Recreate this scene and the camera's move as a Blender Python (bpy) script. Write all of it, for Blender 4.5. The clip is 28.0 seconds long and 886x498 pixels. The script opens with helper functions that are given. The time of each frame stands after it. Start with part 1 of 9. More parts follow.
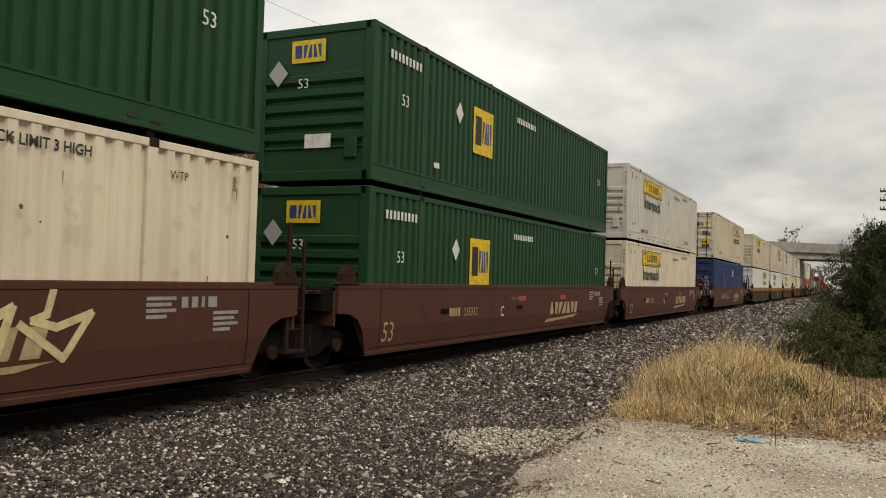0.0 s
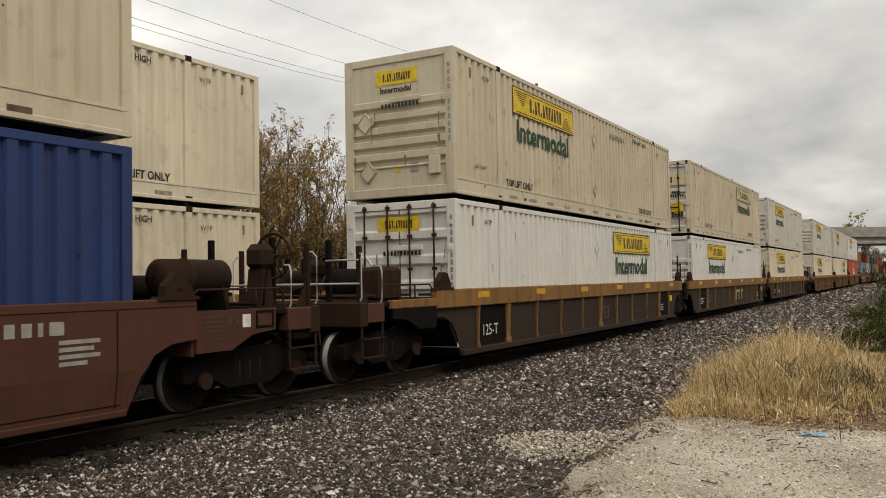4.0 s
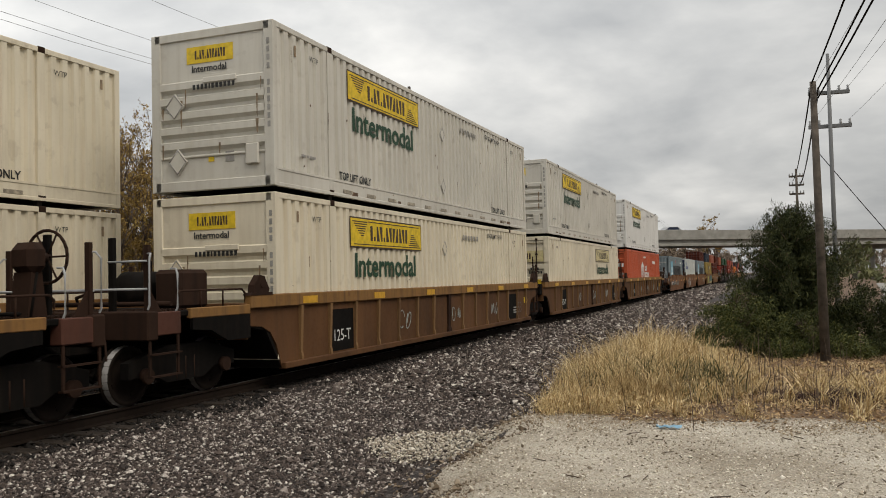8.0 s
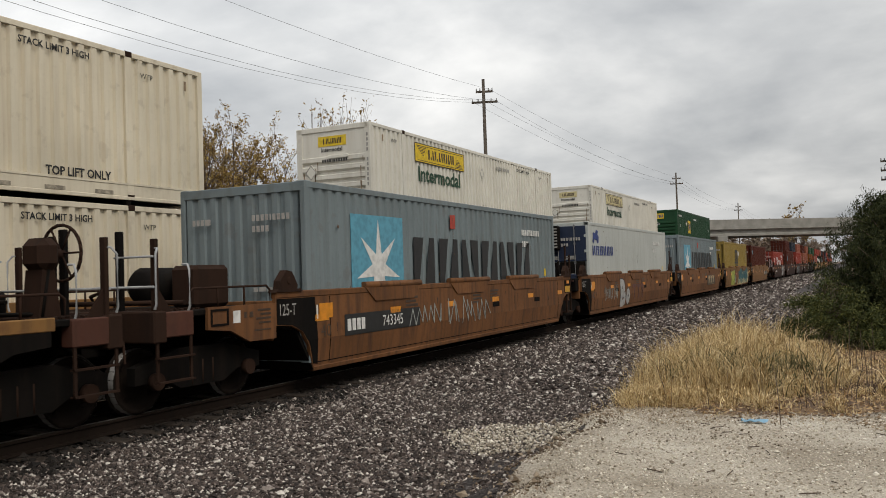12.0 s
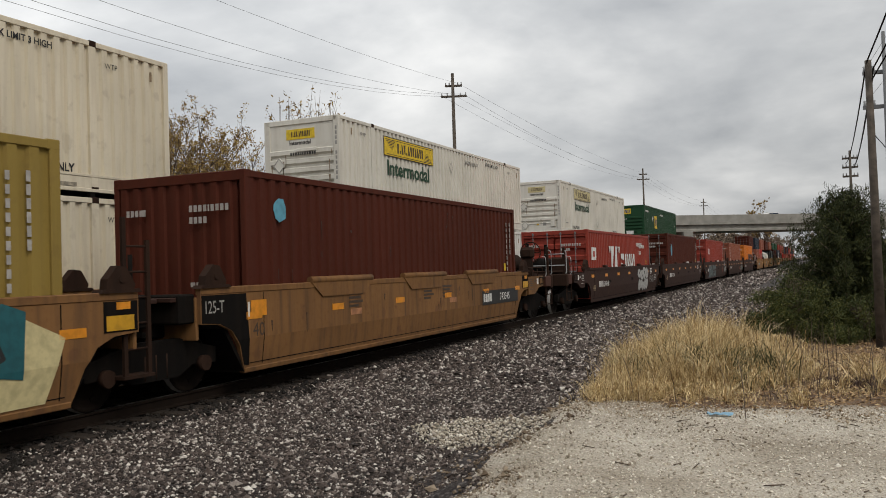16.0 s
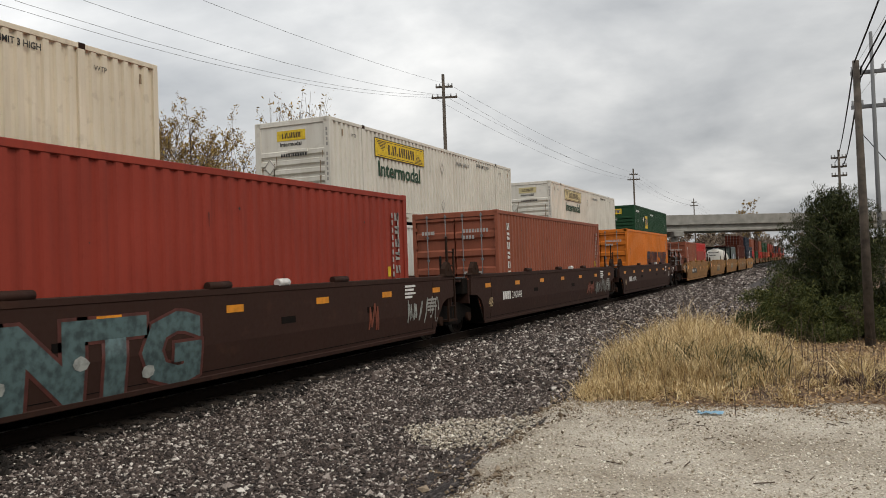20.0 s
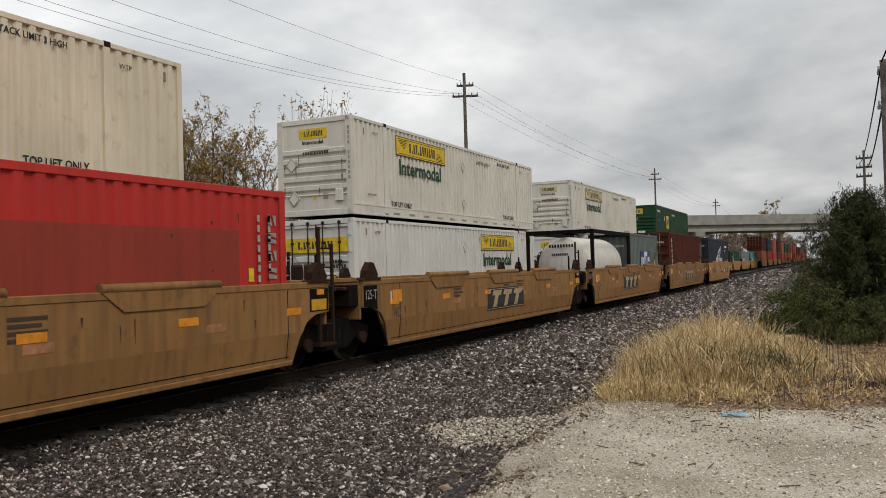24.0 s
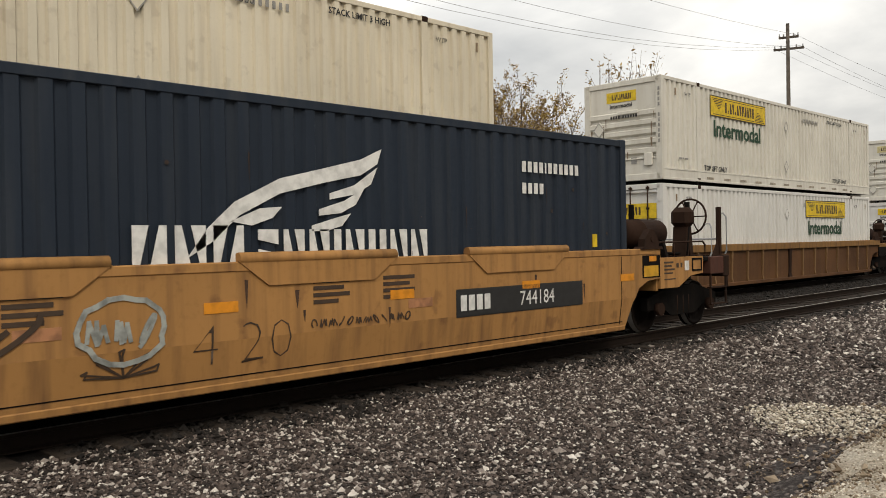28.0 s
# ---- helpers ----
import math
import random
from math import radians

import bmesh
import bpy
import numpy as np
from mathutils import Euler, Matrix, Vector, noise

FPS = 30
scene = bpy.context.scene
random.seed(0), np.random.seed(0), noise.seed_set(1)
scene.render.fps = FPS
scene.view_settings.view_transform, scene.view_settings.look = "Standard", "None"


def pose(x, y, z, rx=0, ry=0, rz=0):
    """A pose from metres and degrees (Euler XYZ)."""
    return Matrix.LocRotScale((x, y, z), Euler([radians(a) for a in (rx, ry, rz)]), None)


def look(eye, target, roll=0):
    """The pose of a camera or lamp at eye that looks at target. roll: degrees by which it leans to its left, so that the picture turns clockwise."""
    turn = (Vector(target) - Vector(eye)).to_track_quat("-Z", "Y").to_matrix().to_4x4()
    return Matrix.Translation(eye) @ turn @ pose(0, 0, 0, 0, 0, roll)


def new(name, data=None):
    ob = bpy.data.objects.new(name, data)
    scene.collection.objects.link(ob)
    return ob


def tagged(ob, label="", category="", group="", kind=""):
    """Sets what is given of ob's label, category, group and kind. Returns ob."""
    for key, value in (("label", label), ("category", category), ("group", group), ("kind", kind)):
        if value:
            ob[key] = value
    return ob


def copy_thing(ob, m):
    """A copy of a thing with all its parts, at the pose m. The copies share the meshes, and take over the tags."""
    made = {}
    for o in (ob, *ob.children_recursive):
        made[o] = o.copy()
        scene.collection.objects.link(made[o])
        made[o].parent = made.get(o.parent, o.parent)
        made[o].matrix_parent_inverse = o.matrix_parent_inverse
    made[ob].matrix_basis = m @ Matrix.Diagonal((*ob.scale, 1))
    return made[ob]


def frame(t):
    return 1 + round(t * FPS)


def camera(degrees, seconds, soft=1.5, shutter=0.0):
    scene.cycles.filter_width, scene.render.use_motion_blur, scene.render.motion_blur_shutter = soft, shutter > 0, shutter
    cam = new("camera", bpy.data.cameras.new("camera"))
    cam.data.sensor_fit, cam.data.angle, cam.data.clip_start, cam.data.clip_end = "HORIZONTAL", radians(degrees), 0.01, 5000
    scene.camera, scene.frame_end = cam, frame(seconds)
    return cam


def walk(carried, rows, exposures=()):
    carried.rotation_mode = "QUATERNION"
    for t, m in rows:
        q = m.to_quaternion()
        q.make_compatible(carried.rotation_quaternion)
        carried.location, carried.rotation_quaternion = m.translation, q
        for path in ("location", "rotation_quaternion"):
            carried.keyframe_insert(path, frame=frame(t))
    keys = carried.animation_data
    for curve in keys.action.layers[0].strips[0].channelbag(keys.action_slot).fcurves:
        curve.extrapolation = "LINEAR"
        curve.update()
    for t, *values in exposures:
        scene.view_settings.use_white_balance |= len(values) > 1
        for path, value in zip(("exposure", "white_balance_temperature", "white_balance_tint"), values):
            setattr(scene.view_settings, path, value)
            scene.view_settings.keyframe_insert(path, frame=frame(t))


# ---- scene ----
# camera: seconds, sideways and ahead shift in metres, yaw, pitch, roll
EYE = 1.65
VIEW = [
    (0.0, -0.10, -0.19, 25.71, 1.85, -1.72),
    (0.5, -0.14, -0.18, 20.70, 3.41, -1.47),
    (1.0, -0.08, -0.08, 22.86, 3.14, -0.63),
    (1.5, 0.01, 0.01, 25.74, 2.27, -0.49),
    (2.0, 0.05, 0.07, 25.56, 1.88, 0.57),
    (2.5, 0.06, 0.04, 25.72, 1.30, 0.56),
    (4.5, -0.02, -0.03, 30.21, 2.31, 1.14),
    (5.0, 0.01, -0.04, 29.02, 2.09, 0.93),
    (5.5, -0.01, -0.04, 30.64, 1.93, 0.91),
    (6.0, -0.01, -0.05, 36.88, 2.04, 0.60),
    (6.5, -0.00, -0.03, 35.33, 2.65, 1.18),
    (7.0, 0.00, -0.01, 27.23, 2.82, 1.13),
    (7.5, 0.03, -0.02, 22.44, 2.39, 1.29),
    (8.0, 0.01, 0.00, 21.00, 2.08, 1.38),
    (8.5, 0.02, -0.01, 21.02, 1.83, 1.83),
    (9.0, 0.02, -0.00, 21.87, 1.76, 1.95),
    (9.5, 0.02, 0.00, 22.89, 1.98, 2.10),
    (10.0, 0.01, 0.01, 23.60, 2.09, 2.33),
    (10.5, 0.02, 0.00, 24.22, 1.91, 2.37),
    (11.0, 0.01, -0.00, 25.19, 1.82, 2.21),
    (11.5, 0.02, -0.01, 25.87, 1.64, 2.01),
    (12.0, 0.01, -0.01, 26.18, 1.75, 1.92),
    (12.5, 0.01, -0.02, 26.08, 2.01, 1.95),
    (13.0, 0.00, -0.02, 25.44, 1.85, 1.54),
    (13.5, -0.01, -0.03, 24.18, 1.79, 1.15),
    (15.5, -0.01, -0.01, 24.16, 1.33, 1.68),
    (16.0, -0.01, -0.00, 24.03, 1.29, 1.77),
    (16.5, -0.00, -0.00, 23.79, 1.24, 1.87),
    (17.0, 0.00, 0.00, 23.89, 1.29, 2.06),
    (17.5, 0.01, -0.01, 24.25, 1.61, 2.17),
    (18.0, 0.00, -0.01, 24.40, 1.69, 2.15),
    (18.5, 0.00, -0.02, 24.30, 1.70, 2.20),
    (19.0, -0.00, -0.01, 24.12, 1.66, 2.26),
    (19.5, 0.00, -0.00, 23.87, 1.38, 2.26),
    (20.0, 0.00, -0.02, 23.45, 1.33, 2.05),
    (20.5, -0.00, -0.00, 22.94, 1.21, 1.88),
    (22.5, -0.04, -0.03, 23.20, 1.47, 1.39),
    (23.0, -0.03, -0.03, 23.95, 1.31, 1.41),
    (23.5, -0.03, -0.03, 24.73, 1.37, 1.51),
    (24.0, -0.03, -0.03, 24.76, 1.29, 1.65),
    (24.5, -0.02, -0.02, 24.77, 1.28, 1.68),
    (25.0, -0.04, -0.05, 25.02, 1.27, 1.64),
    (25.5, -0.07, -0.06, 25.94, 0.91, 1.34),
    (26.0, -0.10, -0.07, 26.91, 0.50, 1.15),
    (26.5, -0.12, -0.01, 26.66, -0.26, 1.03),
    (27.0, -0.16, 0.11, 28.21, -0.03, 0.95),
    (27.5, -0.20, 0.17, 33.85, 0.19, 1.04),
    (28.0, -0.26, 0.18, 45.18, -0.49, 0.95),
]
cam = camera(55.4, 28.0, soft=0.9, shutter=0.025)
walk(cam, [(t, pose(x, y, EYE, 90 + p, r, w)) for t, x, y, w, p, r in VIEW], exposures=[(0, 0.13, 7500, 10), (1, 0.01, 7250, 10), (2, 0.13, 7300, 10), (3.5, 0.09, 7450, 10), (7, 0.09, 7150, 10), (9, -0.03, 7000, 10), (12, 0.0, 6900, 10), (13, -0.07, 6850, 10), (16, -0.08, 6830, 10), (18, -0.01, 6850, 10), (20, 0.01, 6870, 10), (24, -0.06, 6830, 10), (26, -0.03, 6850, 10), (28, 0.23, 7250, 10)])

# ---- sky and light ----
def make_world():
    w = bpy.data.worlds.new("overcast")
    w.use_nodes = True
    nt = w.node_tree
    nt.nodes.clear()
    N, L = nt.nodes.new, nt.links.new
    out, bg = N("ShaderNodeOutputWorld"), N("ShaderNodeBackground")
    sky = N("ShaderNodeTexSky")
    sky.sky_type, sky.sun_disc = "NISHITA", False
    sky.sun_elevation, sky.sun_rotation = radians(45), radians(115)
    sky.dust_density = 4.0
    tc, sep = N("ShaderNodeTexCoord"), N("ShaderNodeSeparateXYZ")
    L(tc.outputs["Generated"], sep.inputs[0])
    up = N("ShaderNodeMath"); up.operation = "MAXIMUM"; up.inputs[1].default_value = 0.0
    L(sep.outputs[2], up.inputs[0])
    add = N("ShaderNodeMath"); add.inputs[1].default_value = 0.30
    L(up.outputs[0], add.inputs[0])
    comb = N("ShaderNodeCombineXYZ")
    for i in (0, 1):
        d = N("ShaderNodeMath"); d.operation = "DIVIDE"
        L(sep.outputs[i], d.inputs[0]); L(add.outputs[0], d.inputs[1])
        L(d.outputs[0], comb.inputs[i])
    n1 = N("ShaderNodeTexNoise")
    n1.inputs["Scale"].default_value, n1.inputs["Detail"].default_value, n1.inputs["Roughness"].default_value = 1.45, 7, 0.52
    n1.inputs["Distortion"].default_value = 0.12
    L(comb.outputs[0], n1.inputs["Vector"])
    ramp = N("ShaderNodeValToRGB")
    e = ramp.color_ramp.elements
    e[0].position, e[0].color = 0.32, (0.30, 0.325, 0.36, 1)
    e[1].position, e[1].color = 0.72, (0.82, 0.84, 0.86, 1)
    m = e.new(0.5); m.color = (0.50, 0.525, 0.555, 1)
    L(n1.outputs["Fac"], ramp.inputs[0])
    mix = N("ShaderNodeMixRGB"); mix.inputs[0].default_value = 0.93
    sc = N("ShaderNodeMixRGB"); sc.blend_type = "MULTIPLY"; sc.inputs[0].default_value = 1; sc.inputs[2].default_value = (0.08, 0.08, 0.08, 1)
    L(sky.outputs[0], sc.inputs[1])
    L(sc.outputs[0], mix.inputs[1]); L(ramp.outputs[0], mix.inputs[2])
    # an overcast sky is about three times brighter overhead than at the horizon
    grad = N("ShaderNodeMath"); grad.operation = "MULTIPLY_ADD"; grad.inputs[1].default_value, grad.inputs[2].default_value = 1.2, 1.0
    L(up.outputs[0], grad.inputs[0])
    # the cloud thins towards the west
    side = N("ShaderNodeMath"); side.operation = "MULTIPLY_ADD"; side.inputs[1].default_value, side.inputs[2].default_value = -0.34, 0.96
    L(sep.outputs[0], side.inputs[0])
    both = N("ShaderNodeMath"); both.operation = "MULTIPLY"
    L(grad.outputs[0], both.inputs[0]); L(side.outputs[0], both.inputs[1])
    L(mix.outputs[0], bg.inputs[0]); L(both.outputs[0], bg.inputs[1])
    L(bg.outputs[0], out.inputs[0])
    scene.world = w


make_world()
sun = new("sun", bpy.data.lights.new("sun", "SUN"))
sun.data.energy, sun.data.angle, sun.data.color = 1.4, radians(30), (1.0, 0.95, 0.87)
sun.matrix_world = look((30, -2, 34), (0, 12, 0))

# ---- materials ----
def nodes_of(name):
    m = bpy.data.materials.new(name)
    m.use_nodes = True
    nt = m.node_tree
    return m, nt, nt.nodes.new, nt.links.new, nt.nodes["Principled BSDF"]


def ramp_node(N, stops):
    r = N("ShaderNodeValToRGB")
    e = r.color_ramp.elements
    while len(e) < len(stops):
        e.new(0.5)
    for el, (p, c) in zip(e, stops):
        el.position, el.color = p, (*c, 1)
    return r


def mul(c, k):
    return tuple(min(1, x * k) for x in c)


def steel_paint(name, base, dirt=(0.10, 0.085, 0.07), amount=0.5, rough=0.6, streak=1.0, rust=0.0, vary=0.06, gloss=0.2):
    """Weathered paint on steel: broad fading, downward streaks, specks of rust."""
    m, nt, N, L, b = nodes_of(name)
    tc, info = N("ShaderNodeTexCoord"), N("ShaderNodeObjectInfo")
    off = N("ShaderNodeVectorMath"); off.operation = "ADD"
    k = N("ShaderNodeMath"); k.operation = "MULTIPLY"; k.inputs[1].default_value = 37.0
    L(info.outputs["Random"], k.inputs[0])
    L(tc.outputs["Object"], off.inputs[0]); L(k.outputs[0], off.inputs[1])
    big = N("ShaderNodeTexNoise"); big.inputs["Scale"].default_value, big.inputs["Detail"].default_value = 0.55, 5
    L(off.outputs[0], big.inputs["Vector"])
    mp = N("ShaderNodeMapping"); mp.inputs["Scale"].default_value = (5, 5, 0.35)
    L(off.outputs[0], mp.inputs["Vector"])
    st = N("ShaderNodeTexNoise"); st.inputs["Scale"].default_value, st.inputs["Detail"].default_value = 1.3, 6
    L(mp.outputs[0], st.inputs["Vector"])
    fine = N("ShaderNodeTexNoise"); fine.inputs["Scale"].default_value, fine.inputs["Detail"].default_value = 14, 4
    L(off.outputs[0], fine.inputs["Vector"])
    c1 = ramp_node(N, [(0.3, mul(base, 1 - vary * 2)), (0.7, mul(base, 1 + vary))])
    L(big.outputs[0], c1.inputs[0])
    f = ramp_node(N, [(0.46, (0, 0, 0)), (0.80, (1, 1, 1))])
    L(st.outputs[0], f.inputs[0])
    fm = N("ShaderNodeMath"); fm.operation = "MULTIPLY"; fm.inputs[1].default_value = amount * streak
    L(f.outputs[0], fm.inputs[0])
    mx = N("ShaderNodeMixRGB"); mx.inputs[2].default_value = (*dirt, 1)
    L(fm.outputs[0], mx.inputs[0]); L(c1.outputs[0], mx.inputs[1])
    last = mx.outputs[0]
    f2 = ramp_node(N, [(0.56, (0, 0, 0)), (0.76, (1, 1, 1))])
    L(fine.outputs[0], f2.inputs[0])
    g2 = N("ShaderNodeMath"); g2.operation = "MULTIPLY"; g2.inputs[1].default_value = amount * 0.35
    L(f2.outputs[0], g2.inputs[0])
    mx2 = N("ShaderNodeMixRGB"); mx2.inputs[2].default_value = (*mul(base, 0.55), 1)
    L(g2.outputs[0], mx2.inputs[0]); L(last, mx2.inputs[1])
    last = mx2.outputs[0]
    if rust:
        r1 = N("ShaderNodeTexNoise"); r1.inputs["Scale"].default_value, r1.inputs["Detail"].default_value = 3.1, 8
        L(off.outputs[0], r1.inputs["Vector"])
        fr = ramp_node(N, [(0.60, (0, 0, 0)), (0.68, (1, 1, 1))])
        L(r1.outputs[0], fr.inputs[0])
        gr = N("ShaderNodeMath"); gr.operation = "MULTIPLY"; gr.inputs[1].default_value = rust
        L(fr.outputs[0], gr.inputs[0])
        mr = N("ShaderNodeMixRGB"); mr.inputs[2].default_value = (0.11, 0.05, 0.028, 1)
        L(gr.outputs[0], mr.inputs[0]); L(last, mr.inputs[1])
        last = mr.outputs[0]
    L(last, b.inputs["Base Color"])
    rr = N("ShaderNodeMapRange"); rr.inputs[3].default_value, rr.inputs[4].default_value = rough - 0.1, rough + 0.15
    L(fine.outputs[0], rr.inputs[0]); L(rr.outputs[0], b.inputs["Roughness"])
    b.inputs["Specular IOR Level"].default_value = gloss
    bp = N("ShaderNodeBump"); bp.inputs["Strength"].default_value, bp.inputs["Distance"].default_value = 0.25, 0.01
    L(big.outputs[0], bp.inputs["Height"]); L(bp.outputs[0], b.inputs["Normal"])
    return m


def stuff_mat(name, stops, scale=8.0, rough=0.9, island=False, bump=0.3, detail=6, patch=0.2):
    """Natural surface: colours from noise, or one per loose piece."""
    m, nt, N, L, b = nodes_of(name)
    tc = N("ShaderNodeTexCoord")
    n = N("ShaderNodeTexNoise"); n.inputs["Scale"].default_value, n.inputs["Detail"].default_value = scale, detail
    L(tc.outputs["Object"], n.inputs["Vector"])
    r = ramp_node(N, stops)
    if island:
        loose = island == "object"
        g = N("ShaderNodeObjectInfo" if loose else "ShaderNodeNewGeometry")
        a = N("ShaderNodeMath"); a.operation = "MULTIPLY_ADD"; a.inputs[1].default_value = 1 - patch
        s = N("ShaderNodeMath"); s.operation = "MULTIPLY"; s.inputs[1].default_value = patch
        L(n.outputs[0], s.inputs[0]); L(g.outputs["Random" if loose else "Random Per Island"], a.inputs[0]); L(s.outputs[0], a.inputs[2])
        L(a.outputs[0], r.inputs[0])
    else:
        L(n.outputs[0], r.inputs[0])
    L(r.outputs[0], b.inputs["Base Color"])
    b.inputs["Roughness"].default_value = rough
    b.inputs["Specular IOR Level"].default_value = 0.25
    if bump:
        bp = N("ShaderNodeBump"); bp.inputs["Strength"].default_value, bp.inputs["Distance"].default_value = bump, 0.02
        n2 = N("ShaderNodeTexNoise"); n2.inputs["Scale"].default_value, n2.inputs["Detail"].default_value = scale * 6, 5
        L(tc.outputs["Object"], n2.inputs["Vector"]); L(n2.outputs[0], bp.inputs["Height"]); L(bp.outputs[0], b.inputs["Normal"])
    return m


def flat_paint(name, c, rough=0.6, worn=0.25):
    """Thin lettering or marking paint, slightly worn."""
    m, nt, N, L, b = nodes_of(name)
    tc = N("ShaderNodeTexCoord")
    n = N("ShaderNodeTexNoise"); n.inputs["Scale"].default_value, n.inputs["Detail"].default_value = 9, 6
    L(tc.outputs["Object"], n.inputs["Vector"])
    r = ramp_node(N, [(0.35, mul(c, 1 - worn)), (0.6, c)])
    L(n.outputs[0], r.inputs[0]); L(r.outputs[0], b.inputs["Base Color"])
    b.inputs["Roughness"].default_value = rough
    return m


WHITE = steel_paint("white_container_paint", (0.66, 0.64, 0.575), (0.33, 0.27, 0.19), 0.28, 0.55, rust=0.10, vary=0.05)
GREYWHITE = steel_paint("grey_white_container_paint", (0.56, 0.54, 0.485), (0.30, 0.25, 0.18), 0.28, 0.55, rust=0.12, vary=0.05)
DULLCREAM = steel_paint("dull_cream_container_paint", (0.56, 0.50, 0.385), (0.27, 0.20, 0.13), 0.32, 0.55, rust=0.16, vary=0.06)
CREAM = steel_paint("cream_container_paint", (0.67, 0.61, 0.485), (0.32, 0.24, 0.15), 0.32, 0.55, rust=0.14, vary=0.06)
BRIGHT = steel_paint("clean_white_paint", (0.66, 0.655, 0.63), (0.34, 0.30, 0.25), 0.25, 0.5, vary=0.03)
GREEN = steel_paint("dark_green_container_paint", (0.012, 0.055, 0.023), (0.026, 0.045, 0.026), 0.35, 0.5)
BLUE = steel_paint("blue_container_paint", (0.024, 0.045, 0.135), (0.03, 0.03, 0.045), 0.5, 0.5)
ORANGE_RED = steel_paint("orange_red_container_paint", (0.46, 0.092, 0.04), (0.2, 0.06, 0.03), 0.45, 0.5)
GREY_BLUE = steel_paint("grey_blue_container_paint", (0.18, 0.22, 0.235), (0.10, 0.10, 0.09), 0.5, 0.55, rust=0.15)
MUSTARD = steel_paint("mustard_container_paint", (0.27, 0.19, 0.048), (0.15, 0.10, 0.04), 0.35, 0.55, rust=0.15)
MAROON = steel_paint("maroon_container_paint", (0.078, 0.0195, 0.0115), (0.04, 0.016, 0.010), 0.4, 0.6, rust=0.1, gloss=0.1)
RED = steel_paint("red_container_paint", (0.275, 0.042, 0.027), (0.11, 0.025, 0.02), 0.4, 0.55)
RED_BRIGHT = steel_paint("bright_red_container_paint", (0.47, 0.035, 0.03), (0.16, 0.03, 0.02), 0.35, 0.55)
BRICK = steel_paint("brown_red_container_paint", (0.27, 0.085, 0.05), (0.12, 0.05, 0.03), 0.45, 0.55)
ORANGE = steel_paint("orange_container_paint", (0.62, 0.175, 0.022), (0.25, 0.09, 0.03), 0.35, 0.5)
NAVY = steel_paint("navy_container_paint", (0.016, 0.024, 0.038), (0.05, 0.055, 0.06), 0.4, 0.55)
TEAL = steel_paint("teal_container_paint", (0.07, 0.27, 0.26), (0.06, 0.1, 0.1), 0.4, 0.55)
DARKBLUE = steel_paint("deep_blue_paint", (0.02, 0.03, 0.06), (0.03, 0.03, 0.04), 0.3, 0.45)
BROWN = steel_paint("oxide_brown_car_paint", (0.078, 0.031, 0.021), (0.042, 0.024, 0.018), 0.6, 0.7, rust=0.2)
DARK = steel_paint("dark_brown_car_paint", (0.035, 0.0155, 0.0112), (0.034, 0.019, 0.013), 0.6, 0.75, rust=0.15)
GOLD = steel_paint("faded_gold_car_paint", (0.39, 0.20, 0.07), (0.13, 0.068, 0.035), 0.8, 0.65, rust=0.4)
OLDGOLD = steel_paint("rusted_gold_car_paint", (0.175, 0.077, 0.031), (0.05, 0.027, 0.019), 0.95, 0.7, rust=0.6, vary=0.15)
GREYGREEN = steel_paint("grey_green_container_paint", (0.125, 0.155, 0.15), (0.07, 0.07, 0.06), 0.5, 0.55, rust=0.2)
RAIL = steel_paint("dark_rail_steel", (0.020, 0.014, 0.011), (0.012, 0.01, 0.009), 0.6, 0.8, gloss=0.06)
MIDGOLD = steel_paint("dull_gold_car_paint", (0.205, 0.102, 0.039), (0.075, 0.042, 0.025), 0.85, 0.68, rust=0.45, vary=0.1)
TANGOLD = steel_paint("tan_gold_car_paint", (0.275, 0.142, 0.052), (0.10, 0.055, 0.03), 0.7, 0.68, rust=0.4, vary=0.1)
DULLSTEEL = steel_paint("dull_grey_steel", (0.16, 0.165, 0.17), (0.09, 0.09, 0.09), 0.3, 0.6)
POSTPAINT = steel_paint("worn_tan_post_paint", (0.20, 0.112, 0.05), (0.05, 0.032, 0.022), 0.7, 0.7, rust=0.3)
DULLWHITE = steel_paint("dull_white_container_paint", (0.45, 0.475, 0.455), (0.26, 0.25, 0.22), 0.35, 0.5, vary=0.04)
WHEELSTEEL = steel_paint("grimy_wheel_steel", (0.014, 0.010, 0.008), (0.009, 0.007, 0.006), 0.6, 0.7, gloss=0.06)
GOLDCHORD = steel_paint("dirty_gold_chord_paint", (0.225, 0.117, 0.040), (0.06, 0.038, 0.025), 0.85, 0.7, rust=0.45)
RIB = steel_paint("grimy_brown_well_panel", (0.034, 0.022, 0.0155), (0.018, 0.013, 0.011), 0.65, 0.75, rust=0.15)
RIBB = steel_paint("rusty_brown_well_panel", (0.108, 0.050, 0.021), (0.030, 0.020, 0.013), 0.6, 0.75, streak=0.6, rust=0.45, vary=0.2)
GRIME = steel_paint("grimy_black_steel", (0.0075, 0.0066, 0.006), (0.020, 0.014, 0.011), 0.55, 0.75, gloss=0.06)
TREAD = steel_paint("worn_bright_tread", (0.34, 0.33, 0.32), (0.10, 0.08, 0.07), 0.4, 0.4)
RUSTY = steel_paint("rusty_steel", (0.034, 0.019, 0.0135), (0.013, 0.010, 0.009), 0.6, 0.8, gloss=0.06)
POLISHED = steel_paint("polished_rail_steel", (0.42, 0.41, 0.40), (0.2, 0.15, 0.1), 0.3, 0.3)
POLISHED.node_tree.nodes["Principled BSDF"].inputs["Metallic"].default_value = 0.9
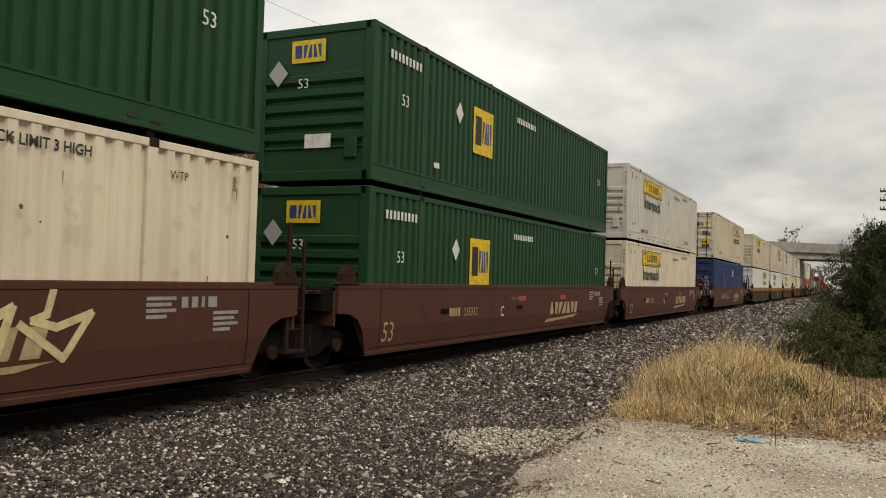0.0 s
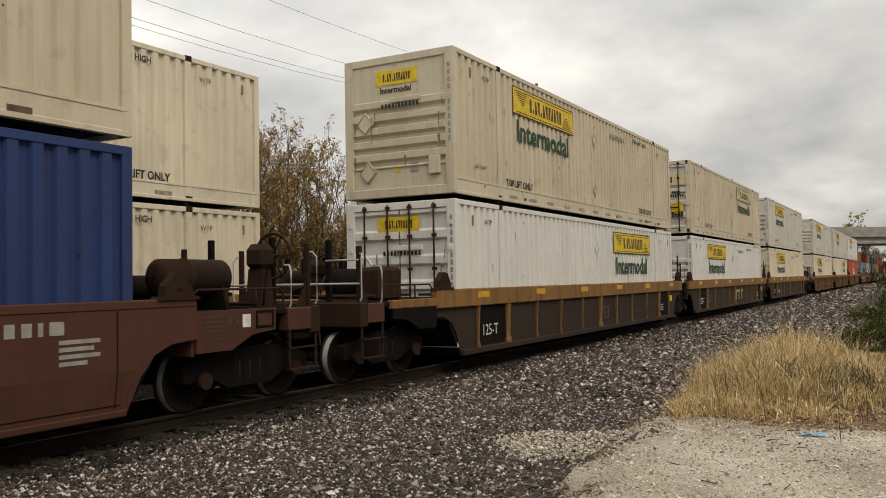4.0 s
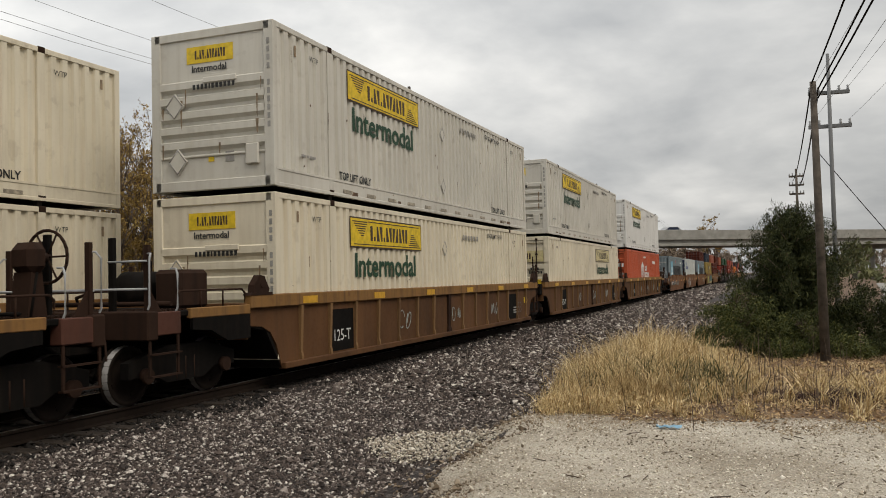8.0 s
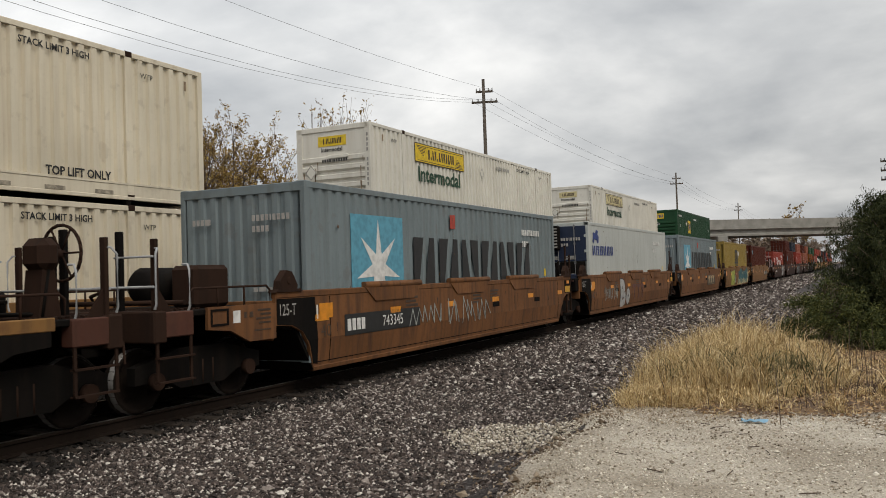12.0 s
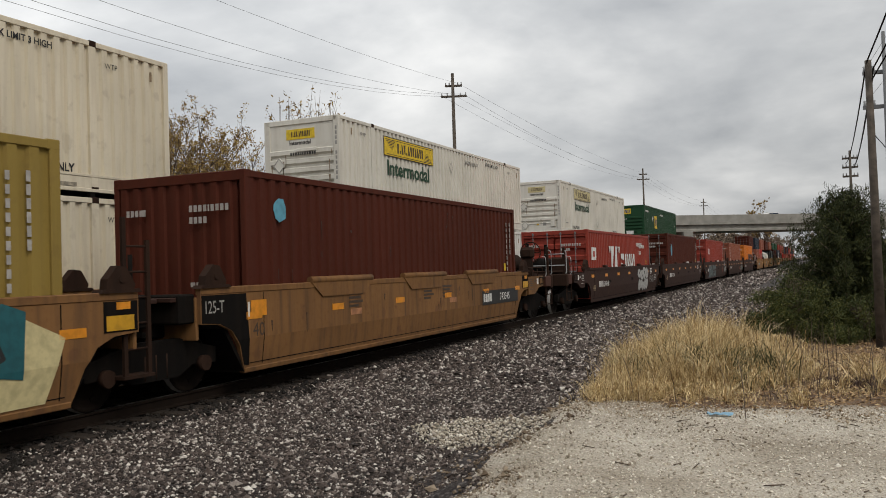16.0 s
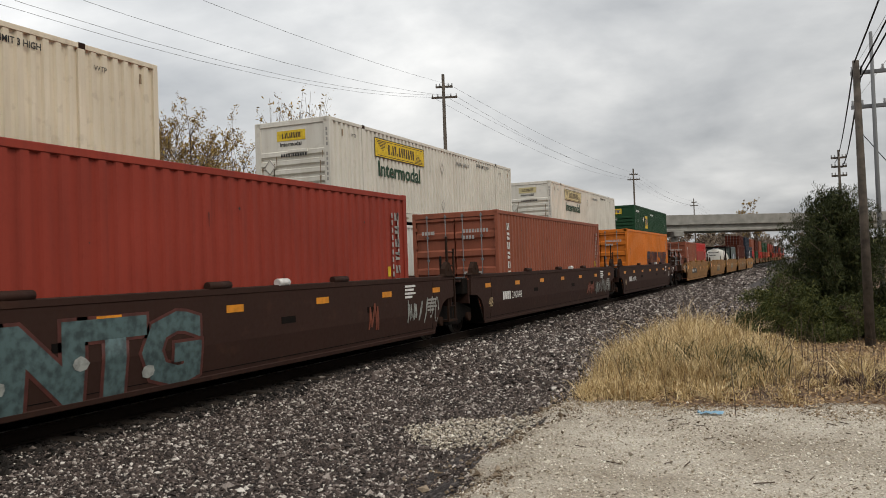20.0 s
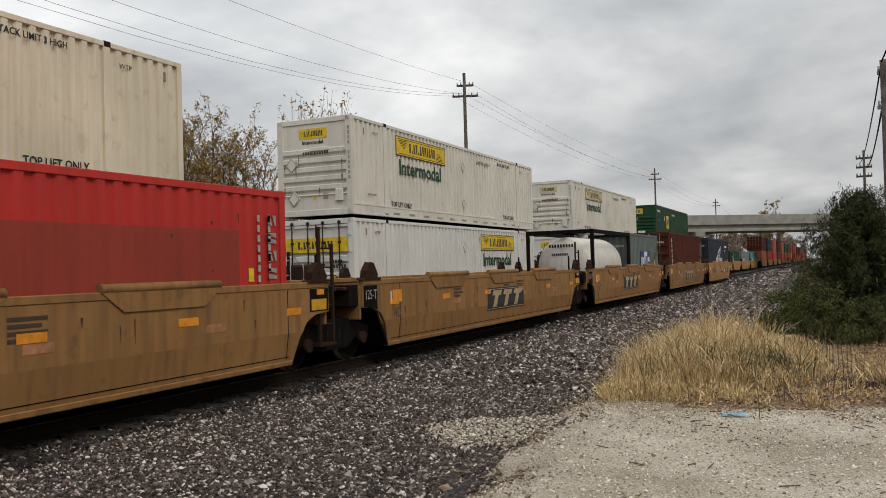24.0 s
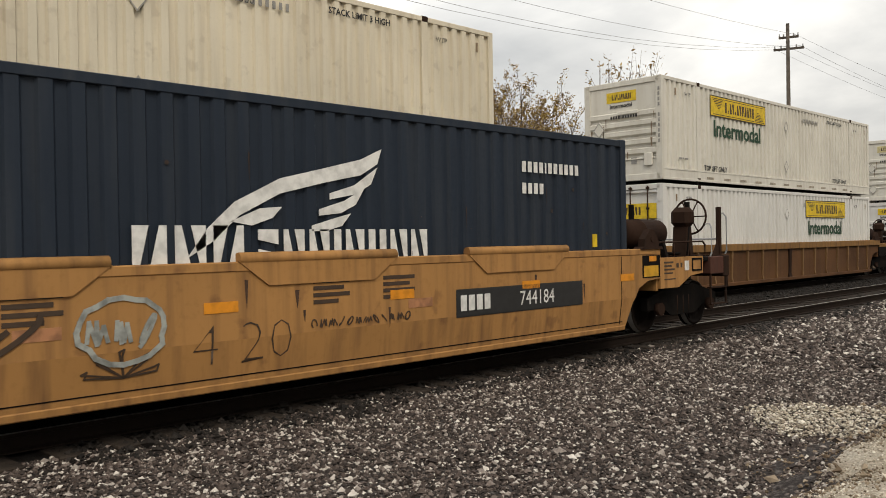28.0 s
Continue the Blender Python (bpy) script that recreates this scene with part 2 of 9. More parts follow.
GALV = steel_paint("galvanised_steel", (0.36, 0.37, 0.38), (0.2, 0.2, 0.2), 0.3, 0.5)
CONCRETE = stuff_mat("weathered_concrete", [(0.25, (0.20, 0.197, 0.18)), (0.75, (0.33, 0.322, 0.295))], 0.8, 0.9, bump=0.15)
WOOD = stuff_mat("weathered_pole_wood", [(0.3, (0.05, 0.042, 0.035)), (0.7, (0.12, 0.10, 0.082))], 6.0, 0.9, bump=0.5)
TIE = stuff_mat("old_tie_wood", [(0.3, (0.014, 0.011, 0.009)), (0.7, (0.04, 0.03, 0.023))], 5.0, 0.9, bump=0.5)
STONE = stuff_mat("crushed_ballast_stone", [(0.0, (0.015, 0.012, 0.0105)), (0.34, (0.044, 0.034, 0.030)), (0.58, (0.088, 0.067, 0.058)), (0.74, (0.165, 0.134, 0.119)), (0.82, (0.38, 0.34, 0.305)), (1.0, (0.92, 0.88, 0.81))], 20, 0.8, island=True, bump=0.3)
LOOSESTONE = stuff_mat("single_ballast_stone", [(0.0, (0.015, 0.012, 0.0105)), (0.34, (0.044, 0.034, 0.030)), (0.58, (0.088, 0.067, 0.058)), (0.74, (0.165, 0.134, 0.119)), (0.82, (0.38, 0.34, 0.305)), (1.0, (0.92, 0.88, 0.81))], 20, 0.8, island="object", bump=0.3)
# ballast with the shade under the train put into its colour
SHADESTONE = stuff_mat("oily_ballast_stone", [(0.0, (0.006, 0.005, 0.0045)), (0.6, (0.016, 0.013, 0.011)), (0.92, (0.035, 0.029, 0.025)), (1.0, (0.12, 0.105, 0.09))], 20, 0.8, island=True, bump=0.3)
CRUMB = stuff_mat("brown_dirt_crumbs", [(0.0, (0.06, 0.042, 0.028)), (0.5, (0.17, 0.125, 0.085)), (0.85, (0.30, 0.24, 0.175)), (1.0, (0.5, 0.46, 0.39))], 12, 0.95, island=True, bump=0.2)
CHAFF = stuff_mat("pale_brown_chaff", [(0.0, (0.12, 0.08, 0.05)), (0.5, (0.27, 0.20, 0.13)), (1.0, (0.52, 0.43, 0.31))], 9, 0.95, island=True, bump=0.2)
# track bed, its near-black colour stands in for under-train shade
SHADEBED = stuff_mat("oily_track_bed", [(0.3, (0.006, 0.005, 0.005)), (0.7, (0.022, 0.018, 0.015))], 22, 0.95, bump=1.0, detail=4)
BED = stuff_mat("ballast_bed", [(0.3, (0.02, 0.017, 0.016)), (0.55, (0.055, 0.046, 0.044)), (0.72, (0.16, 0.145, 0.135))], 22, 0.95, bump=1.0, detail=4)
GRIT = stuff_mat("limestone_grit", [(0.0, (0.12, 0.095, 0.07)), (0.35, (0.40, 0.345, 0.27)), (0.7, (0.62, 0.57, 0.48)), (1.0, (0.86, 0.82, 0.74))], 20, 0.9, island=True, bump=0.2)
STRAW = stuff_mat("dry_grass", [(0.0, (0.085, 0.050, 0.020)), (0.26, (0.27, 0.170, 0.068)), (0.5, (0.55, 0.405, 0.20)), (0.75, (0.80, 0.65, 0.39)), (1.0, (0.95, 0.87, 0.66))], 2.6, 0.8, island=True, bump=0, patch=0.42)
WEED = stuff_mat("green_weed", [(0.0, (0.035, 0.042, 0.02)), (1.0, (0.115, 0.115, 0.05))], 4, 0.8, island=True, bump=0)
CEDARLEAF = stuff_mat("cedar_foliage", [(0.0, (0.011, 0.017, 0.006)), (0.6, (0.034, 0.043, 0.013)), (1.0, (0.09, 0.092, 0.03))], 4, 0.8, island=True, bump=0)
SHRUBLEAF = stuff_mat("shrub_foliage", [(0.0, (0.022, 0.032, 0.010)), (0.6, (0.068, 0.080, 0.022)), (1.0, (0.18, 0.175, 0.048))], 1.5, 0.75, island=True, bump=0)
BRUSH = stuff_mat("purple_brown_brush", [(0.0, (0.03, 0.018, 0.015)), (0.6, (0.085, 0.052, 0.044)), (1.0, (0.17, 0.115, 0.095))], 4, 0.9, island=True, bump=0)
LITTER = stuff_mat("fallen_leaves", [(0.0, (0.06, 0.034, 0.02)), (0.4, (0.19, 0.11, 0.055)), (0.75, (0.38, 0.25, 0.125)), (1.0, (0.62, 0.47, 0.28))], 4, 0.9, island=True, bump=0)
AUTUMN = stuff_mat("autumn_leaf", [(0.0, (0.12, 0.07, 0.022)), (0.6, (0.30, 0.19, 0.05)), (1.0, (0.46, 0.34, 0.11))], 4, 0.8, island=True, bump=0)
BARK = stuff_mat("grey_brown_bark", [(0.3, (0.075, 0.055, 0.042)), (0.7, (0.15, 0.115, 0.09))], 5, 0.9, bump=0.4)
FARWOOD = stuff_mat("distant_bare_wood", [(0.0, (0.10, 0.075, 0.06)), (0.5, (0.17, 0.13, 0.10)), (1.0, (0.24, 0.19, 0.13))], 0.3, 0.95, island=True, bump=0)
FARGREEN = stuff_mat("distant_green_wood", [(0.0, (0.06, 0.07, 0.035)), (1.0, (0.15, 0.15, 0.07))], 0.3, 0.95, island=True, bump=0)
P_YELLOW = flat_paint("sign_yellow", (0.72, 0.50, 0.02))
P_CREAM = flat_paint("sign_faded_cream", (0.60, 0.52, 0.28))
P_BROWN = flat_paint("sign_dark_brown", (0.055, 0.032, 0.018))
P_GREEN = flat_paint("letter_green", (0.007, 0.049, 0.019))
P_BLACK = flat_paint("letter_black", (0.018, 0.018, 0.018))
P_WHITE = flat_paint("letter_white", (0.72, 0.72, 0.70))
P_GREY = flat_paint("letter_grey", (0.30, 0.29, 0.27))
P_ORANGE = flat_paint("reflector_orange", (0.72, 0.27, 0.02), 0.4)
P_AMBER = flat_paint("reflector_amber", (0.58, 0.31, 0.02), 0.45)
P_TAN = flat_paint("letter_tan", (0.42, 0.31, 0.17))
P_BLUE = flat_paint("letter_blue", (0.02, 0.045, 0.20))
P_NAVY = flat_paint("letter_dark_navy", (0.012, 0.016, 0.035))
P_SKY = flat_paint("square_light_blue", (0.10, 0.33, 0.45))
P_TEAL = flat_paint("spray_teal", (0.01, 0.10, 0.12))
P_LIME = flat_paint("spray_lime", (0.33, 0.38, 0.05))
P_RED = flat_paint("marking_red", (0.40, 0.05, 0.03))
P_DIM = flat_paint("letter_dim_white", (0.40, 0.38, 0.36))
P_GRIT = flat_paint("letter_faint", (0.07, 0.055, 0.045))
P_SILVER = flat_paint("spray_silver", (0.42, 0.42, 0.41), worn=0.35)
P_RUST = flat_paint("spray_rust_red", (0.20, 0.05, 0.025), worn=0.3)
P_SPRAY = flat_paint("spray_pale", (0.34, 0.36, 0.34), worn=0.5)
P_PALEBLUE = flat_paint("spray_pale_blue", (0.16, 0.26, 0.29), worn=0.5)
P_DULLBLUE = flat_paint("spray_dull_blue", (0.075, 0.125, 0.13), worn=0.6)
P_MAROON = flat_paint("spray_maroon", (0.09, 0.022, 0.016), worn=0.4)
P_DEEPRUST = flat_paint("mark_deep_red", (0.09, 0.02, 0.012), worn=0.4)
P_SLOT = flat_paint("rail_slot_grime", (0.40, 0.35, 0.27), worn=0.5)
P_CHIP = flat_paint("rust_chip", (0.13, 0.07, 0.035), worn=0.5)
P_DARKCHIP = flat_paint("dark_scrape", (0.035, 0.018, 0.012), worn=0.5)
P_SALMON = flat_paint("faded_salmon_paint", (0.42, 0.19, 0.09), worn=0.4)
P_SMEAR = flat_paint("brown_smear", (0.065, 0.032, 0.018), 0.8, worn=0.5)
P_STAIN = flat_paint("rust_run", (0.25, 0.18, 0.11), worn=0.5)
TARP = flat_paint("blue_plastic", (0.20, 0.38, 0.52), 0.4)
TANK = steel_paint("tank_white", (0.62, 0.60, 0.55), (0.3, 0.26, 0.2), 0.4, 0.45)


def ground_material():
    """Pale limestone near, ballast grit beside the track, thin soil and dead grass beyond."""
    m, nt, N, L, b = nodes_of("ground_soil")
    tc = N("ShaderNodeTexCoord")
    big = N("ShaderNodeTexNoise"); big.inputs["Scale"].default_value, big.inputs["Detail"].default_value = 0.9, 8
    fine = N("ShaderNodeTexNoise"); fine.inputs["Scale"].default_value, fine.inputs["Detail"].default_value = 30, 6
    for n in (big, fine):
        L(tc.outputs["Object"], n.inputs["Vector"])
    c = ramp_node(N, [(0.3, (0.07, 0.045, 0.028)), (0.5, (0.14, 0.085, 0.05)), (0.7, (0.22, 0.145, 0.08))])
    L(big.outputs[0], c.inputs[0])
    mx = N("ShaderNodeMixRGB"); mx.blend_type = "MULTIPLY"; mx.inputs[0].default_value = 0.6
    c2 = ramp_node(N, [(0.3, (0.5, 0.5, 0.5)), (0.7, (1, 1, 1))])
    L(fine.outputs[0], c2.inputs[0]); L(c.outputs[0], mx.inputs[1]); L(c2.outputs[0], mx.inputs[2])
    L(mx.outputs[0], b.inputs["Base Color"])
    b.inputs["Roughness"].default_value = 0.95
    bp = N("ShaderNodeBump"); bp.inputs["Strength"].default_value, bp.inputs["Distance"].default_value = 0.6, 0.03
    L(fine.outputs[0], bp.inputs["Height"]); L(bp.outputs[0], b.inputs["Normal"])
    return m


def lot_material():
    m, nt, N, L, b = nodes_of("limestone_lot")
    tc = N("ShaderNodeTexCoord")
    big = N("ShaderNodeTexNoise"); big.inputs["Scale"].default_value, big.inputs["Detail"].default_value = 0.7, 7
    fine = N("ShaderNodeTexNoise"); fine.inputs["Scale"].default_value, fine.inputs["Detail"].default_value = 55, 5
    vor = N("ShaderNodeTexVoronoi"); vor.inputs["Scale"].default_value = 48
    for n in (big, fine, vor):
        L(tc.outputs["Object"], n.inputs["Vector"])
    c = ramp_node(N, [(0.30, (0.32, 0.27, 0.205)), (0.5, (0.50, 0.445, 0.365)), (0.70, (0.63, 0.58, 0.495))])
    L(big.outputs[0], c.inputs[0])
    c2 = ramp_node(N, [(0.30, (0.42, 0.40, 0.36)), (0.52, (0.85, 0.85, 0.84)), (0.7, (1.1, 1.1, 1.1))])
    L(fine.outputs[0], c2.inputs[0])
    mx = N("ShaderNodeMixRGB"); mx.blend_type = "MULTIPLY"; mx.inputs[0].default_value = 0.85
    L(c.outputs[0], mx.inputs[1]); L(c2.outputs[0], mx.inputs[2])
    v2 = ramp_node(N, [(0.0, (0.62, 0.62, 0.62)), (1.0, (1.1, 1.1, 1.1))])
    sp = N("ShaderNodeSeparateColor"); L(vor.outputs["Color"], sp.inputs[0]); L(sp.outputs[0], v2.inputs[0])
    m3 = N("ShaderNodeMixRGB"); m3.blend_type = "MULTIPLY"; m3.inputs[0].default_value = 0.6
    L(mx.outputs[0], m3.inputs[1]); L(v2.outputs[0], m3.inputs[2])
    # trodden brown dirt along the grass and the ballast, and stains of its own
    pos = N("ShaderNodeSeparateXYZ"); L(tc.outputs["Object"], pos.inputs[0])
    mid = N("ShaderNodeTexNoise"); mid.inputs["Scale"].default_value, mid.inputs["Detail"].default_value = 2.3, 7
    L(tc.outputs["Object"], mid.inputs["Vector"])
    def calc(op, *ins):
        n = N("ShaderNodeMath"); n.operation = op
        for i, v in enumerate(ins):
            if isinstance(v, (int, float)):
                n.inputs[i].default_value = v
            else:
                L(v, n.inputs[i])
        return n.outputs[0]
    north = calc("MULTIPLY_ADD", pos.outputs[1], 0.75, -7.15)
    west = calc("MULTIPLY_ADD", calc("MULTIPLY_ADD", pos.outputs[1], 0.09, pos.outputs[0]), -0.9, -1.55)
    edge = calc("MAXIMUM", calc("MAXIMUM", north, west), 0.0)
    dirt = calc("ADD", edge, calc("MULTIPLY_ADD", mid.outputs[0], 2.4, -1.38))
    fac = N("ShaderNodeClamp"); L(dirt, fac.inputs[0]); fac.inputs[2].default_value = 0.82
    soil = ramp_node(N, [(0.3, (0.12, 0.085, 0.055)), (0.6, (0.25, 0.19, 0.13)), (0.75, (0.40, 0.33, 0.25))])
    L(fine.outputs[0], soil.inputs[0])
    m4 = N("ShaderNodeMixRGB"); L(fac.outputs[0], m4.inputs[0]); L(m3.outputs[0], m4.inputs[1]); L(soil.outputs[0], m4.inputs[2])
    L(m4.outputs[0], b.inputs["Base Color"])
    b.inputs["Roughness"].default_value = 0.95
    bp = N("ShaderNodeBump"); bp.inputs["Strength"].default_value, bp.inputs["Distance"].default_value = 0.8, 0.012
    L(vor.outputs["Distance"], bp.inputs["Height"]); L(bp.outputs[0], b.inputs["Normal"])
    return m


SOIL, LOT = ground_material(), lot_material()

# ---- mesh building ----
class Shape:
    """Collects vertices and faces of one part."""
    def __init__(self):
        self.v, self.f, self.s = [], [], []

    def add(self, verts, faces, smooth=False):
        n = len(self.v)
        self.v += [tuple(p) for p in verts]
        self.f += [tuple(i + n for i in q) for q in faces]
        self.s += [smooth] * len(faces)
        return self

    def box(self, x0, y0, z0, x1, y1, z1, c=0.0):
        """A box; c: chamfer of the edges along the two longer axes' ends."""
        if c <= 0:
            v = [(x, y, z) for z in (z0, z1) for y in (y0, y1) for x in (x0, x1)]
            return self.add(v, [(0, 2, 3, 1), (4, 5, 7, 6), (0, 1, 5, 4), (2, 6, 7, 3), (0, 4, 6, 2), (1, 3, 7, 5)])
        bm = bmesh.new()
        bmesh.ops.create_cube(bm, size=1)
        for p in bm.verts:
            p.co = Vector(((x0 + x1) / 2 + p.co.x * (x1 - x0), (y0 + y1) / 2 + p.co.y * (y1 - y0), (z0 + z1) / 2 + p.co.z * (z1 - z0)))
        bmesh.ops.bevel(bm, geom=bm.edges[:], offset=c, segments=1, affect="EDGES")
        bm.verts.index_update()
        self.add([p.co[:] for p in bm.verts], [[q.index for q in f.verts] for f in bm.faces])
        bm.free()
        return self

    def prism_x(self, poly, x0, x1):
        """A (y, z) outline drawn out along x."""
        n = len(poly)
        v = [(x0, y, z) for y, z in poly] + [(x1, y, z) for y, z in poly]
        f = [tuple(range(n - 1, -1, -1)), tuple(range(n, 2 * n))] + [(i, (i + 1) % n, n + (i + 1) % n, n + i) for i in range(n)]
        return self.add(v, f)

    def prism_y(self, poly, y0, y1):
        """An (x, z) outline drawn out along y."""
        n = len(poly)
        v = [(x, y0, z) for x, z in poly] + [(x, y1, z) for x, z in poly]
        f = [tuple(range(n)), tuple(range(2 * n - 1, n - 1, -1))] + [(i, n + i, n + (i + 1) % n, (i + 1) % n) for i in range(n)]
        return self.add(v, f)

    def tube(self, a, b, r, n=8, r2=None):
        """A round bar from a to b."""
        a, b = Vector(a), Vector(b)
        d = (b - a).normalized()
        u = d.orthogonal().normalized()
        w = d.cross(u)
        r2 = r if r2 is None else r2
        ring = [(math.cos(2 * math.pi * i / n), math.sin(2 * math.pi * i / n)) for i in range(n)]
        v = [a + (u * c + w * s) * r for c, s in ring] + [b + (u * c + w * s) * r2 for c, s in ring]
        self.add(v, [(i, (i + 1) % n, n + (i + 1) % n, n + i) for i in range(n)], True)
        k = len(self.v) - 2 * n
        self.f += [tuple(k + i for i in range(n - 1, -1, -1)), tuple(k + n + i for i in range(n))]
        self.s += [False, False]
        return self

    def rope(self, pts, r, n=5):
        """One unbroken round bar through points."""
        pts = [Vector(p) for p in pts]
        v = []
        for i, p in enumerate(pts):
            d = (pts[min(i + 1, len(pts) - 1)] - pts[max(i - 1, 0)]).normalized()
            u = d.cross(Vector((0, 0, 1))).normalized()
            w = d.cross(u)
            v += [p + (u * math.cos(2 * math.pi * k / n) + w * math.sin(2 * math.pi * k / n)) * r for k in range(n)]
        f = [(i * n + k, i * n + (k + 1) % n, (i + 1) * n + (k + 1) % n, (i + 1) * n + k) for i in range(len(pts) - 1) for k in range(n)]
        return self.add(v, f, True)

    def lathe_y(self, prof, n=20, cx=0.0, cz=0.0):
        """A (y, radius) profile turned about an axis along y."""
        v = [(cx + r * math.cos(2 * math.pi * i / n), y, cz + r * math.sin(2 * math.pi * i / n)) for y, r in prof for i in range(n)]
        f = [(j * n + i, (j + 1) * n + i, (j + 1) * n + (i + 1) % n, j * n + (i + 1) % n) for j in range(len(prof) - 1) for i in range(n)]
        return self.add(v, f, True)

    def lathe_x(self, prof, n=20, cy=0.0, cz=0.0):
        v = [(x, cy + r * math.cos(2 * math.pi * i / n), cz + r * math.sin(2 * math.pi * i / n)) for x, r in prof for i in range(n)]
        f = [(j * n + i, j * n + (i + 1) % n, (j + 1) * n + (i + 1) % n, (j + 1) * n + i) for j in range(len(prof) - 1) for i in range(n)]
        return self.add(v, f, True)

    def mesh(self, name, mat):
        me = bpy.data.meshes.new(name)
        me.from_pydata(self.v, [], self.f)
        me.polygons.foreach_set("use_smooth", self.s)
        me.materials.append(mat)
        me.update()
        return me


def part(name, shape, mat, parent, label="", at=None):
    """One mesh object under a thing or a part."""
    me = shape.mesh(name, mat) if isinstance(shape, Shape) else shape
    ob = new(name, me)
    ob.parent = parent
    if at is not None:
        ob.matrix_basis = at
    if label:
        ob["label"] = label
    return ob


def joined(ob):
    """Small marks too fine to take apart."""
    ob["kind"] = "stuff"
    return ob


def thing(name, label, category, group="", kind="", at=None):
    ob = new(name)
    ob.empty_display_size = 0.3
    if at is not None:
        ob.matrix_basis = at
    return tagged(ob, label, category, group, kind)


def big_mesh(name, v, f, mat, smooth=False):
    """A large mesh straight from arrays of vertices and equal-sided faces."""
    v, f = np.asarray(v, np.float32), np.asarray(f, np.int32)
    me = bpy.data.meshes.new(name)
    k = f.shape[1]
    me.vertices.add(len(v)); me.vertices.foreach_set("co", v.ravel())
    me.loops.add(f.size); me.loops.foreach_set("vertex_index", f.ravel())
    me.polygons.add(len(f)); me.polygons.foreach_set("loop_start", np.arange(0, f.size, k, dtype=np.int32))
    me.polygons.foreach_set("use_smooth", np.full(len(f), smooth))
    me.materials.append(mat)
    me.update(calc_edges=True)
    return me


TEXTS = {}
EAST = Euler((radians(90), 0, radians(90))).to_matrix().to_4x4()
NEAR = Euler((radians(90), 0, 0)).to_matrix().to_4x4()


def word(text, size, mat, bold=0.0):
    """A mesh of lettering, in its own plane, from the left end of its base line."""
    key = (text, size, mat.name, bold)
    if key not in TEXTS:
        cu = bpy.data.curves.new("lettering", "FONT")
        cu.body, cu.size, cu.resolution_u, cu.offset = text, size, 2, bold
        ob = bpy.data.objects.new("lettering", cu)
        scene.collection.objects.link(ob)
        dg = bpy.context.evaluated_depsgraph_get()
        me = bpy.data.meshes.new_from_object(ob.evaluated_get(dg))
        bpy.data.objects.remove(ob)
        me.materials.clear(); me.materials.append(mat)
        TEXTS[key] = me
    return TEXTS[key]


def letter(parent, text, size, mat, x, y, z, turn=EAST, wide=1.0, name="lettering", bold=0.0):
    ob = joined(part(name, word(text, size, mat, bold), mat, parent))
    ob.matrix_basis = Matrix.Translation((x, y, z)) @ turn @ Matrix.Diagonal((wide, 1, 1, 1))
    return ob


def plate(parent, name, mat, x, y0, y1, z0, z1, label=""):
    """A thin painted panel on an east-facing side."""
    return part(name, Shape().box(x, y0, z0, x + 0.004, y1, z1), mat, parent, label)


def bars(parent, mat, x, y0, z0, h, widths, gap=0.3, name="marking", label=""):
    """A row of plain upright bars where lettering cannot or may not be read."""
    s, y = Shape(), y0
    for w in widths:
        if h >= 0.25 and w >= 0.5:    # a broad mark stands as two uprights
            s.box(x, y, z0, x + 0.004, y + w * h * 0.36, z0 + h).box(x, y + w * h * 0.64, z0, x + 0.004, y + w * h, z0 + h)
        else:
            s.box(x, y, z0, x + 0.004, y + w * h, z0 + h)
        y += (w + gap) * h
    return joined(part(name, s, mat, parent, label))


def near_bars(parent, mat, y, x0, z0, h, widths, gap=0.3, name="marking"):
    s, x = Shape(), x0
    for w in widths:
        s.box(x, y - 0.004, z0, x + w * h, y, z0 + h)
        x += (w + gap) * h
    return joined(part(name, s, mat, parent))


BROAD = {"i": 0.30, "o": 0.80, "n": 0.84, "u": 0.74, "b": 0.72, "/": 0.62, ".": 0.20, " ": 0.30}


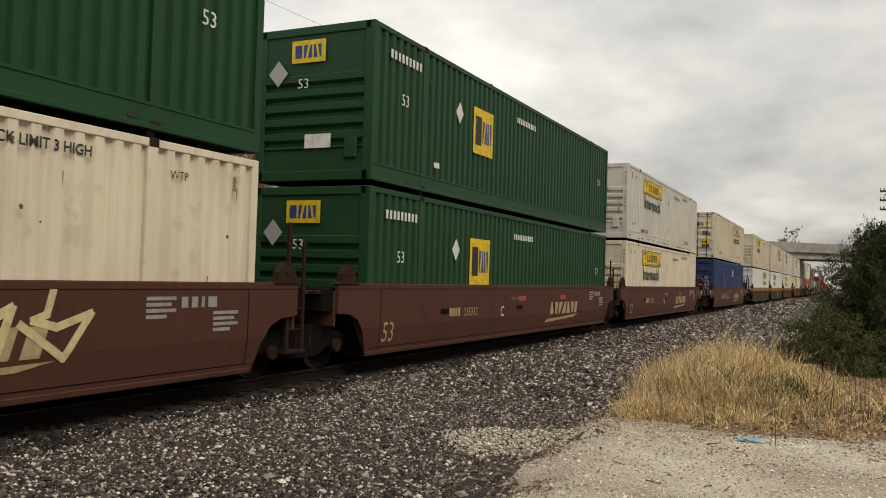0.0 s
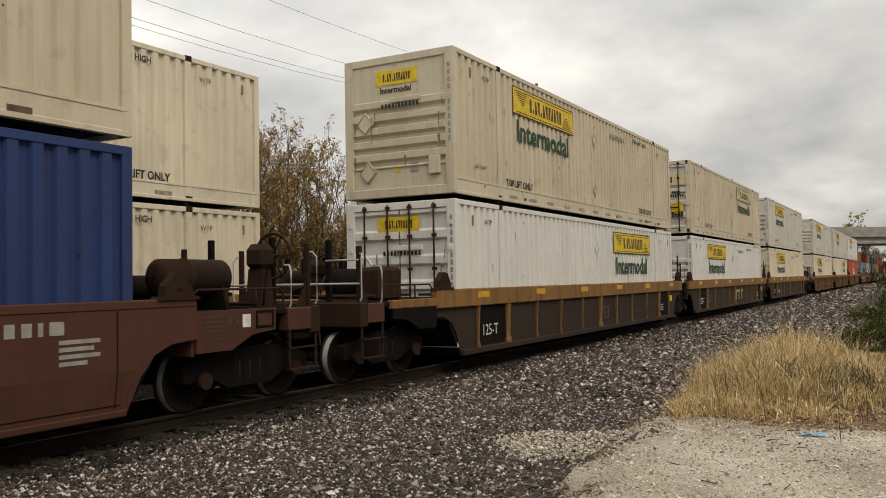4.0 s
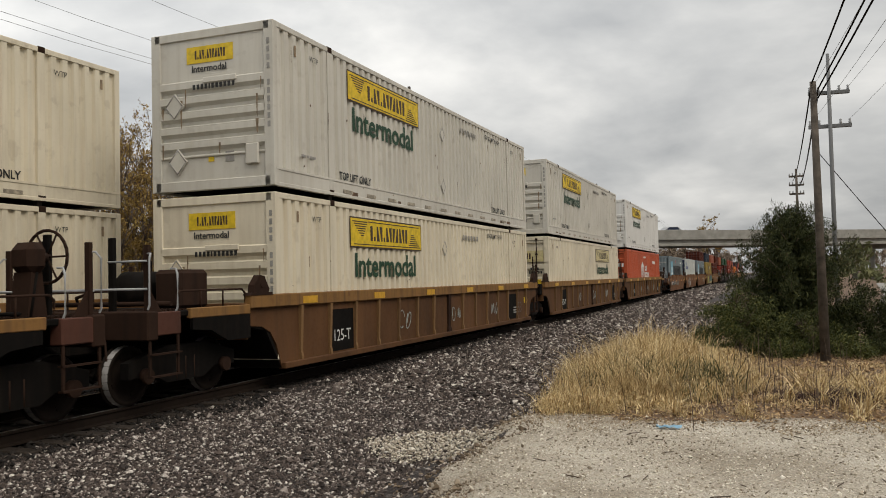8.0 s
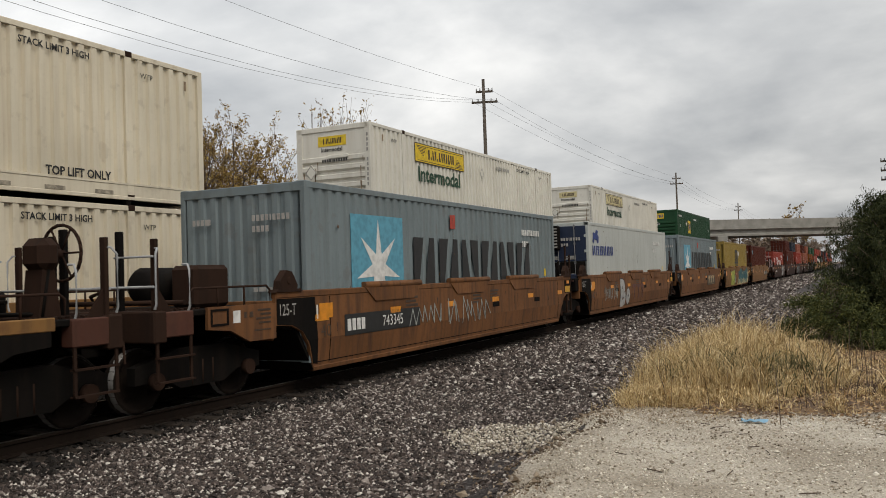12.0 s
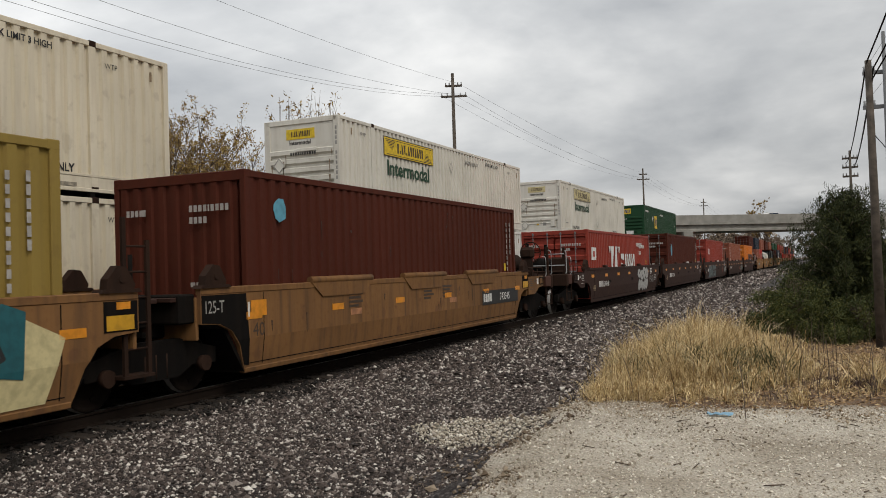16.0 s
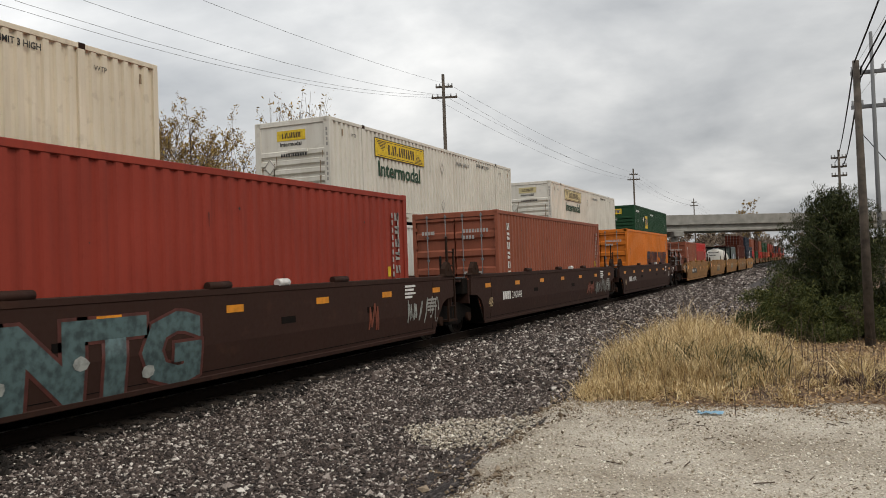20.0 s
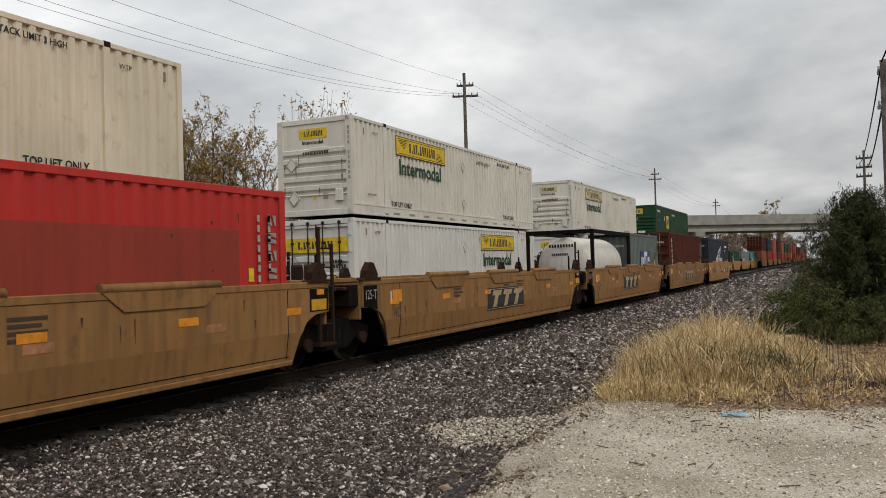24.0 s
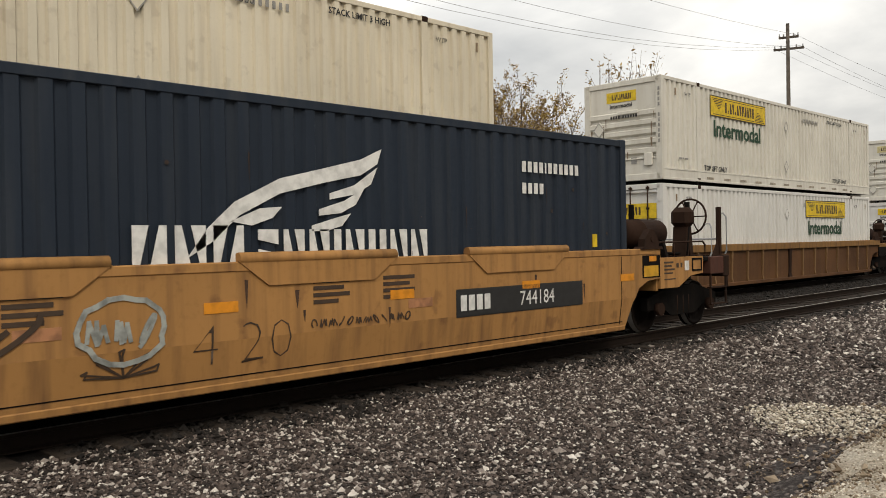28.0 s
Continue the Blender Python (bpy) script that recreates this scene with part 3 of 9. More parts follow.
def plain_row(parent, mat, at, h, kinds, width, heavy=0.25, slant=0.0, gap=0.16, near=False, name="name_mark", label=""):
    """A row of plain posts, squares and level bars or slit blocks as broad as a painted name. at: depth, start and foot."""
    depth, u0, z0 = at
    total = sum(BROAD[k] for k in kinds) + gap * (len(kinds) - 1)
    q = width / total
    t, w = heavy * h, heavy * q * 1.05
    s, u = Shape(), 0.0
    def quad(pts):
        pts = [(u0 + a + slant * b, z0 + b) for a, b in pts]
        if near:
            n = len(pts)
            s.add([(a, depth - 0.004, b) for a, b in pts] + [(a, depth, b) for a, b in pts], [tuple(range(n)), tuple(range(2 * n - 1, n - 1, -1))] + [(i, n + i, n + (i + 1) % n, (i + 1) % n) for i in range(n)])
        else:
            s.prism_x(pts, depth, depth + 0.004)
    def rect(a, b, c, d):
        quad([(a, b), (c, b), (c, d), (a, d)])
    for k in kinds:
        e = u + BROAD[k] * q
        if k in "ib":
            rect(u, 0, e, h)
        elif k == ".":
            rect(u, 0, e, t)
        elif k == "/":
            quad([(u, 0), (u + w * 1.2, 0), (e, h), (e - w * 1.2, h)])
        elif k in "onu":
            # a block cut in two by a slanting or level slit
            b = e - u
            if k == "o":
                quad([(u, 0), (u + b * 0.50, 0), (u + b * 0.22, h), (u, h)])
                quad([(u + b * 0.80, 0), (e, 0), (e, h), (u + b * 0.52, h)])
            elif k == "n":
                quad([(u, 0), (u + b * 0.20, 0), (u + b * 0.48, h), (u, h)])
                quad([(u + b * 0.50, 0), (e, 0), (e, h), (u + b * 0.78, h)])
            else:
                quad([(u, 0), (e, 0), (e, h * 0.30), (u, h * 0.44)])
                quad([(u, h * 0.70), (e, h * 0.56), (e, h), (u, h)])
        u = e + gap * q
    return joined(part(name, s, mat, parent, label))


def outline(parent, name, mat, x, pts, label=""):
    """A flat (y, z) outline on an east-facing side."""
    return part(name, Shape().prism_x(pts, x, x + 0.004), mat, parent, label)


def stroke(parent, name, mat, x, pts, w, label=""):
    """A painted line through (y, z) points."""
    s = Shape()
    for i, ((ya, za), (yb, zb)) in enumerate(zip(pts, pts[1:])):
        d = math.hypot(yb - ya, zb - za) or 1
        ny, nz = -(zb - za) / d * w / 2, (yb - ya) / d * w / 2
        ey, ez = (yb - ya) / d * w * 0.3, (zb - za) / d * w * 0.3
        s.prism_x([(ya - ey + ny, za - ez + nz), (ya - ey - ny, za - ez - nz), (yb + ey - ny, zb + ez - nz), (yb + ey + ny, zb + ez + nz)], x, x + 0.003 + 0.0004 * i)
    return joined(part(name, s, mat, parent, label))

# ---- ground, track and road bridge ----
TRACK, SIDING = -9.1, -13.8
DROP = -0.05    # the siding's rails lie a little lower


def smooth(a, b, x):
    t = np.clip((np.asarray(x, float) - a) / (b - a), 0, 1)
    return t * t * (3 - 2 * t)


def lot_edge(y):
    """Where the limestone lot meets the ballast."""
    return -2.60 - 0.09 * np.clip(y - 5.5, -6, 5) + 0.10 * np.sin(y * 2.3) + 0.06 * np.sin(y * 5.1)


def shoulder(y):
    """Where the ballast gives way to grass and shrubs."""
    return -2.70 - 0.03 * np.clip(y - 10, 0, 8) + 1.0 * smooth(19, 26, y) - 0.9 * smooth(40, 90, y) + 0.14 * np.sin(y * 1.3) + 0.08 * np.sin(y * 4.1)


def ground_z(x, y):
    x, y = np.asarray(x, float), np.asarray(y, float)
    bed = -0.21 - 0.10 * smooth(-7.2, -3.6, x) - 0.18 * smooth(-4.6, -1.5, x) * smooth(14, 30, y)
    lot = -0.02 - 0.28 * smooth(10, 21, y) + 0.02 * np.sin(x * 1.3 + y * 0.7)
    k = smooth(-0.5, 0.35, x - lot_edge(y))
    z = bed * (1 - k) + lot * k
    west = smooth(-16.2, -19.5, x)
    z = z * (1 - west) - 0.75 * west
    far = smooth(60, 130, np.abs(x + 11))
    return z * (1 - far) - 0.9 * far


def make_ground():
    xs = np.concatenate([[-3000, -1200, -500, -250, -120, -70, -45, -32, -25], np.arange(-21, 8.01, 0.35), [10, 13, 18, 26, 40, 65, 110, 220, 500, 1200, 3000]])
    ys = np.concatenate([[-1500, -500, -150, -60, -30, -15, -8], np.arange(-4, 24, 0.35), np.arange(24, 60, 1.5), np.arange(60, 200, 8), [220, 260, 320, 400, 520, 700, 1000, 1600, 3500]])
    X, Y = np.meshgrid(xs, ys)
    Z = ground_z(X, Y)
    nx, ny = len(xs), len(ys)
    i = np.arange(nx - 1)[None] + nx * np.arange(ny - 1)[:, None]
    f = np.stack([i, i + 1, i + 1 + nx, i + nx], -1).reshape(-1, 4)
    v = np.stack([X, Y, Z], -1).reshape(-1, 3)
    ob = new("ground", big_mesh("ground", v, f, SOIL, True))
    ob.data.materials.append(LOT); ob.data.materials.append(BED); ob.data.materials.append(SHADEBED)
    c = v[f].mean(1)
    le = lot_edge(c[:, 1])
    lot = (c[:, 0] > le) & (c[:, 1] < 10.1 + 0.25 * np.sin(c[:, 0] * 2.1)) & (c[:, 0] < 60) & (c[:, 1] > -60)
    bed = ((c[:, 0] <= le) | (c[:, 1] > 10)) & (c[:, 0] > -17.2) & ~((c[:, 1] > 10) & (c[:, 0] > shoulder(c[:, 1]) + 0.15))
    # bed faces near and under the train get the shade-coloured material
    shaded = bed & (c[:, 0] < -7.5)
    idx = np.where(lot, 1, np.where(shaded, 3, np.where(bed, 2, 0))).astype(np.int32)
    ob.data.polygons.foreach_set("material_index", idx)
    tagged(ob, "pale limestone lot, ballast bed and thin brown soil", "ground", kind="structure")
    return ob


def make_track(x, dz, label):
    t = thing("railway_track", label, "railway track", kind="structure", at=pose(x, 0, dz))
    prof = [(-0.07, -0.17), (0.07, -0.17), (0.07, -0.155), (0.012, -0.14), (0.012, -0.045), (0.036, -0.035), (0.036, -0.004), (0.028, 0.0), (-0.028, 0.0), (-0.036, -0.004), (-0.036, -0.035), (-0.012, -0.045), (-0.012, -0.14), (-0.07, -0.155)]
    for sx in (-0.755, 0.755):
        r = part("rail", Shape().prism_y([(sx + a, b) for a, b in prof], -60, 900), RAIL, t, "dark rusty rail")
        part("rail_head", Shape().box(sx - 0.027, -60, -0.001, sx + 0.027, 900, 0.0015), POLISHED, t, "worn bright running surface")
    return t


def make_ties(track, tie_mesh, y0, count):
    rnd = random.Random(5)
    for i in range(count):
        part("tie", tie_mesh, TIE, track, at=pose(rnd.uniform(-0.03, 0.03), y0 + 0.53 * i, rnd.uniform(-0.012, 0.004), 0, 0, rnd.uniform(-0.8, 0.8)))


def make_far_ties(track, y0, y1):
    s, y = Shape(), y0
    while y < y1:
        s.box(-1.3, y, -0.34, 1.3, y + 0.23, -0.172)
        y += 0.53
    ob = part("tie_row", s, TIE, track)
    ob["kind"] = "stuff"


def stones(name, x0, x1, y0, y1, n, size, seed, keep=None, mat=None, lift=0.3, flat=0.7, tris=20, spread=0.3):
    """Loose crushed stones strewn over the ground, one mesh."""
    rng = np.random.default_rng(seed)
    if tris == 20:
        p = (1 + 5 ** 0.5) / 2
        bv = np.array([(-1, p, 0), (1, p, 0), (-1, -p, 0), (1, -p, 0), (0, -1, p), (0, 1, p), (0, -1, -p), (0, 1, -p), (p, 0, -1), (p, 0, 1), (-p, 0, -1), (-p, 0, 1)]) / 1.9
        bf = np.array([(0, 11, 5), (0, 5, 1), (0, 1, 7), (0, 7, 10), (0, 10, 11), (1, 5, 9), (5, 11, 4), (11, 10, 2), (10, 7, 6), (7, 1, 8), (3, 9, 4), (3, 4, 2), (3, 2, 6), (3, 6, 8), (3, 8, 9), (4, 9, 5), (2, 4, 11), (6, 2, 10), (8, 6, 7), (9, 8, 1)])
    else:
        bv = np.array([(1, 0, 0), (0, 1, 0), (-1, 0, 0), (0, -1, 0), (0, 0, 1), (0, 0, -1.0)])
        bf = np.array([(0, 1, 4), (1, 2, 4), (2, 3, 4), (3, 0, 4), (1, 0, 5), (2, 1, 5), (3, 2, 5), (0, 3, 5)])
    x, y = rng.uniform(x0, x1, n), rng.uniform(y0, y1, n)
    if keep is not None:
        k = keep(x, y)
        x, y = x[k], y[k]
    n, m = len(x), len(bv)
    s = size * np.exp(rng.normal(0, spread, n))
    sc = np.stack([rng.uniform(0.75, 1.3, n), rng.uniform(0.75, 1.2, n), rng.uniform(0.5, 0.9, n) * flat / 0.7], 1) * s[:, None] / 2
    v = bv[None] * (1 + rng.normal(0, 0.16, (n, m, 1))) * sc[:, None]
    a, b = rng.uniform(0, 2 * np.pi, n), rng.normal(0, 0.45, n)
    ca, sa, cb, sb = np.cos(a), np.sin(a), np.cos(b), np.sin(b)
    vx, vy, vz = v[..., 0], v[..., 1] * cb[:, None] - v[..., 2] * sb[:, None], v[..., 1] * sb[:, None] + v[..., 2] * cb[:, None]
    wx, wy = vx * ca[:, None] - vy * sa[:, None], vx * sa[:, None] + vy * ca[:, None]
    z = ground_z(x, y) + s * lift * rng.uniform(0.2, 1.0, n)
    V = np.stack([wx + x[:, None], wy + y[:, None], vz + z[:, None]], -1).reshape(-1, 3)
    F = (bf[None] + (np.arange(n) * m)[:, None, None]).reshape(-1, 3)
    return new(name, big_mesh(name, V, F, mat or STONE))


def on_ballast(x, y):
    return ((x < lot_edge(y) - 0.05) | (y > 10.2)) & ~((y > 9.9) & (x > shoulder(y) + 0.1))


def make_ballast():
    k = on_ballast
    # wavy-edged strip of near-black stones paints the train's shade on the shoulder
    tagged(stones("ballast_stones", -8.5, -7.15, 3.0, 40, 16000, 0.055, 9, lambda x, y: x < -7.4 + 0.25 * np.sin(y * 1.9) * np.sin(y * 0.7), SHADESTONE, tris=8, lift=0.4), "ballast beside the rail, coloured dark as train shade", "ballast", kind="stuff")
    tagged(stones("ballast_stones", -8.0, -2.5, 2.0, 12.5, 92000, 0.032, 1, k, tris=8, spread=0.34), "grey and pink crushed ballast stones", "ballast", kind="stuff")
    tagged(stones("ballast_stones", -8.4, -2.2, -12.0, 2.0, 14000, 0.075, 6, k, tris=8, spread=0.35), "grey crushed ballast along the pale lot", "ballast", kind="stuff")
    tagged(stones("ballast_stones", -8.0, -1.7, 12.5, 24.0, 56000, 0.045, 2, k, tris=8, spread=0.38), "grey and pink crushed ballast stones", "ballast", kind="stuff")
    tagged(stones("ballast_stones", -8.4, -1.5, 24.0, 60.0, 40000, 0.08, 3, k, tris=8), "grey crushed ballast stones farther along the track", "ballast", kind="stuff")
    tagged(stones("ballast_stones", -8.4, -4.0, 60.0, 150.0, 8000, 0.18, 7, k, tris=8), "distant grey ballast", "ballast", kind="stuff")
    # the same painted shade, carried on between the rails and tracks
    tagged(stones("ballast_stones", -16.6, -8.4, 8, 60.0, 22000, 0.07, 4, lambda x, y: (np.abs(np.abs(x - TRACK) - 0.755) > 0.12) & (np.abs(np.abs(x - SIDING) - 0.755) > 0.12), mat=SHADESTONE, tris=8, lift=0.15), "ballast between rails and tracks, coloured dark as train shade", "ballast", kind="stuff")


def make_loose_stones(ground):
    """The stones that lie nearest, each one by itself."""
    rnd = random.Random(19)
    shapes = []
    for i in range(8):
        s = Shape()
        base = [(1, 0, 0.1), (0.4, 0.9, 0), (-0.6, 0.8, 0.1), (-1, -0.1, 0), (-0.3, -0.9, 0.1), (0.7, -0.7, 0), (0.3, 0.2, 0.8), (-0.4, 0.1, 0.7), (0, 0, -0.7)]
        v = [(x * 0.5 * rnd.uniform(0.8, 1.25), y * 0.45 * rnd.uniform(0.8, 1.25), z * 0.5 * rnd.uniform(0.8, 1.2)) for x, y, z in base]
        s.add(v, [(0, 1, 6), (1, 2, 7, 6), (2, 3, 7), (3, 4, 7), (4, 5, 6, 7), (5, 0, 6), (1, 0, 8), (2, 1, 8), (3, 2, 8), (4, 3, 8), (5, 4, 8), (0, 5, 8)])
        shapes.append(s.mesh("stone", LOOSESTONE))
    n = 0
    while n < 300:
        x, y = rnd.uniform(-5.6, -3.0), rnd.uniform(4.3, 7.2)
        if not on_ballast(np.array(x), np.array(y)):
            continue
        size = 0.037 * math.exp(rnd.gauss(0, 0.25))
        part("stone", shapes[n % 8], LOOSESTONE, ground, "", pose(x, y, float(ground_z(x, y)) + size * 0.55, rnd.uniform(-25, 25), rnd.uniform(-25, 25), rnd.uniform(0, 360)) @ Matrix.Diagonal((size, size, size * 0.8, 1)))
        n += 1


def make_grit():
    lot = lambda x, y: (x > lot_edge(y) - 0.15 + 0.3 * np.sin(y * 3.7 + x * 2)) & (y < 10.2)
    tagged(stones("limestone_chips", -4.2, 5.0, 2.6, 10.2, 62000, 0.0135, 11, lot, GRIT, tris=8, spread=0.45), "pale limestone chips on the lot", "gravel", kind="stuff")
    spill = lambda x, y: np.hypot((x + 3.75) / 0.75, (y - 9.15) / 0.8) + 0.25 * np.sin(x * 9) * np.sin(y * 7) < 1
    tagged(stones("limestone_chips", -4.8, -2.6, 8.2, 10.2, 5000, 0.026, 12, spill, GRIT, tris=8, lift=2.2), "spill of pale gravel beside the ballast", "gravel", kind="stuff")
    band = lambda x, y: np.abs(x - lot_edge(y) + 0.12) < 0.42 + 0.25 * np.sin(y * 2.9) * np.sin(x * 3.1 + y)
    tagged(stones("dirt_crumbs", -4.4, -1.2, -4.0, 10.4, 30000, 0.014, 13, band, CRUMB, tris=8, lift=0.8, spread=0.55), "brown dirt and fine gravel between lot and ballast", "gravel", kind="stuff")
    front = lambda x, y: np.abs(y - 9.75 - 0.10 * np.clip(x - 0.5, 0, 9)) < 0.32 + 0.2 * np.sin(x * 2.3) + 0.12 * np.sin(x * 6.1)
    tagged(stones("dirt_crumbs", -3.6, 6.0, 8.9, 11.2, 20000, 0.011, 14, front, CHAFF, tris=8, lift=0.7, spread=0.5), "brown dirt and chaff at the lot's edge", "gravel", kind="stuff")
    scatter = lambda x, y: (np.sin(x * 1.7 + 0.4) * np.sin(y * 1.3 + x * 0.6) + 0.4 * np.sin(x * 4.1 - y * 3.3) > 0.35) & (x > lot_edge(y))
    tagged(stones("dirt_crumbs", -2.8, 5.0, 3.6, 10.0, 9000, 0.011, 15, scatter, CRUMB, tris=8, lift=0.9, spread=0.5), "brown grit scattered over the lot", "gravel", kind="stuff")
    rng = np.random.default_rng(77)
    s = Shape()
    for i in range(70):
        x, y = rng.uniform(-2.4, 4.5), rng.uniform(5.2, 10.0)
        g, l = rng.uniform(0, 3.14), rng.uniform(0.04, 0.16)
        z = float(ground_z(x, y)) + 0.012
        s.tube((x, y, z), (x + math.cos(g) * l, y + math.sin(g) * l, z + 0.004), 0.005, 5)
    tagged(new("twigs", s.mesh("twigs", BARK)), "dark twigs and bark bits on the lot", "litter", kind="stuff")


def make_road():
    """Pale paved lane beyond the shrubs."""
    s = Shape()
    pts = [(4.2, 40.0), (8.6, 75.0), (14.0, 130.0), (21.0, 130.0), (14.5, 75.0), (9.5, 40.0)]
    z = [float(ground_z(x, y)) + 0.03 for x, y in pts]
    s.add([(x, y, h) for (x, y), h in zip(pts, z)] + [(x, y, h - 0.3) for (x, y), h in zip(pts, z)], [(0, 5, 4, 1), (1, 4, 3, 2), (0, 1, 7, 6), (1, 2, 8, 7), (5, 0, 6, 11), (4, 5, 11, 10), (3, 4, 10, 9), (2, 3, 9, 8)])
    tagged(new("road", s.mesh("road", CONCRETE)), "pale worn concrete lane beyond the shrubs", "road", kind="structure")


def make_bridge():
    b = thing("road_bridge", "grey concrete road bridge over the tracks with plain parapet", "bridge", kind="structure", at=pose(0, 162, 0, 0, 0, 40))
    part("deck", Shape().box(-160, 0, 7.95, 180, 11, 8.35), CONCRETE, b, "concrete deck slab")
    for y in (0.5, 3.7, 6.9, 10.1):
        part("girder", Shape().prism_x([(y - 0.35, 6.45), (y + 0.35, 6.45), (y + 0.35, 6.75), (y + 0.12, 6.95), (y + 0.12, 7.6), (y + 0.5, 7.95), (y - 0.5, 7.95), (y - 0.12, 7.6), (y - 0.12, 6.95), (y - 0.35, 6.75)], -160, 180), CONCRETE, b)
    for y in (-0.15, 10.8):
        part("parapet", Shape().box(-160, y, 8.0, 180, y + 0.35, 9.2, 0.03), CONCRETE, b, "plain concrete parapet")
        part("fascia", Shape().box(-160, y - 0.02, 7.55, 180, y + 0.37, 8.02, 0.02), CONCRETE, b)
    for x in (-158, -120, -88, -57, -26.0, 30.0, 62, 95, 130, 178):
        p = part("pier", Shape().box(x - 0.9, -0.3, 5.6, x + 0.9, 11.3, 6.45, 0.04), CONCRETE, b, "concrete pier cap")
        for y in (1.2, 5.5, 9.8):
            part("column", Shape().tube((x, y, -1.2), (x, y, 5.6), 0.55, 16), CONCRETE, b)
    return b

# ---- containers ----
MESHES = {}


def cached(key, make, mat):
    key = (key, mat.name)
    if key not in MESHES:
        MESHES[key] = make().mesh(key[0] if isinstance(key[0], str) else key[0][0], mat)
    return MESHES[key]


def corrugated(L0, L1, z0, z1, x, deep=0.036, pitch=0.278):
    """An east-facing sheet with upright trapezoid folds."""
    s = Shape()
    n = max(1, round((L1 - L0) / pitch))
    p = (L1 - L0) / n
    prof = []
    for i in range(n):
        y = L0 + i * p
        prof += [(y, x), (y + 0.43 * p, x), (y + 0.53 * p, x - deep), (y + 0.90 * p, x - deep)]
    prof.append((L1, x))
    v = [(a, y, z) for z in (z0, z1) for y, a in prof]
    m = len(prof)
    f = [(i, i + 1, m + i + 1, m + i) for i in range(m - 1)]
    s.add(v, f)
    k = len(s.v)
    s.add([(x - deep - 0.012, L0, z0), (x - deep - 0.012, L1, z0), (x - deep - 0.012, L1, z1), (x - deep - 0.012, L0, z1)], [(3, 2, 1, 0)])
    return s


def roof_sheet(L, W, z):
    s = Shape()
    n = round(L / 0.5)
    p = L / n
    prof = []
    for i in range(n):
        y = i * p
        prof += [(y, z), (y + 0.4 * p, z), (y + 0.5 * p, z - 0.02), (y + 0.9 * p, z - 0.02)]
    prof.append((L, z))
    m = len(prof)
    s.add([(x, y, a) for x in (-W / 2, W / 2) for y, a in prof], [(i, m + i, m + i + 1, i + 1) for i in range(m - 1)])
    return s


def ribbed_end(W, z0, z1, n=5):
    """The closed nose of a domestic box: flat boards parted by level slots, seen from the near end."""
    s = Shape()
    top = z1 - 0.78
    step = (top - z0 - 0.42) / n
    prof = [(z0, 0.03), (z0 + 0.40, 0.03), (z0 + 0.42, 0.0)]
    for i in range(n):
        z = z0 + 0.42 + i * step
        prof += [(z + 0.02, 0.0), (z + 0.05, 0.07), (z + 0.11, 0.07), (z + 0.17, 0.0)]
    prof += [(top + 0.02, 0.0), (top + 0.04, 0.03), (z1, 0.03)]
    m = len(prof)
    s.add([(x, y, z) for x in (-W / 2, W / 2) for z, y in prof], [(i, m + i, m + i + 1, i + 1) for i in range(m - 1)])
    return s


def stepped_rail(sx, h, low):
    """Outline of a bottom rail whose upper and lower lips stand proud."""
    xi, xo, xr = sx * (h - 0.09), sx * (h - 0.006), sx * (h + 0.006)
    poly = [(xi, 0.02), (xr, 0.02), (xr, 0.075), (xo, 0.085), (xo, low - 0.045), (xr, low - 0.035), (xr, low + 0.004), (xi, low + 0.004)]
    return poly if sx > 0 else poly[::-1]


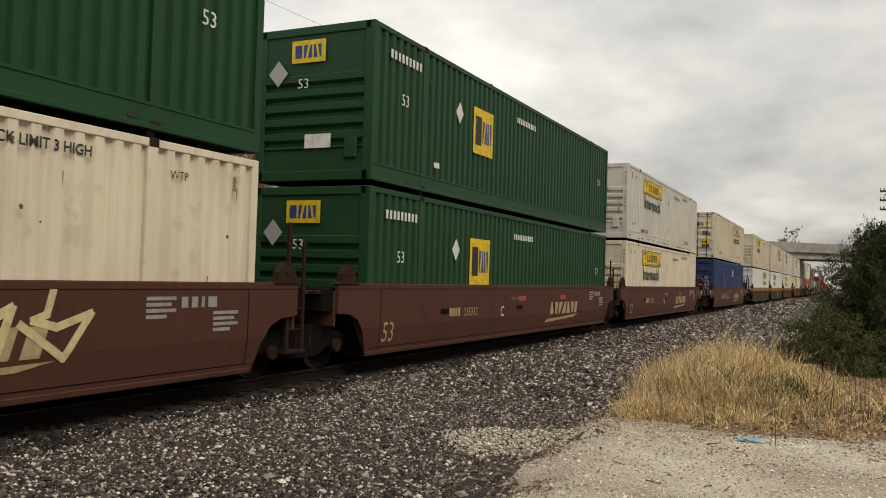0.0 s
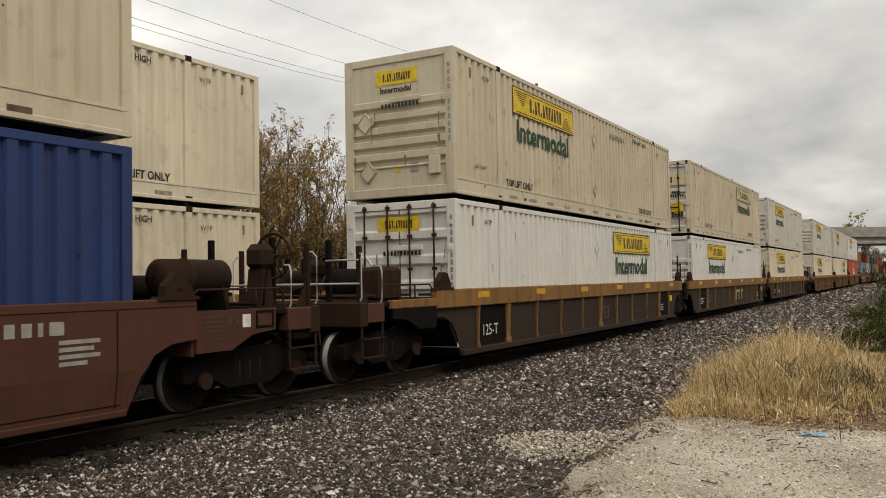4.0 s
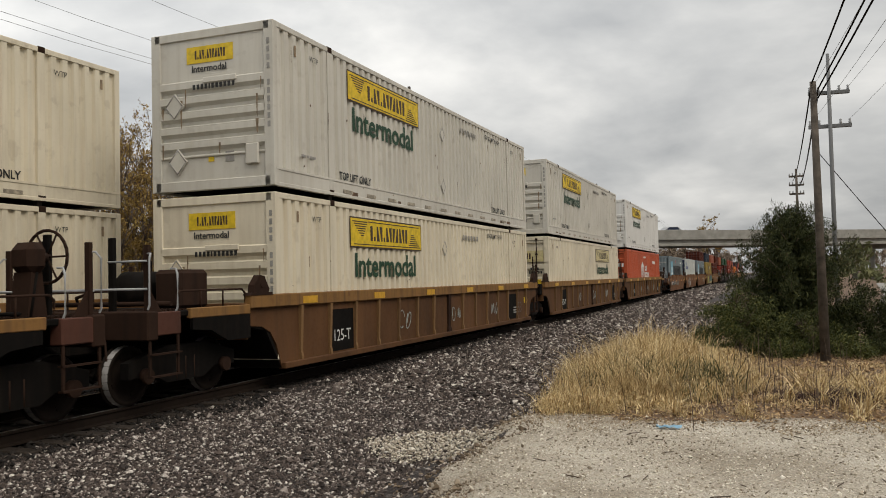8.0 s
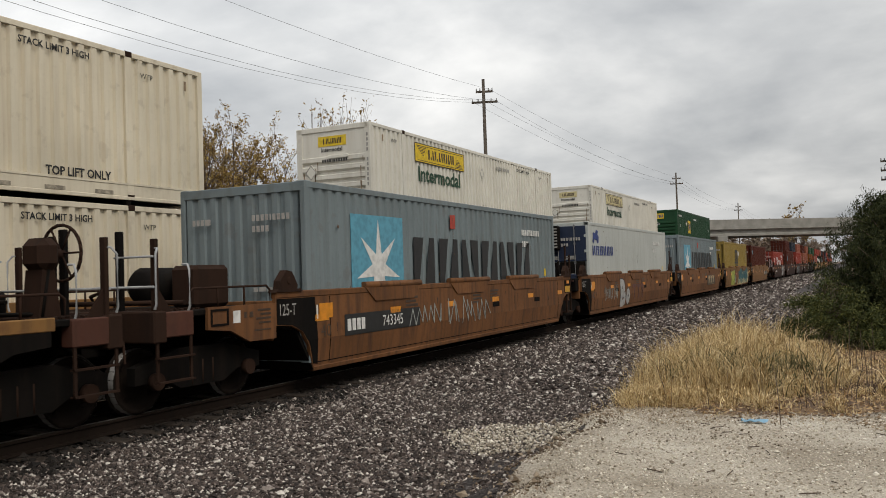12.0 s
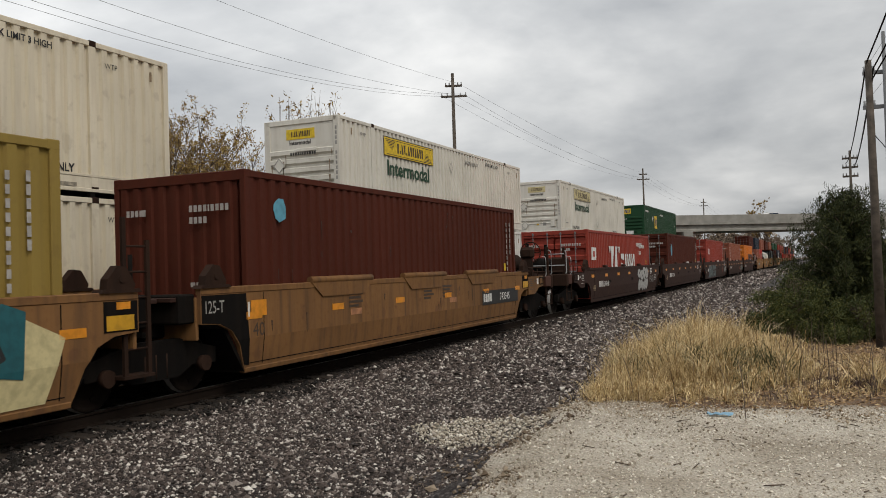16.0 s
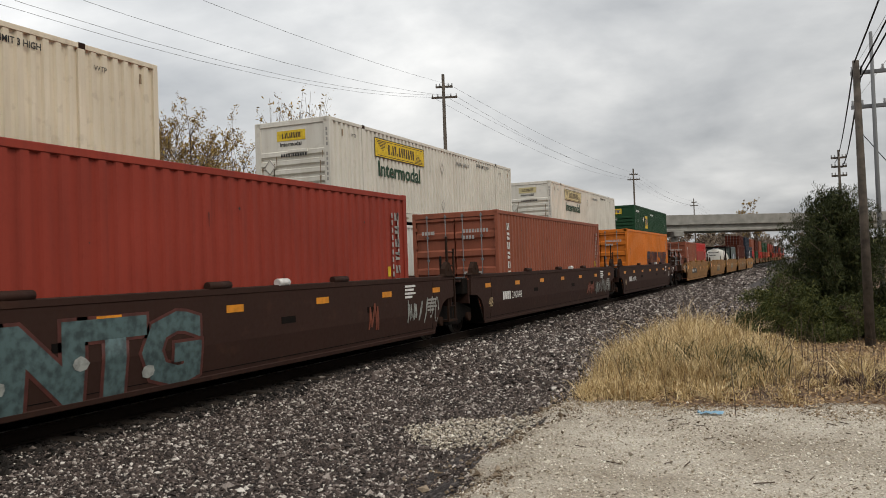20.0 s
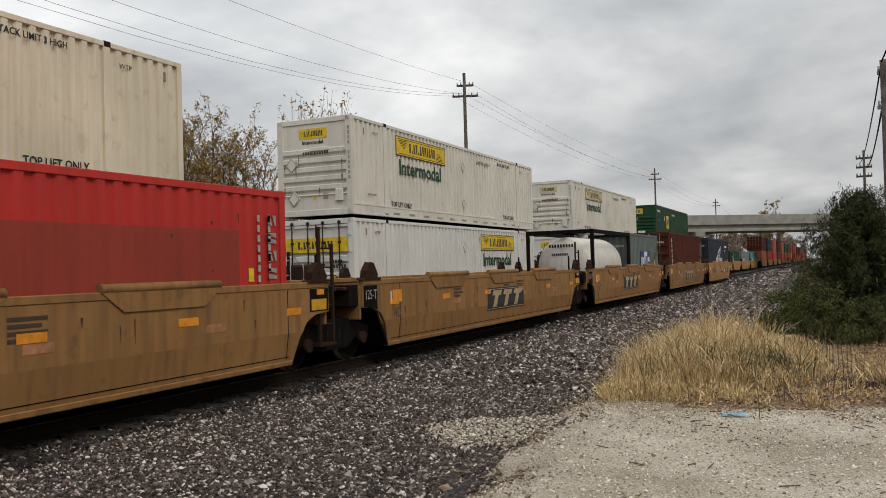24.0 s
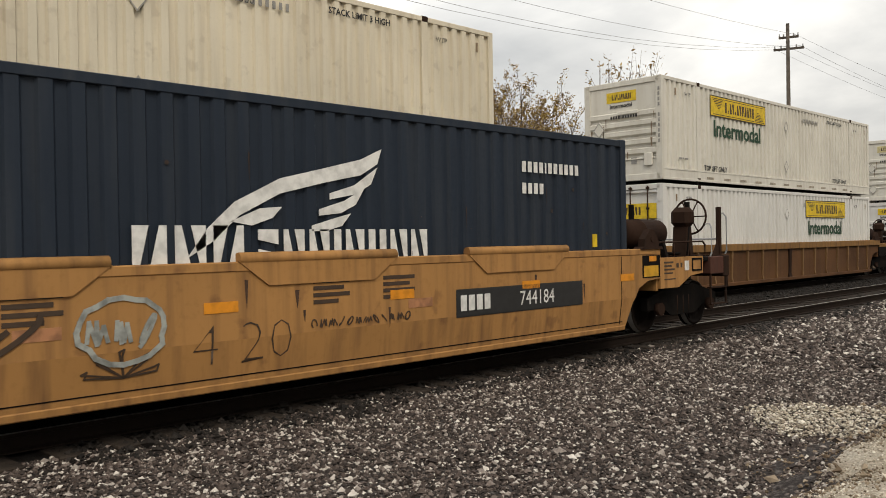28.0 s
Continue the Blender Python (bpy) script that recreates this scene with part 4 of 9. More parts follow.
def make_box(L, H, paint, nose="ribs", posts40=True, pitch=0.278, name="shipping_container", label="", extra=None, W=2.59):
    """A container with its near end at y = 0; nose: ribs, doors, or folds."""
    t = thing(name, label, "shipping container", "containers on the train")
    PAINTS[t.name] = paint
    h = W / 2
    k = "%d_%d_%s" % (L * 100, H * 100, nose)
    za, zb = 0.17, H - 0.10
    low, pw = (0.34, 0.20) if posts40 else (0.18, 0.10)
    for sx, rot in ((1, 0), (-1, 180)):
        side = part("side_panel", cached(("side_panel", k, pitch, posts40), lambda: corrugated(0.12, L - 0.12, za, zb, h - 0.012, (0.058 if posts40 else 0.036) if pitch > 0.1 else 0.004, pitch), paint), paint, t)
        if rot:
            side.matrix_basis = pose(0, L, 0, 0, 0, 180)
        x0, x1 = sorted((sx * h, sx * (h - 0.09)))
        part("bottom_rail", cached(("bottom_rail", k, sx), lambda: Shape().box(x0, 0.05, 0.02, x1, L - 0.05, low, 0.012) if not posts40 else Shape().prism_y(stepped_rail(sx, h, low), 0.05, L - 0.05), paint), paint, t)
        part("top_rail", cached(("top_rail", k, sx), lambda: Shape().box(x0, 0.05, H - 0.11, x1, L - 0.05, H - 0.008, 0.008), paint), paint, t)
        for y in (0.0, L - 0.14):
            part("corner_post", cached(("corner_post", k, sx, y), lambda: Shape().box(min(sx * h, sx * (h - pw)) - 0.002, y, 0.02, max(sx * h, sx * (h - pw)) + 0.002, y + 0.14, H - 0.005, 0.012), paint), paint, t)
        ends = ((0.0, L - 0.178) if not posts40 else (1.95, L - 1.95 - 0.178))
        for y in ends:
            for z in (0.0, H - 0.118):
                part("corner_casting", cached(("corner_casting", k, sx, y, z), lambda: Shape().box(sx * h - (0.16 if sx > 0 else -0.004), y, z, sx * h + (0.004 if sx > 0 else 0.16), y + 0.178, z + 0.122, 0.01), RUSTY if posts40 else paint), paint, t, "dark cast lifting block" if posts40 else "")
        if posts40:
            for y in (2.0, L - 2.08):
                part("twist_lock", cached(("twist_lock", sx), lambda: Shape().box(sx * (h - 0.08) - 0.06, -0.06, -0.086, sx * (h - 0.08) + 0.06, 0.06, 0.03, 0.012), GRIME), GRIME, t, "dark lock between the boxes", pose(0, y, 0))
            for y in (1.95, L - 2.13):
                part("lifting_post", cached(("lifting_post", k, sx, y), lambda: Shape().box(x0 - 0.001, y, 0.1, x1 + 0.001, y + 0.17, H - 0.1, 0.01), paint), paint, t)
    part("roof", cached(("roof", k), lambda: roof_sheet(L, W - 0.1, H - 0.02), paint), paint, t)
    part("floor_frame", cached(("floor_frame", k), lambda: Shape().box(-h + 0.09, 0.1, 0.06, h - 0.09, L - 0.1, 0.18), GRIME), GRIME, t)
    for y in (0.0, L - 0.12):
        part("end_sill", cached(("end_sill", k), lambda: Shape().box(-h + 0.08, 0.0, 0.02, h - 0.08, 0.12, 0.2, 0.01), paint), paint, t, "", pose(0, y, 0))
        part("end_header", cached(("end_header", k), lambda: Shape().box(-h + 0.08, 0.0, H - 0.16, h - 0.08, 0.12, H - 0.006, 0.01), paint), paint, t, "", pose(0, y, 0))
    far = Shape().box(-h + 0.1, L - 0.08, 0.18, h - 0.1, L - 0.05, H - 0.14)
    part("far_end_panel", cached(("far_end_panel", k), lambda: far, paint), paint, t)
    if nose == "ribs":
        part("nose_panel", cached(("nose_panel", k), lambda: ribbed_end(W - 0.36, 0.2, H - 0.16), paint), paint, t, "nose end with level pressed ribs")
        part("nose_box", cached(("nose_box", k), lambda: Shape().box(0.72, -0.03, 0.42, 0.98, 0.03, 0.78, 0.015), paint), paint, t, "small document box")
    elif nose == "folds":
        s = corrugated(-h + 0.14, h - 0.14, 0.2, H - 0.16, 0.0, 0.036, 0.25)
        s.v = [(y, -x + 0.01, z) for x, y, z in s.v]
        s.f = [tuple(reversed(q)) for q in s.f]
        part("nose_panel", cached(("nose_folds", k), lambda: s, paint), paint, t)
    else:
        for sx in (-1, 1):
            leaf = GREYWHITE if paint is DULLCREAM else paint
            d = part("door", cached(("door", k, sx), lambda: door_leaf(sx, h, H), leaf), leaf, t, "steel door leaf")
            for x in (0.26, 0.82):
                part("lock_rod", cached(("lock_rod", k, sx, x), lambda: lock_rod(sx * x, H, 0.02 if posts40 else 0.014), RUSTY if posts40 else DULLSTEEL), paint, t, "upright lock rod with handle")
            for z in (0.5, 1.1, H - 1.0, H - 0.5):
                part("hinge", cached(("hinge", k, sx, round(z, 2)), lambda: Shape().box(sx * (h - 0.11) - 0.04, -0.02, z, sx * (h - 0.11) + 0.04, 0.02, z + 0.09), paint), paint, t)
    if extra:
        extra(t, L, H)
    return t


def door_leaf(sx, h, H):
    """One door leaf with five pressed panels."""
    s = Shape()
    a, b = sorted((sx * 0.015, sx * (h - 0.11)))
    z0, z1, n = 0.22, H - 0.17, 5
    st = (z1 - z0) / n
    prof = [(z0, 0.06), (z0, 0.02)]
    for i in range(n):
        z = z0 + st * i
        prof += [(z + 0.07, 0.015), (z + 0.12, 0.07), (z + st - 0.12, 0.07), (z + st - 0.07, 0.015)]
    prof += [(z1, 0.02), (z1, 0.06)]
    m = len(prof)
    s.add([(x, y, z) for x in (a, b) for z, y in prof], [(i, m + i, m + i + 1, i + 1) for i in range(m - 1)] + [tuple(range(m)), tuple(range(2 * m - 1, m - 1, -1))])
    return s


def lock_rod(x, H, r=0.02):
    s = Shape().tube((x, -0.03, 0.1), (x, -0.03, H - 0.06), r, 8)
    for z in (0.12, 0.75, H / 2 + 0.1, H - 0.7, H - 0.12):
        s.box(x - 2.2 * r, -0.045, z - 0.03, x + 2.2 * r, 0.01, z + 0.03)
    d = 0.36 if x < 0 else -0.36
    s.box(min(x, x + d), -0.055, 1.02, max(x, x + d), -0.035, 1.07)
    return s


# markings ------------------------------------------------------------
FACE = 1.295


def sign_scroll(t, y, z, w, h, pale=False):
    """The freight firm's side sign: a yellow panel with feathered corners and dark bars."""
    base = P_CREAM if pale else P_YELLOW
    plate(t, "sign_panel", P_BROWN, FACE, y, y + w, z, z + h, "yellow firm sign with dark border")
    part("sign_field", Shape().box(FACE + 0.004, y + 0.035, z + 0.03, FACE + 0.007, y + w - 0.035, z + h - 0.03), base, t)
    x = FACE + 0.008
    q = Shape()
    for i in range(7):
        q.box(x, y + w * (0.03 + 0.016 * i), z + h * (0.84 - 0.075 * i), x + 0.002, y + w * (0.215 - 0.008 * i), z + h * (0.875 - 0.075 * i))
        q.box(x, y + w * (0.79 + 0.008 * i), z + h * (0.10 + 0.075 * i), x + 0.002, y + w * (0.97 - 0.016 * i), z + h * (0.135 + 0.075 * i))
    for k, a, b in ((0.86, 0.22, 0.96), (0.10, 0.05, 0.78)):
        q.box(x, y + w * a, z + h * k, x + 0.002, y + w * b, z + h * (k + 0.03))
    joined(part("sign_feather", q, P_BROWN, t, "dark feathered corners and rules"))
    plain_row(t, P_BROWN, (x, y + w * 0.25, z + h * 0.25), h * 0.50, "i.o.onoi", w * 0.52, 0.30, 0.0, 0.2, name="sign_mark")


def intermodal(t, y, z, w):
    """Green word under the sign."""
    return letter(t, "Intermodal", 0.68, P_GREEN, FACE + 0.004, y, z, wide=w / 3.23, bold=0.017)


def diamond(t, y, z, r, mat, x=FACE):
    outline(t, "placard_holder", mat, x, [(y - r, z), (y, z - r * 1.25), (y + r, z), (y, z + r * 1.25)], "diamond placard holder")


def domestic_marks(sign_y=3.0, pale=False, sign=True, placards=True, nose_pale=False, door_sign=False, doors=False):
    def put(t, L, H):
        if sign:
            sign_scroll(t, sign_y - 0.26, 2.02, 3.75, 0.63, pale)
            intermodal(t, sign_y - 0.08, 1.43, 3.45)
        for y in (2.35, L - 3.95):
            letter(t, "TOP LIFT ONLY", 0.22, P_BLACK, FACE + 0.004, y, 0.36, wide=0.92, bold=0.006)
        letter(t, "STACK LIMIT 3 HIGH", 0.17, P_BLACK, FACE + 0.004, L - 4.45, H - 0.36, wide=0.94, bold=0.004)
        for y in (1.25, L - 1.75):
            letter(t, "WTP", 0.15, P_BLACK, FACE + 0.004, y, H - 0.46)
        bars(t, P_GREY, FACE, L - 6.6, H - 0.50, 0.13, [0.5] * 10, 0.55)
        bars(t, P_GREY, FACE, 0.9, 0.62, 0.05, [3, 2, 4], 0.6)
        if placards:
            for z in (2.13, 0.76):
                diamond(t, 8.1, z, 0.17, paint_of(t))
                stroke(t, "placard_rim", P_GREY, FACE + 0.006, [(8.1 - 0.15, z), (8.1, z - 0.19), (8.1 + 0.15, z), (8.1, z + 0.19), (8.1 - 0.15, z)], 0.018)
        s = Shape()
        for i in range(11):
            y = 2.5 + (L - 5.4) * i / 10
            s.box(FACE + 0.001, y, 0.10, FACE + 0.005, y + 0.42, 0.17)
        joined(part("slot_strip", s, P_SLOT, t, "dirty slots along the bottom rail"))
        for y in (0.7, L - 0.55):
            part("lifting_slot", Shape().box(FACE, y, H - 0.50, FACE + 0.012, y + 0.05, H - 0.30), P_STAIN, t)
        if doors or door_sign:
            part("door_sign", Shape().box(-1.05, -0.008, H - 0.98, 1.08, 0.008, H - 0.55), P_CREAM if pale else P_YELLOW, t, "firm sign across the doors")
            plain_row(t, P_BROWN, (-0.009, -0.62, H - 0.87), 0.22, "i.o.onoi", 1.2, 0.28, 0.0, 0.2, True, "sign_mark")
            part("label_plate", Shape().box(0.52, -0.008, 0.66, 0.98, 0.012, 1.24), P_YELLOW, t, "yellow and black caution label")
            part("label_foot", Shape().box(0.52, -0.011, 0.66, 0.98, -0.008, 0.88), P_BLACK, t)
            letter(t, "CAUTION", 0.12, P_BLACK, 0.54, -0.009, 1.12, NEAR, wide=0.78)
            letter(t, "WIDE", 0.12, P_YELLOW, 0.62, -0.012, 0.78, NEAR, wide=0.9)
            letter(t, "TURNS", 0.11, P_YELLOW, 0.58, -0.012, 0.68, NEAR, wide=0.9)
            near_bars(t, P_BLACK, -0.008, 0.56, 1.60, 0.10, [0.6] * 4, 0.3)
            near_bars(t, P_BLACK, -0.008, 0.50, 1.46, 0.10, [0.6] * 6, 0.3)
            part("label_plate", Shape().box(-1.02, -0.008, 1.16, -0.62, 0.012, 1.44), P_BLACK, t, "black label with pale lines")
            near_bars(t, P_DIM, -0.008, -0.98, 1.33, 0.05, [1.2, 2.0, 1.6], 0.6)
            near_bars(t, P_DIM, -0.008, -0.98, 1.22, 0.05, [2.0, 1.4, 1.8], 0.6)
            for z in (1.66, 0.78):
                e = [(-0.82 + a * 0.17, z + b * 0.22) for a, b in ((-1, 0), (0, -1), (1, 0), (0, 1), (-1, 0))]
                rim = Shape()
                for (xa, za), (xb, zb) in zip(e, e[1:]):
                    rim.tube((xa, 0.008, za), (xb, 0.008, zb), 0.010, 4)
                joined(part("placard_rim", rim, P_GREY, t, "thin grey placard rim"))
            part("door_gasket", Shape().box(-0.016, -0.002, 0.2, 0.016, 0.03, H - 0.17), GRIME, t, "black gasket between the doors")
            return
        part("nose_sign", Shape().box(-0.52, 0.018, H - 0.60, 0.46, 0.028, H - 0.30), P_CREAM if nose_pale else P_YELLOW, t, "firm sign on the nose")
        plain_row(t, P_BROWN, (0.017, -0.34, H - 0.53), 0.16, "i.o.onoi", 0.64, 0.28, 0.0, 0.2, True, "nose_sign_mark")
        letter(t, "Intermodal", 0.17, P_BLACK, -0.42, 0.016, H - 0.76, NEAR, bold=0.004)
        near_bars(t, P_BLACK, -0.002, -0.38, H - 1.08, 0.09, [0.6] * 4 + [0.3] + [0.6] * 6, 0.35)
        part("document_tube", Shape().box(-0.15, -0.03, H - 0.98, 0.55, 0.0, H - 0.88, 0.01), paint_of(t), t, "small document holder")
        for z, x in ((H - 1.35, -0.78), (0.55, -0.72)):
            r = 0.2
            part("placard_holder", Shape().add([(x - r, -0.012, z), (x, -0.012, z - r * 1.2), (x + r, -0.012, z), (x, -0.012, z + r * 1.2), (x - r, 0.03, z), (x, 0.03, z - r * 1.2), (x + r, 0.03, z), (x, 0.03, z + r * 1.2)], [(0, 1, 2, 3), (0, 4, 5, 1), (1, 5, 6, 2), (2, 6, 7, 3), (3, 7, 4, 0)]), paint_of(t), t, "diamond placard holder")
            e = [(x + a * r * 0.9, z + b * r * 1.08) for a, b in ((-1, 0), (0, -1), (1, 0), (0, 1), (-1, 0))]
            rim = Shape()
            for (xa, za), (xb, zb) in zip(e, e[1:]):
                rim.tube((xa, -0.013, za), (xb, -0.013, zb), 0.011, 4)
            joined(part("placard_rim", rim, P_GREY, t, "thin grey rim"))
        runs, rr = Shape(), random.Random(int(H * 100) + len(t.name))
        for i in range(9):
            x, z, w, d = rr.choice((-1.0, -0.6, 0.2, 0.75, 0.95, 1.0)) + rr.uniform(-0.06, 0.06), rr.uniform(0.7, H - 0.9), rr.uniform(0.012, 0.04), rr.uniform(0.15, 0.5)
            runs.add([(x - w, -0.003, z), (x + w, -0.003, z), (x + w * 0.3, -0.003, z - d), (x - w * 0.5, -0.003, z - d * 0.8)], [(0, 3, 2, 1)])
        joined(part("rust_run", runs, P_STAIN, t, "brown rust runs down the nose"))
        part("label_plate", Shape().box(0.28, 0.02, 0.5, 0.46, 0.028, 0.68), P_GREY, t)
        part("label_plate", Shape().box(-0.08, 0.02, 0.52, 0.04, 0.028, 0.64), P_YELLOW, t)
        col = Shape()
        for i in range(11):
            if i != 4:
                col.box(1.17, -0.006, H - 0.42 - 0.145 * i, 1.225, -0.001, H - 0.32 - 0.145 * i)
        joined(part("number_column", col, P_GREY, t, "column of small dark marks"))
    return put


PAINTS = {}


def paint_of(t):
    """The main paint of a container or car."""
    return PAINTS[t.name]


def door_marks(t, L, H):
    domestic_marks(9.85, True, doors=True)(t, L, H)


def emp_marks(t, L, H):
    """Rail firm's yellow square with dark and grey bars."""
    for y, z in ((4.45, 1.15),):
        plate(t, "square_sign", P_YELLOW, FACE, y, y + 1.15, z, z + 1.05, "yellow square sign with dark bars")
        plain_row(t, P_BLACK, (FACE + 0.004, y + 0.12, z + 0.2), 0.66, "b", 0.34, name="sign_bar")
        plain_row(t, P_BLUE, (FACE + 0.004, y + 0.52, z + 0.28), 0.5, "no", 0.52, 0.26, 0.0, 0.14, name="sign_bar")
    letter(t, "53", 0.32, P_WHITE, FACE + 0.004, 1.05, 1.55)
    letter(t, "53", 0.3, P_WHITE, FACE + 0.004, L - 1.3, 1.55)
    diamond(t, 3.7, 1.9, 0.19, P_WHITE)
    bars(t, P_WHITE, FACE, 0.6, H - 0.55, 0.16, [0.5] * 9, 0.4)
    bars(t, P_WHITE, FACE, 7.2, H - 0.6, 0.14, [0.5] * 8 + [1.0] + [0.5] * 2, 0.4)
    plate(t, "label_plate", P_WHITE, FACE, 2.5, 2.75, 0.55, 0.66)
    letter(t, "53", 0.26, P_WHITE, -0.35, -0.004, 1.75, NEAR)
    part("square_sign", Shape().box(-0.5, -0.008, H - 0.68, 0.25, -0.001, H - 0.26), P_YELLOW, t, "yellow sign on the nose")
    plain_row(t, P_BLUE, (-0.009, -0.42, H - 0.59), 0.24, "bno", 0.58, 0.28, 0.0, 0.2, True, "sign_mark")
    part("label_plate", Shape().box(-0.15, -0.008, 0.62, 0.42, -0.001, 0.88), P_WHITE, t)
    part("placard_holder", Shape().add([(-1.0, -0.03, 2.05), (-0.78, -0.03, 1.8), (-0.56, -0.03, 2.05), (-0.78, -0.03, 2.3), (-0.78, 0.0, 2.05)], [(0, 1, 2, 3)]), GALV, t, "diamond placard holder")


def iso_marks(*items, plain=True):
    """Markings on an ocean box: corner number bars, plus what is given."""
    def put(t, L, H):
        if not plain:
            bars(t, P_WHITE, FACE, L - 2.6, H - 0.62, 0.15, [0.55] * 4 + [0.2] + [0.55] * 6, 0.3)
            bars(t, P_WHITE, FACE, L - 2.6, H - 0.92, 0.15, [0.55] * 4, 0.3)
        if plain:
            for y, n, h in ((L - 0.72, 12, 0.10), (L - 0.46, 6, 0.12)):
                s = Shape()
                for i in range(n):
                    s.box(FACE, y, H - 0.5 - i * 0.15, FACE + 0.004, y + 0.055, H - 0.5 - i * 0.15 + h)
                joined(part("number_column", s, P_DIM, t, "column of small white marks"))
        near_bars(t, P_DIM, -0.05, 0.28, H - 0.60, 0.10, [0.6] * 4 + [0.25] + [0.6] * 4, 0.3)
        near_bars(t, P_DIM, -0.05, 0.28, H - 0.78, 0.10, [0.6] * 4, 0.3)
        near_bars(t, P_DIM, -0.05, 0.28, H - 1.75, 0.07, [1.2, 2, 1.4, 1.8], 0.4)
        near_bars(t, P_DIM, -0.05, -0.98, H - 0.62, 0.10, [0.6, 0.6, 0.6, 1.2], 0.3)
        plate(t, "warning_label", P_YELLOW, FACE, L - 0.95, L - 0.83, 1.2, 1.4)
        for it in items:
            it(t, L, H)
    return put


def star_sign(t, L, H):
    y, z, a = 1.32, 0.62, 1.85
    plate(t, "star_square", P_SKY, FACE, y, y + a, z, z + a * 0.98, "light blue square with a white star")
    pts = []
    for i in range(14):
        r = 0.86 if i % 2 == 0 else 0.26
        g = math.pi / 2 + i * math.pi / 7
        pts.append((y + a / 2 + r * math.cos(g) * 0.9, z + a / 2 - 0.05 + r * math.sin(g)))
    outline(t, "star", P_WHITE, FACE + 0.005, pts, "white seven-pointed star")
    plain_row(t, P_BLACK, (FACE, 3.6, 1.02), 1.06, "nnonon", 6.5, 0.24, 0.0, 0.22, label="row of large black marks")
    plate(t, "orange_label", P_RED, FACE, 5.3, 5.55, 2.3, 2.6)


def chess_sign(t, L, H):
    part("emblem", Shape().prism_x([(0.45, 2.25), (0.6, 2.2), (0.66, 2.34), (0.95, 2.3), (1.0, 2.2), (1.14, 2.22), (1.2, 2.42), (1.05, 2.5), (1.12, 2.62), (0.9, 2.66), (0.78, 2.52), (0.55, 2.56)], FACE, FACE + 0.004), P_BLUE, t, "dark blue animal emblem as plain shape")
    plain_row(t, P_BLUE, (FACE, 0.42, 1.80), 0.32, "onoooo", 2.55, 0.24, 0.0, 0.3, label="row of dark blue marks")


def m_sign(t, L, H):
    s = Shape()
    for y in (5.18, 5.74, 6.30):
        s.box(FACE, y, 1.5, FACE + 0.004, y + 0.31, 2.2)
    s.prism_x([(5.18, 2.2), (6.61, 2.2), (6.55, 2.33), (6.35, 2.4), (5.45, 2.4), (5.25, 2.33)], FACE, FACE + 0.004)
    part("name_mark", s, P_BLACK, t, "large black arched mark")
    part("name_line", Shape().box(FACE, 4.93, 1.42, FACE + 0.004, 6.85, 1.5), P_BLACK, t)
    part("name_mark", Shape().prism_x([(5.15, 1.0), (5.15, 1.2), (5.4, 1.34), (6.4, 1.34), (6.65, 1.2), (6.65, 1.0)], FACE, FACE + 0.004), P_BLACK, t)
    for y in (6.86, 7.28):
        diamond(t, y, 2.1, 0.19, P_WHITE)


def low_spot(t, L, H):
    outline(t, "round_emblem", P_SKY, FACE, blob(0.89, 2.32, 0.17, 0.20, 4, 18), "small round light blue emblem")


def blue_spot(t, L, H):
    pts = [(1.25 + 0.27 * math.cos(i * math.pi / 8), 1.95 + 0.34 * math.sin(i * math.pi / 8)) for i in range(16)]
    outline(t, "round_emblem", P_SKY, FACE, pts, "round light blue emblem")


def side_column(mat=None, y=0.75, n=7, h=0.2):
    def put(t, L, H):
        s = Shape()
        for i in range(n):
            z = H - 0.55 - i * 0.27
            if i % 2:
                s.prism_x([(y, z), (y + 0.2, z), (y + 0.2, z + h * 0.30), (y, z + h * 0.48)], FACE, FACE + 0.004)
                s.prism_x([(y, z + h * 0.72), (y + 0.2, z + h * 0.54), (y + 0.2, z + h), (y, z + h)], FACE, FACE + 0.004)
            else:
                s.prism_x([(y, z), (y + 0.11, z), (y + 0.05, z + h), (y, z + h)], FACE, FACE + 0.004)
                s.prism_x([(y + 0.17, z), (y + 0.2, z), (y + 0.2, z + h), (y + 0.11, z + h)], FACE, FACE + 0.004)
        joined(part("name_column", s, mat or P_WHITE, t, "column of white marks"))
    return put


def k_sign(t, L, H):
    outline(t, "white_flag", P_WHITE, FACE, [(0.45, 1.45), (1.15, 1.45), (1.22, 1.92), (0.48, 1.93)], "white flag panel")
    plate(t, "flag_mark", P_RED, FACE + 0.004, 0.7, 0.95, 1.57, 1.78)
    plain_row(t, P_WHITE, (FACE, 3.75, 1.02), 0.98, "n", 1.1, 0.30, label="large white mark")
    plain_row(t, P_WHITE, (FACE, 5.6, 1.02), 0.68, "uioo", 2.9, 0.30, 0.0, 0.26, label="row of large white marks")
    for y in (3.35, 4.98):
        outline(t, "tick_mark", P_WHITE, FACE, [(y, 2.0), (y + 0.1, 1.72), (y + 0.2, 2.0)])
        outline(t, "tick_mark", P_WHITE, FACE, [(y + 0.24, 2.0), (y + 0.34, 1.72), (y + 0.44, 2.0)])
    bars(t, P_WHITE, FACE, 9.0, 2.05, 0.17, [0.5] * 10, 0.3)


def short_name(mat, y, z, h, kinds, width, heavy=0.25):
    def put(t, L, H):
        plain_row(t, mat, (FACE, y, z), h, kinds, width, heavy, 0.0, 0.2, label="row of painted marks")
    return put


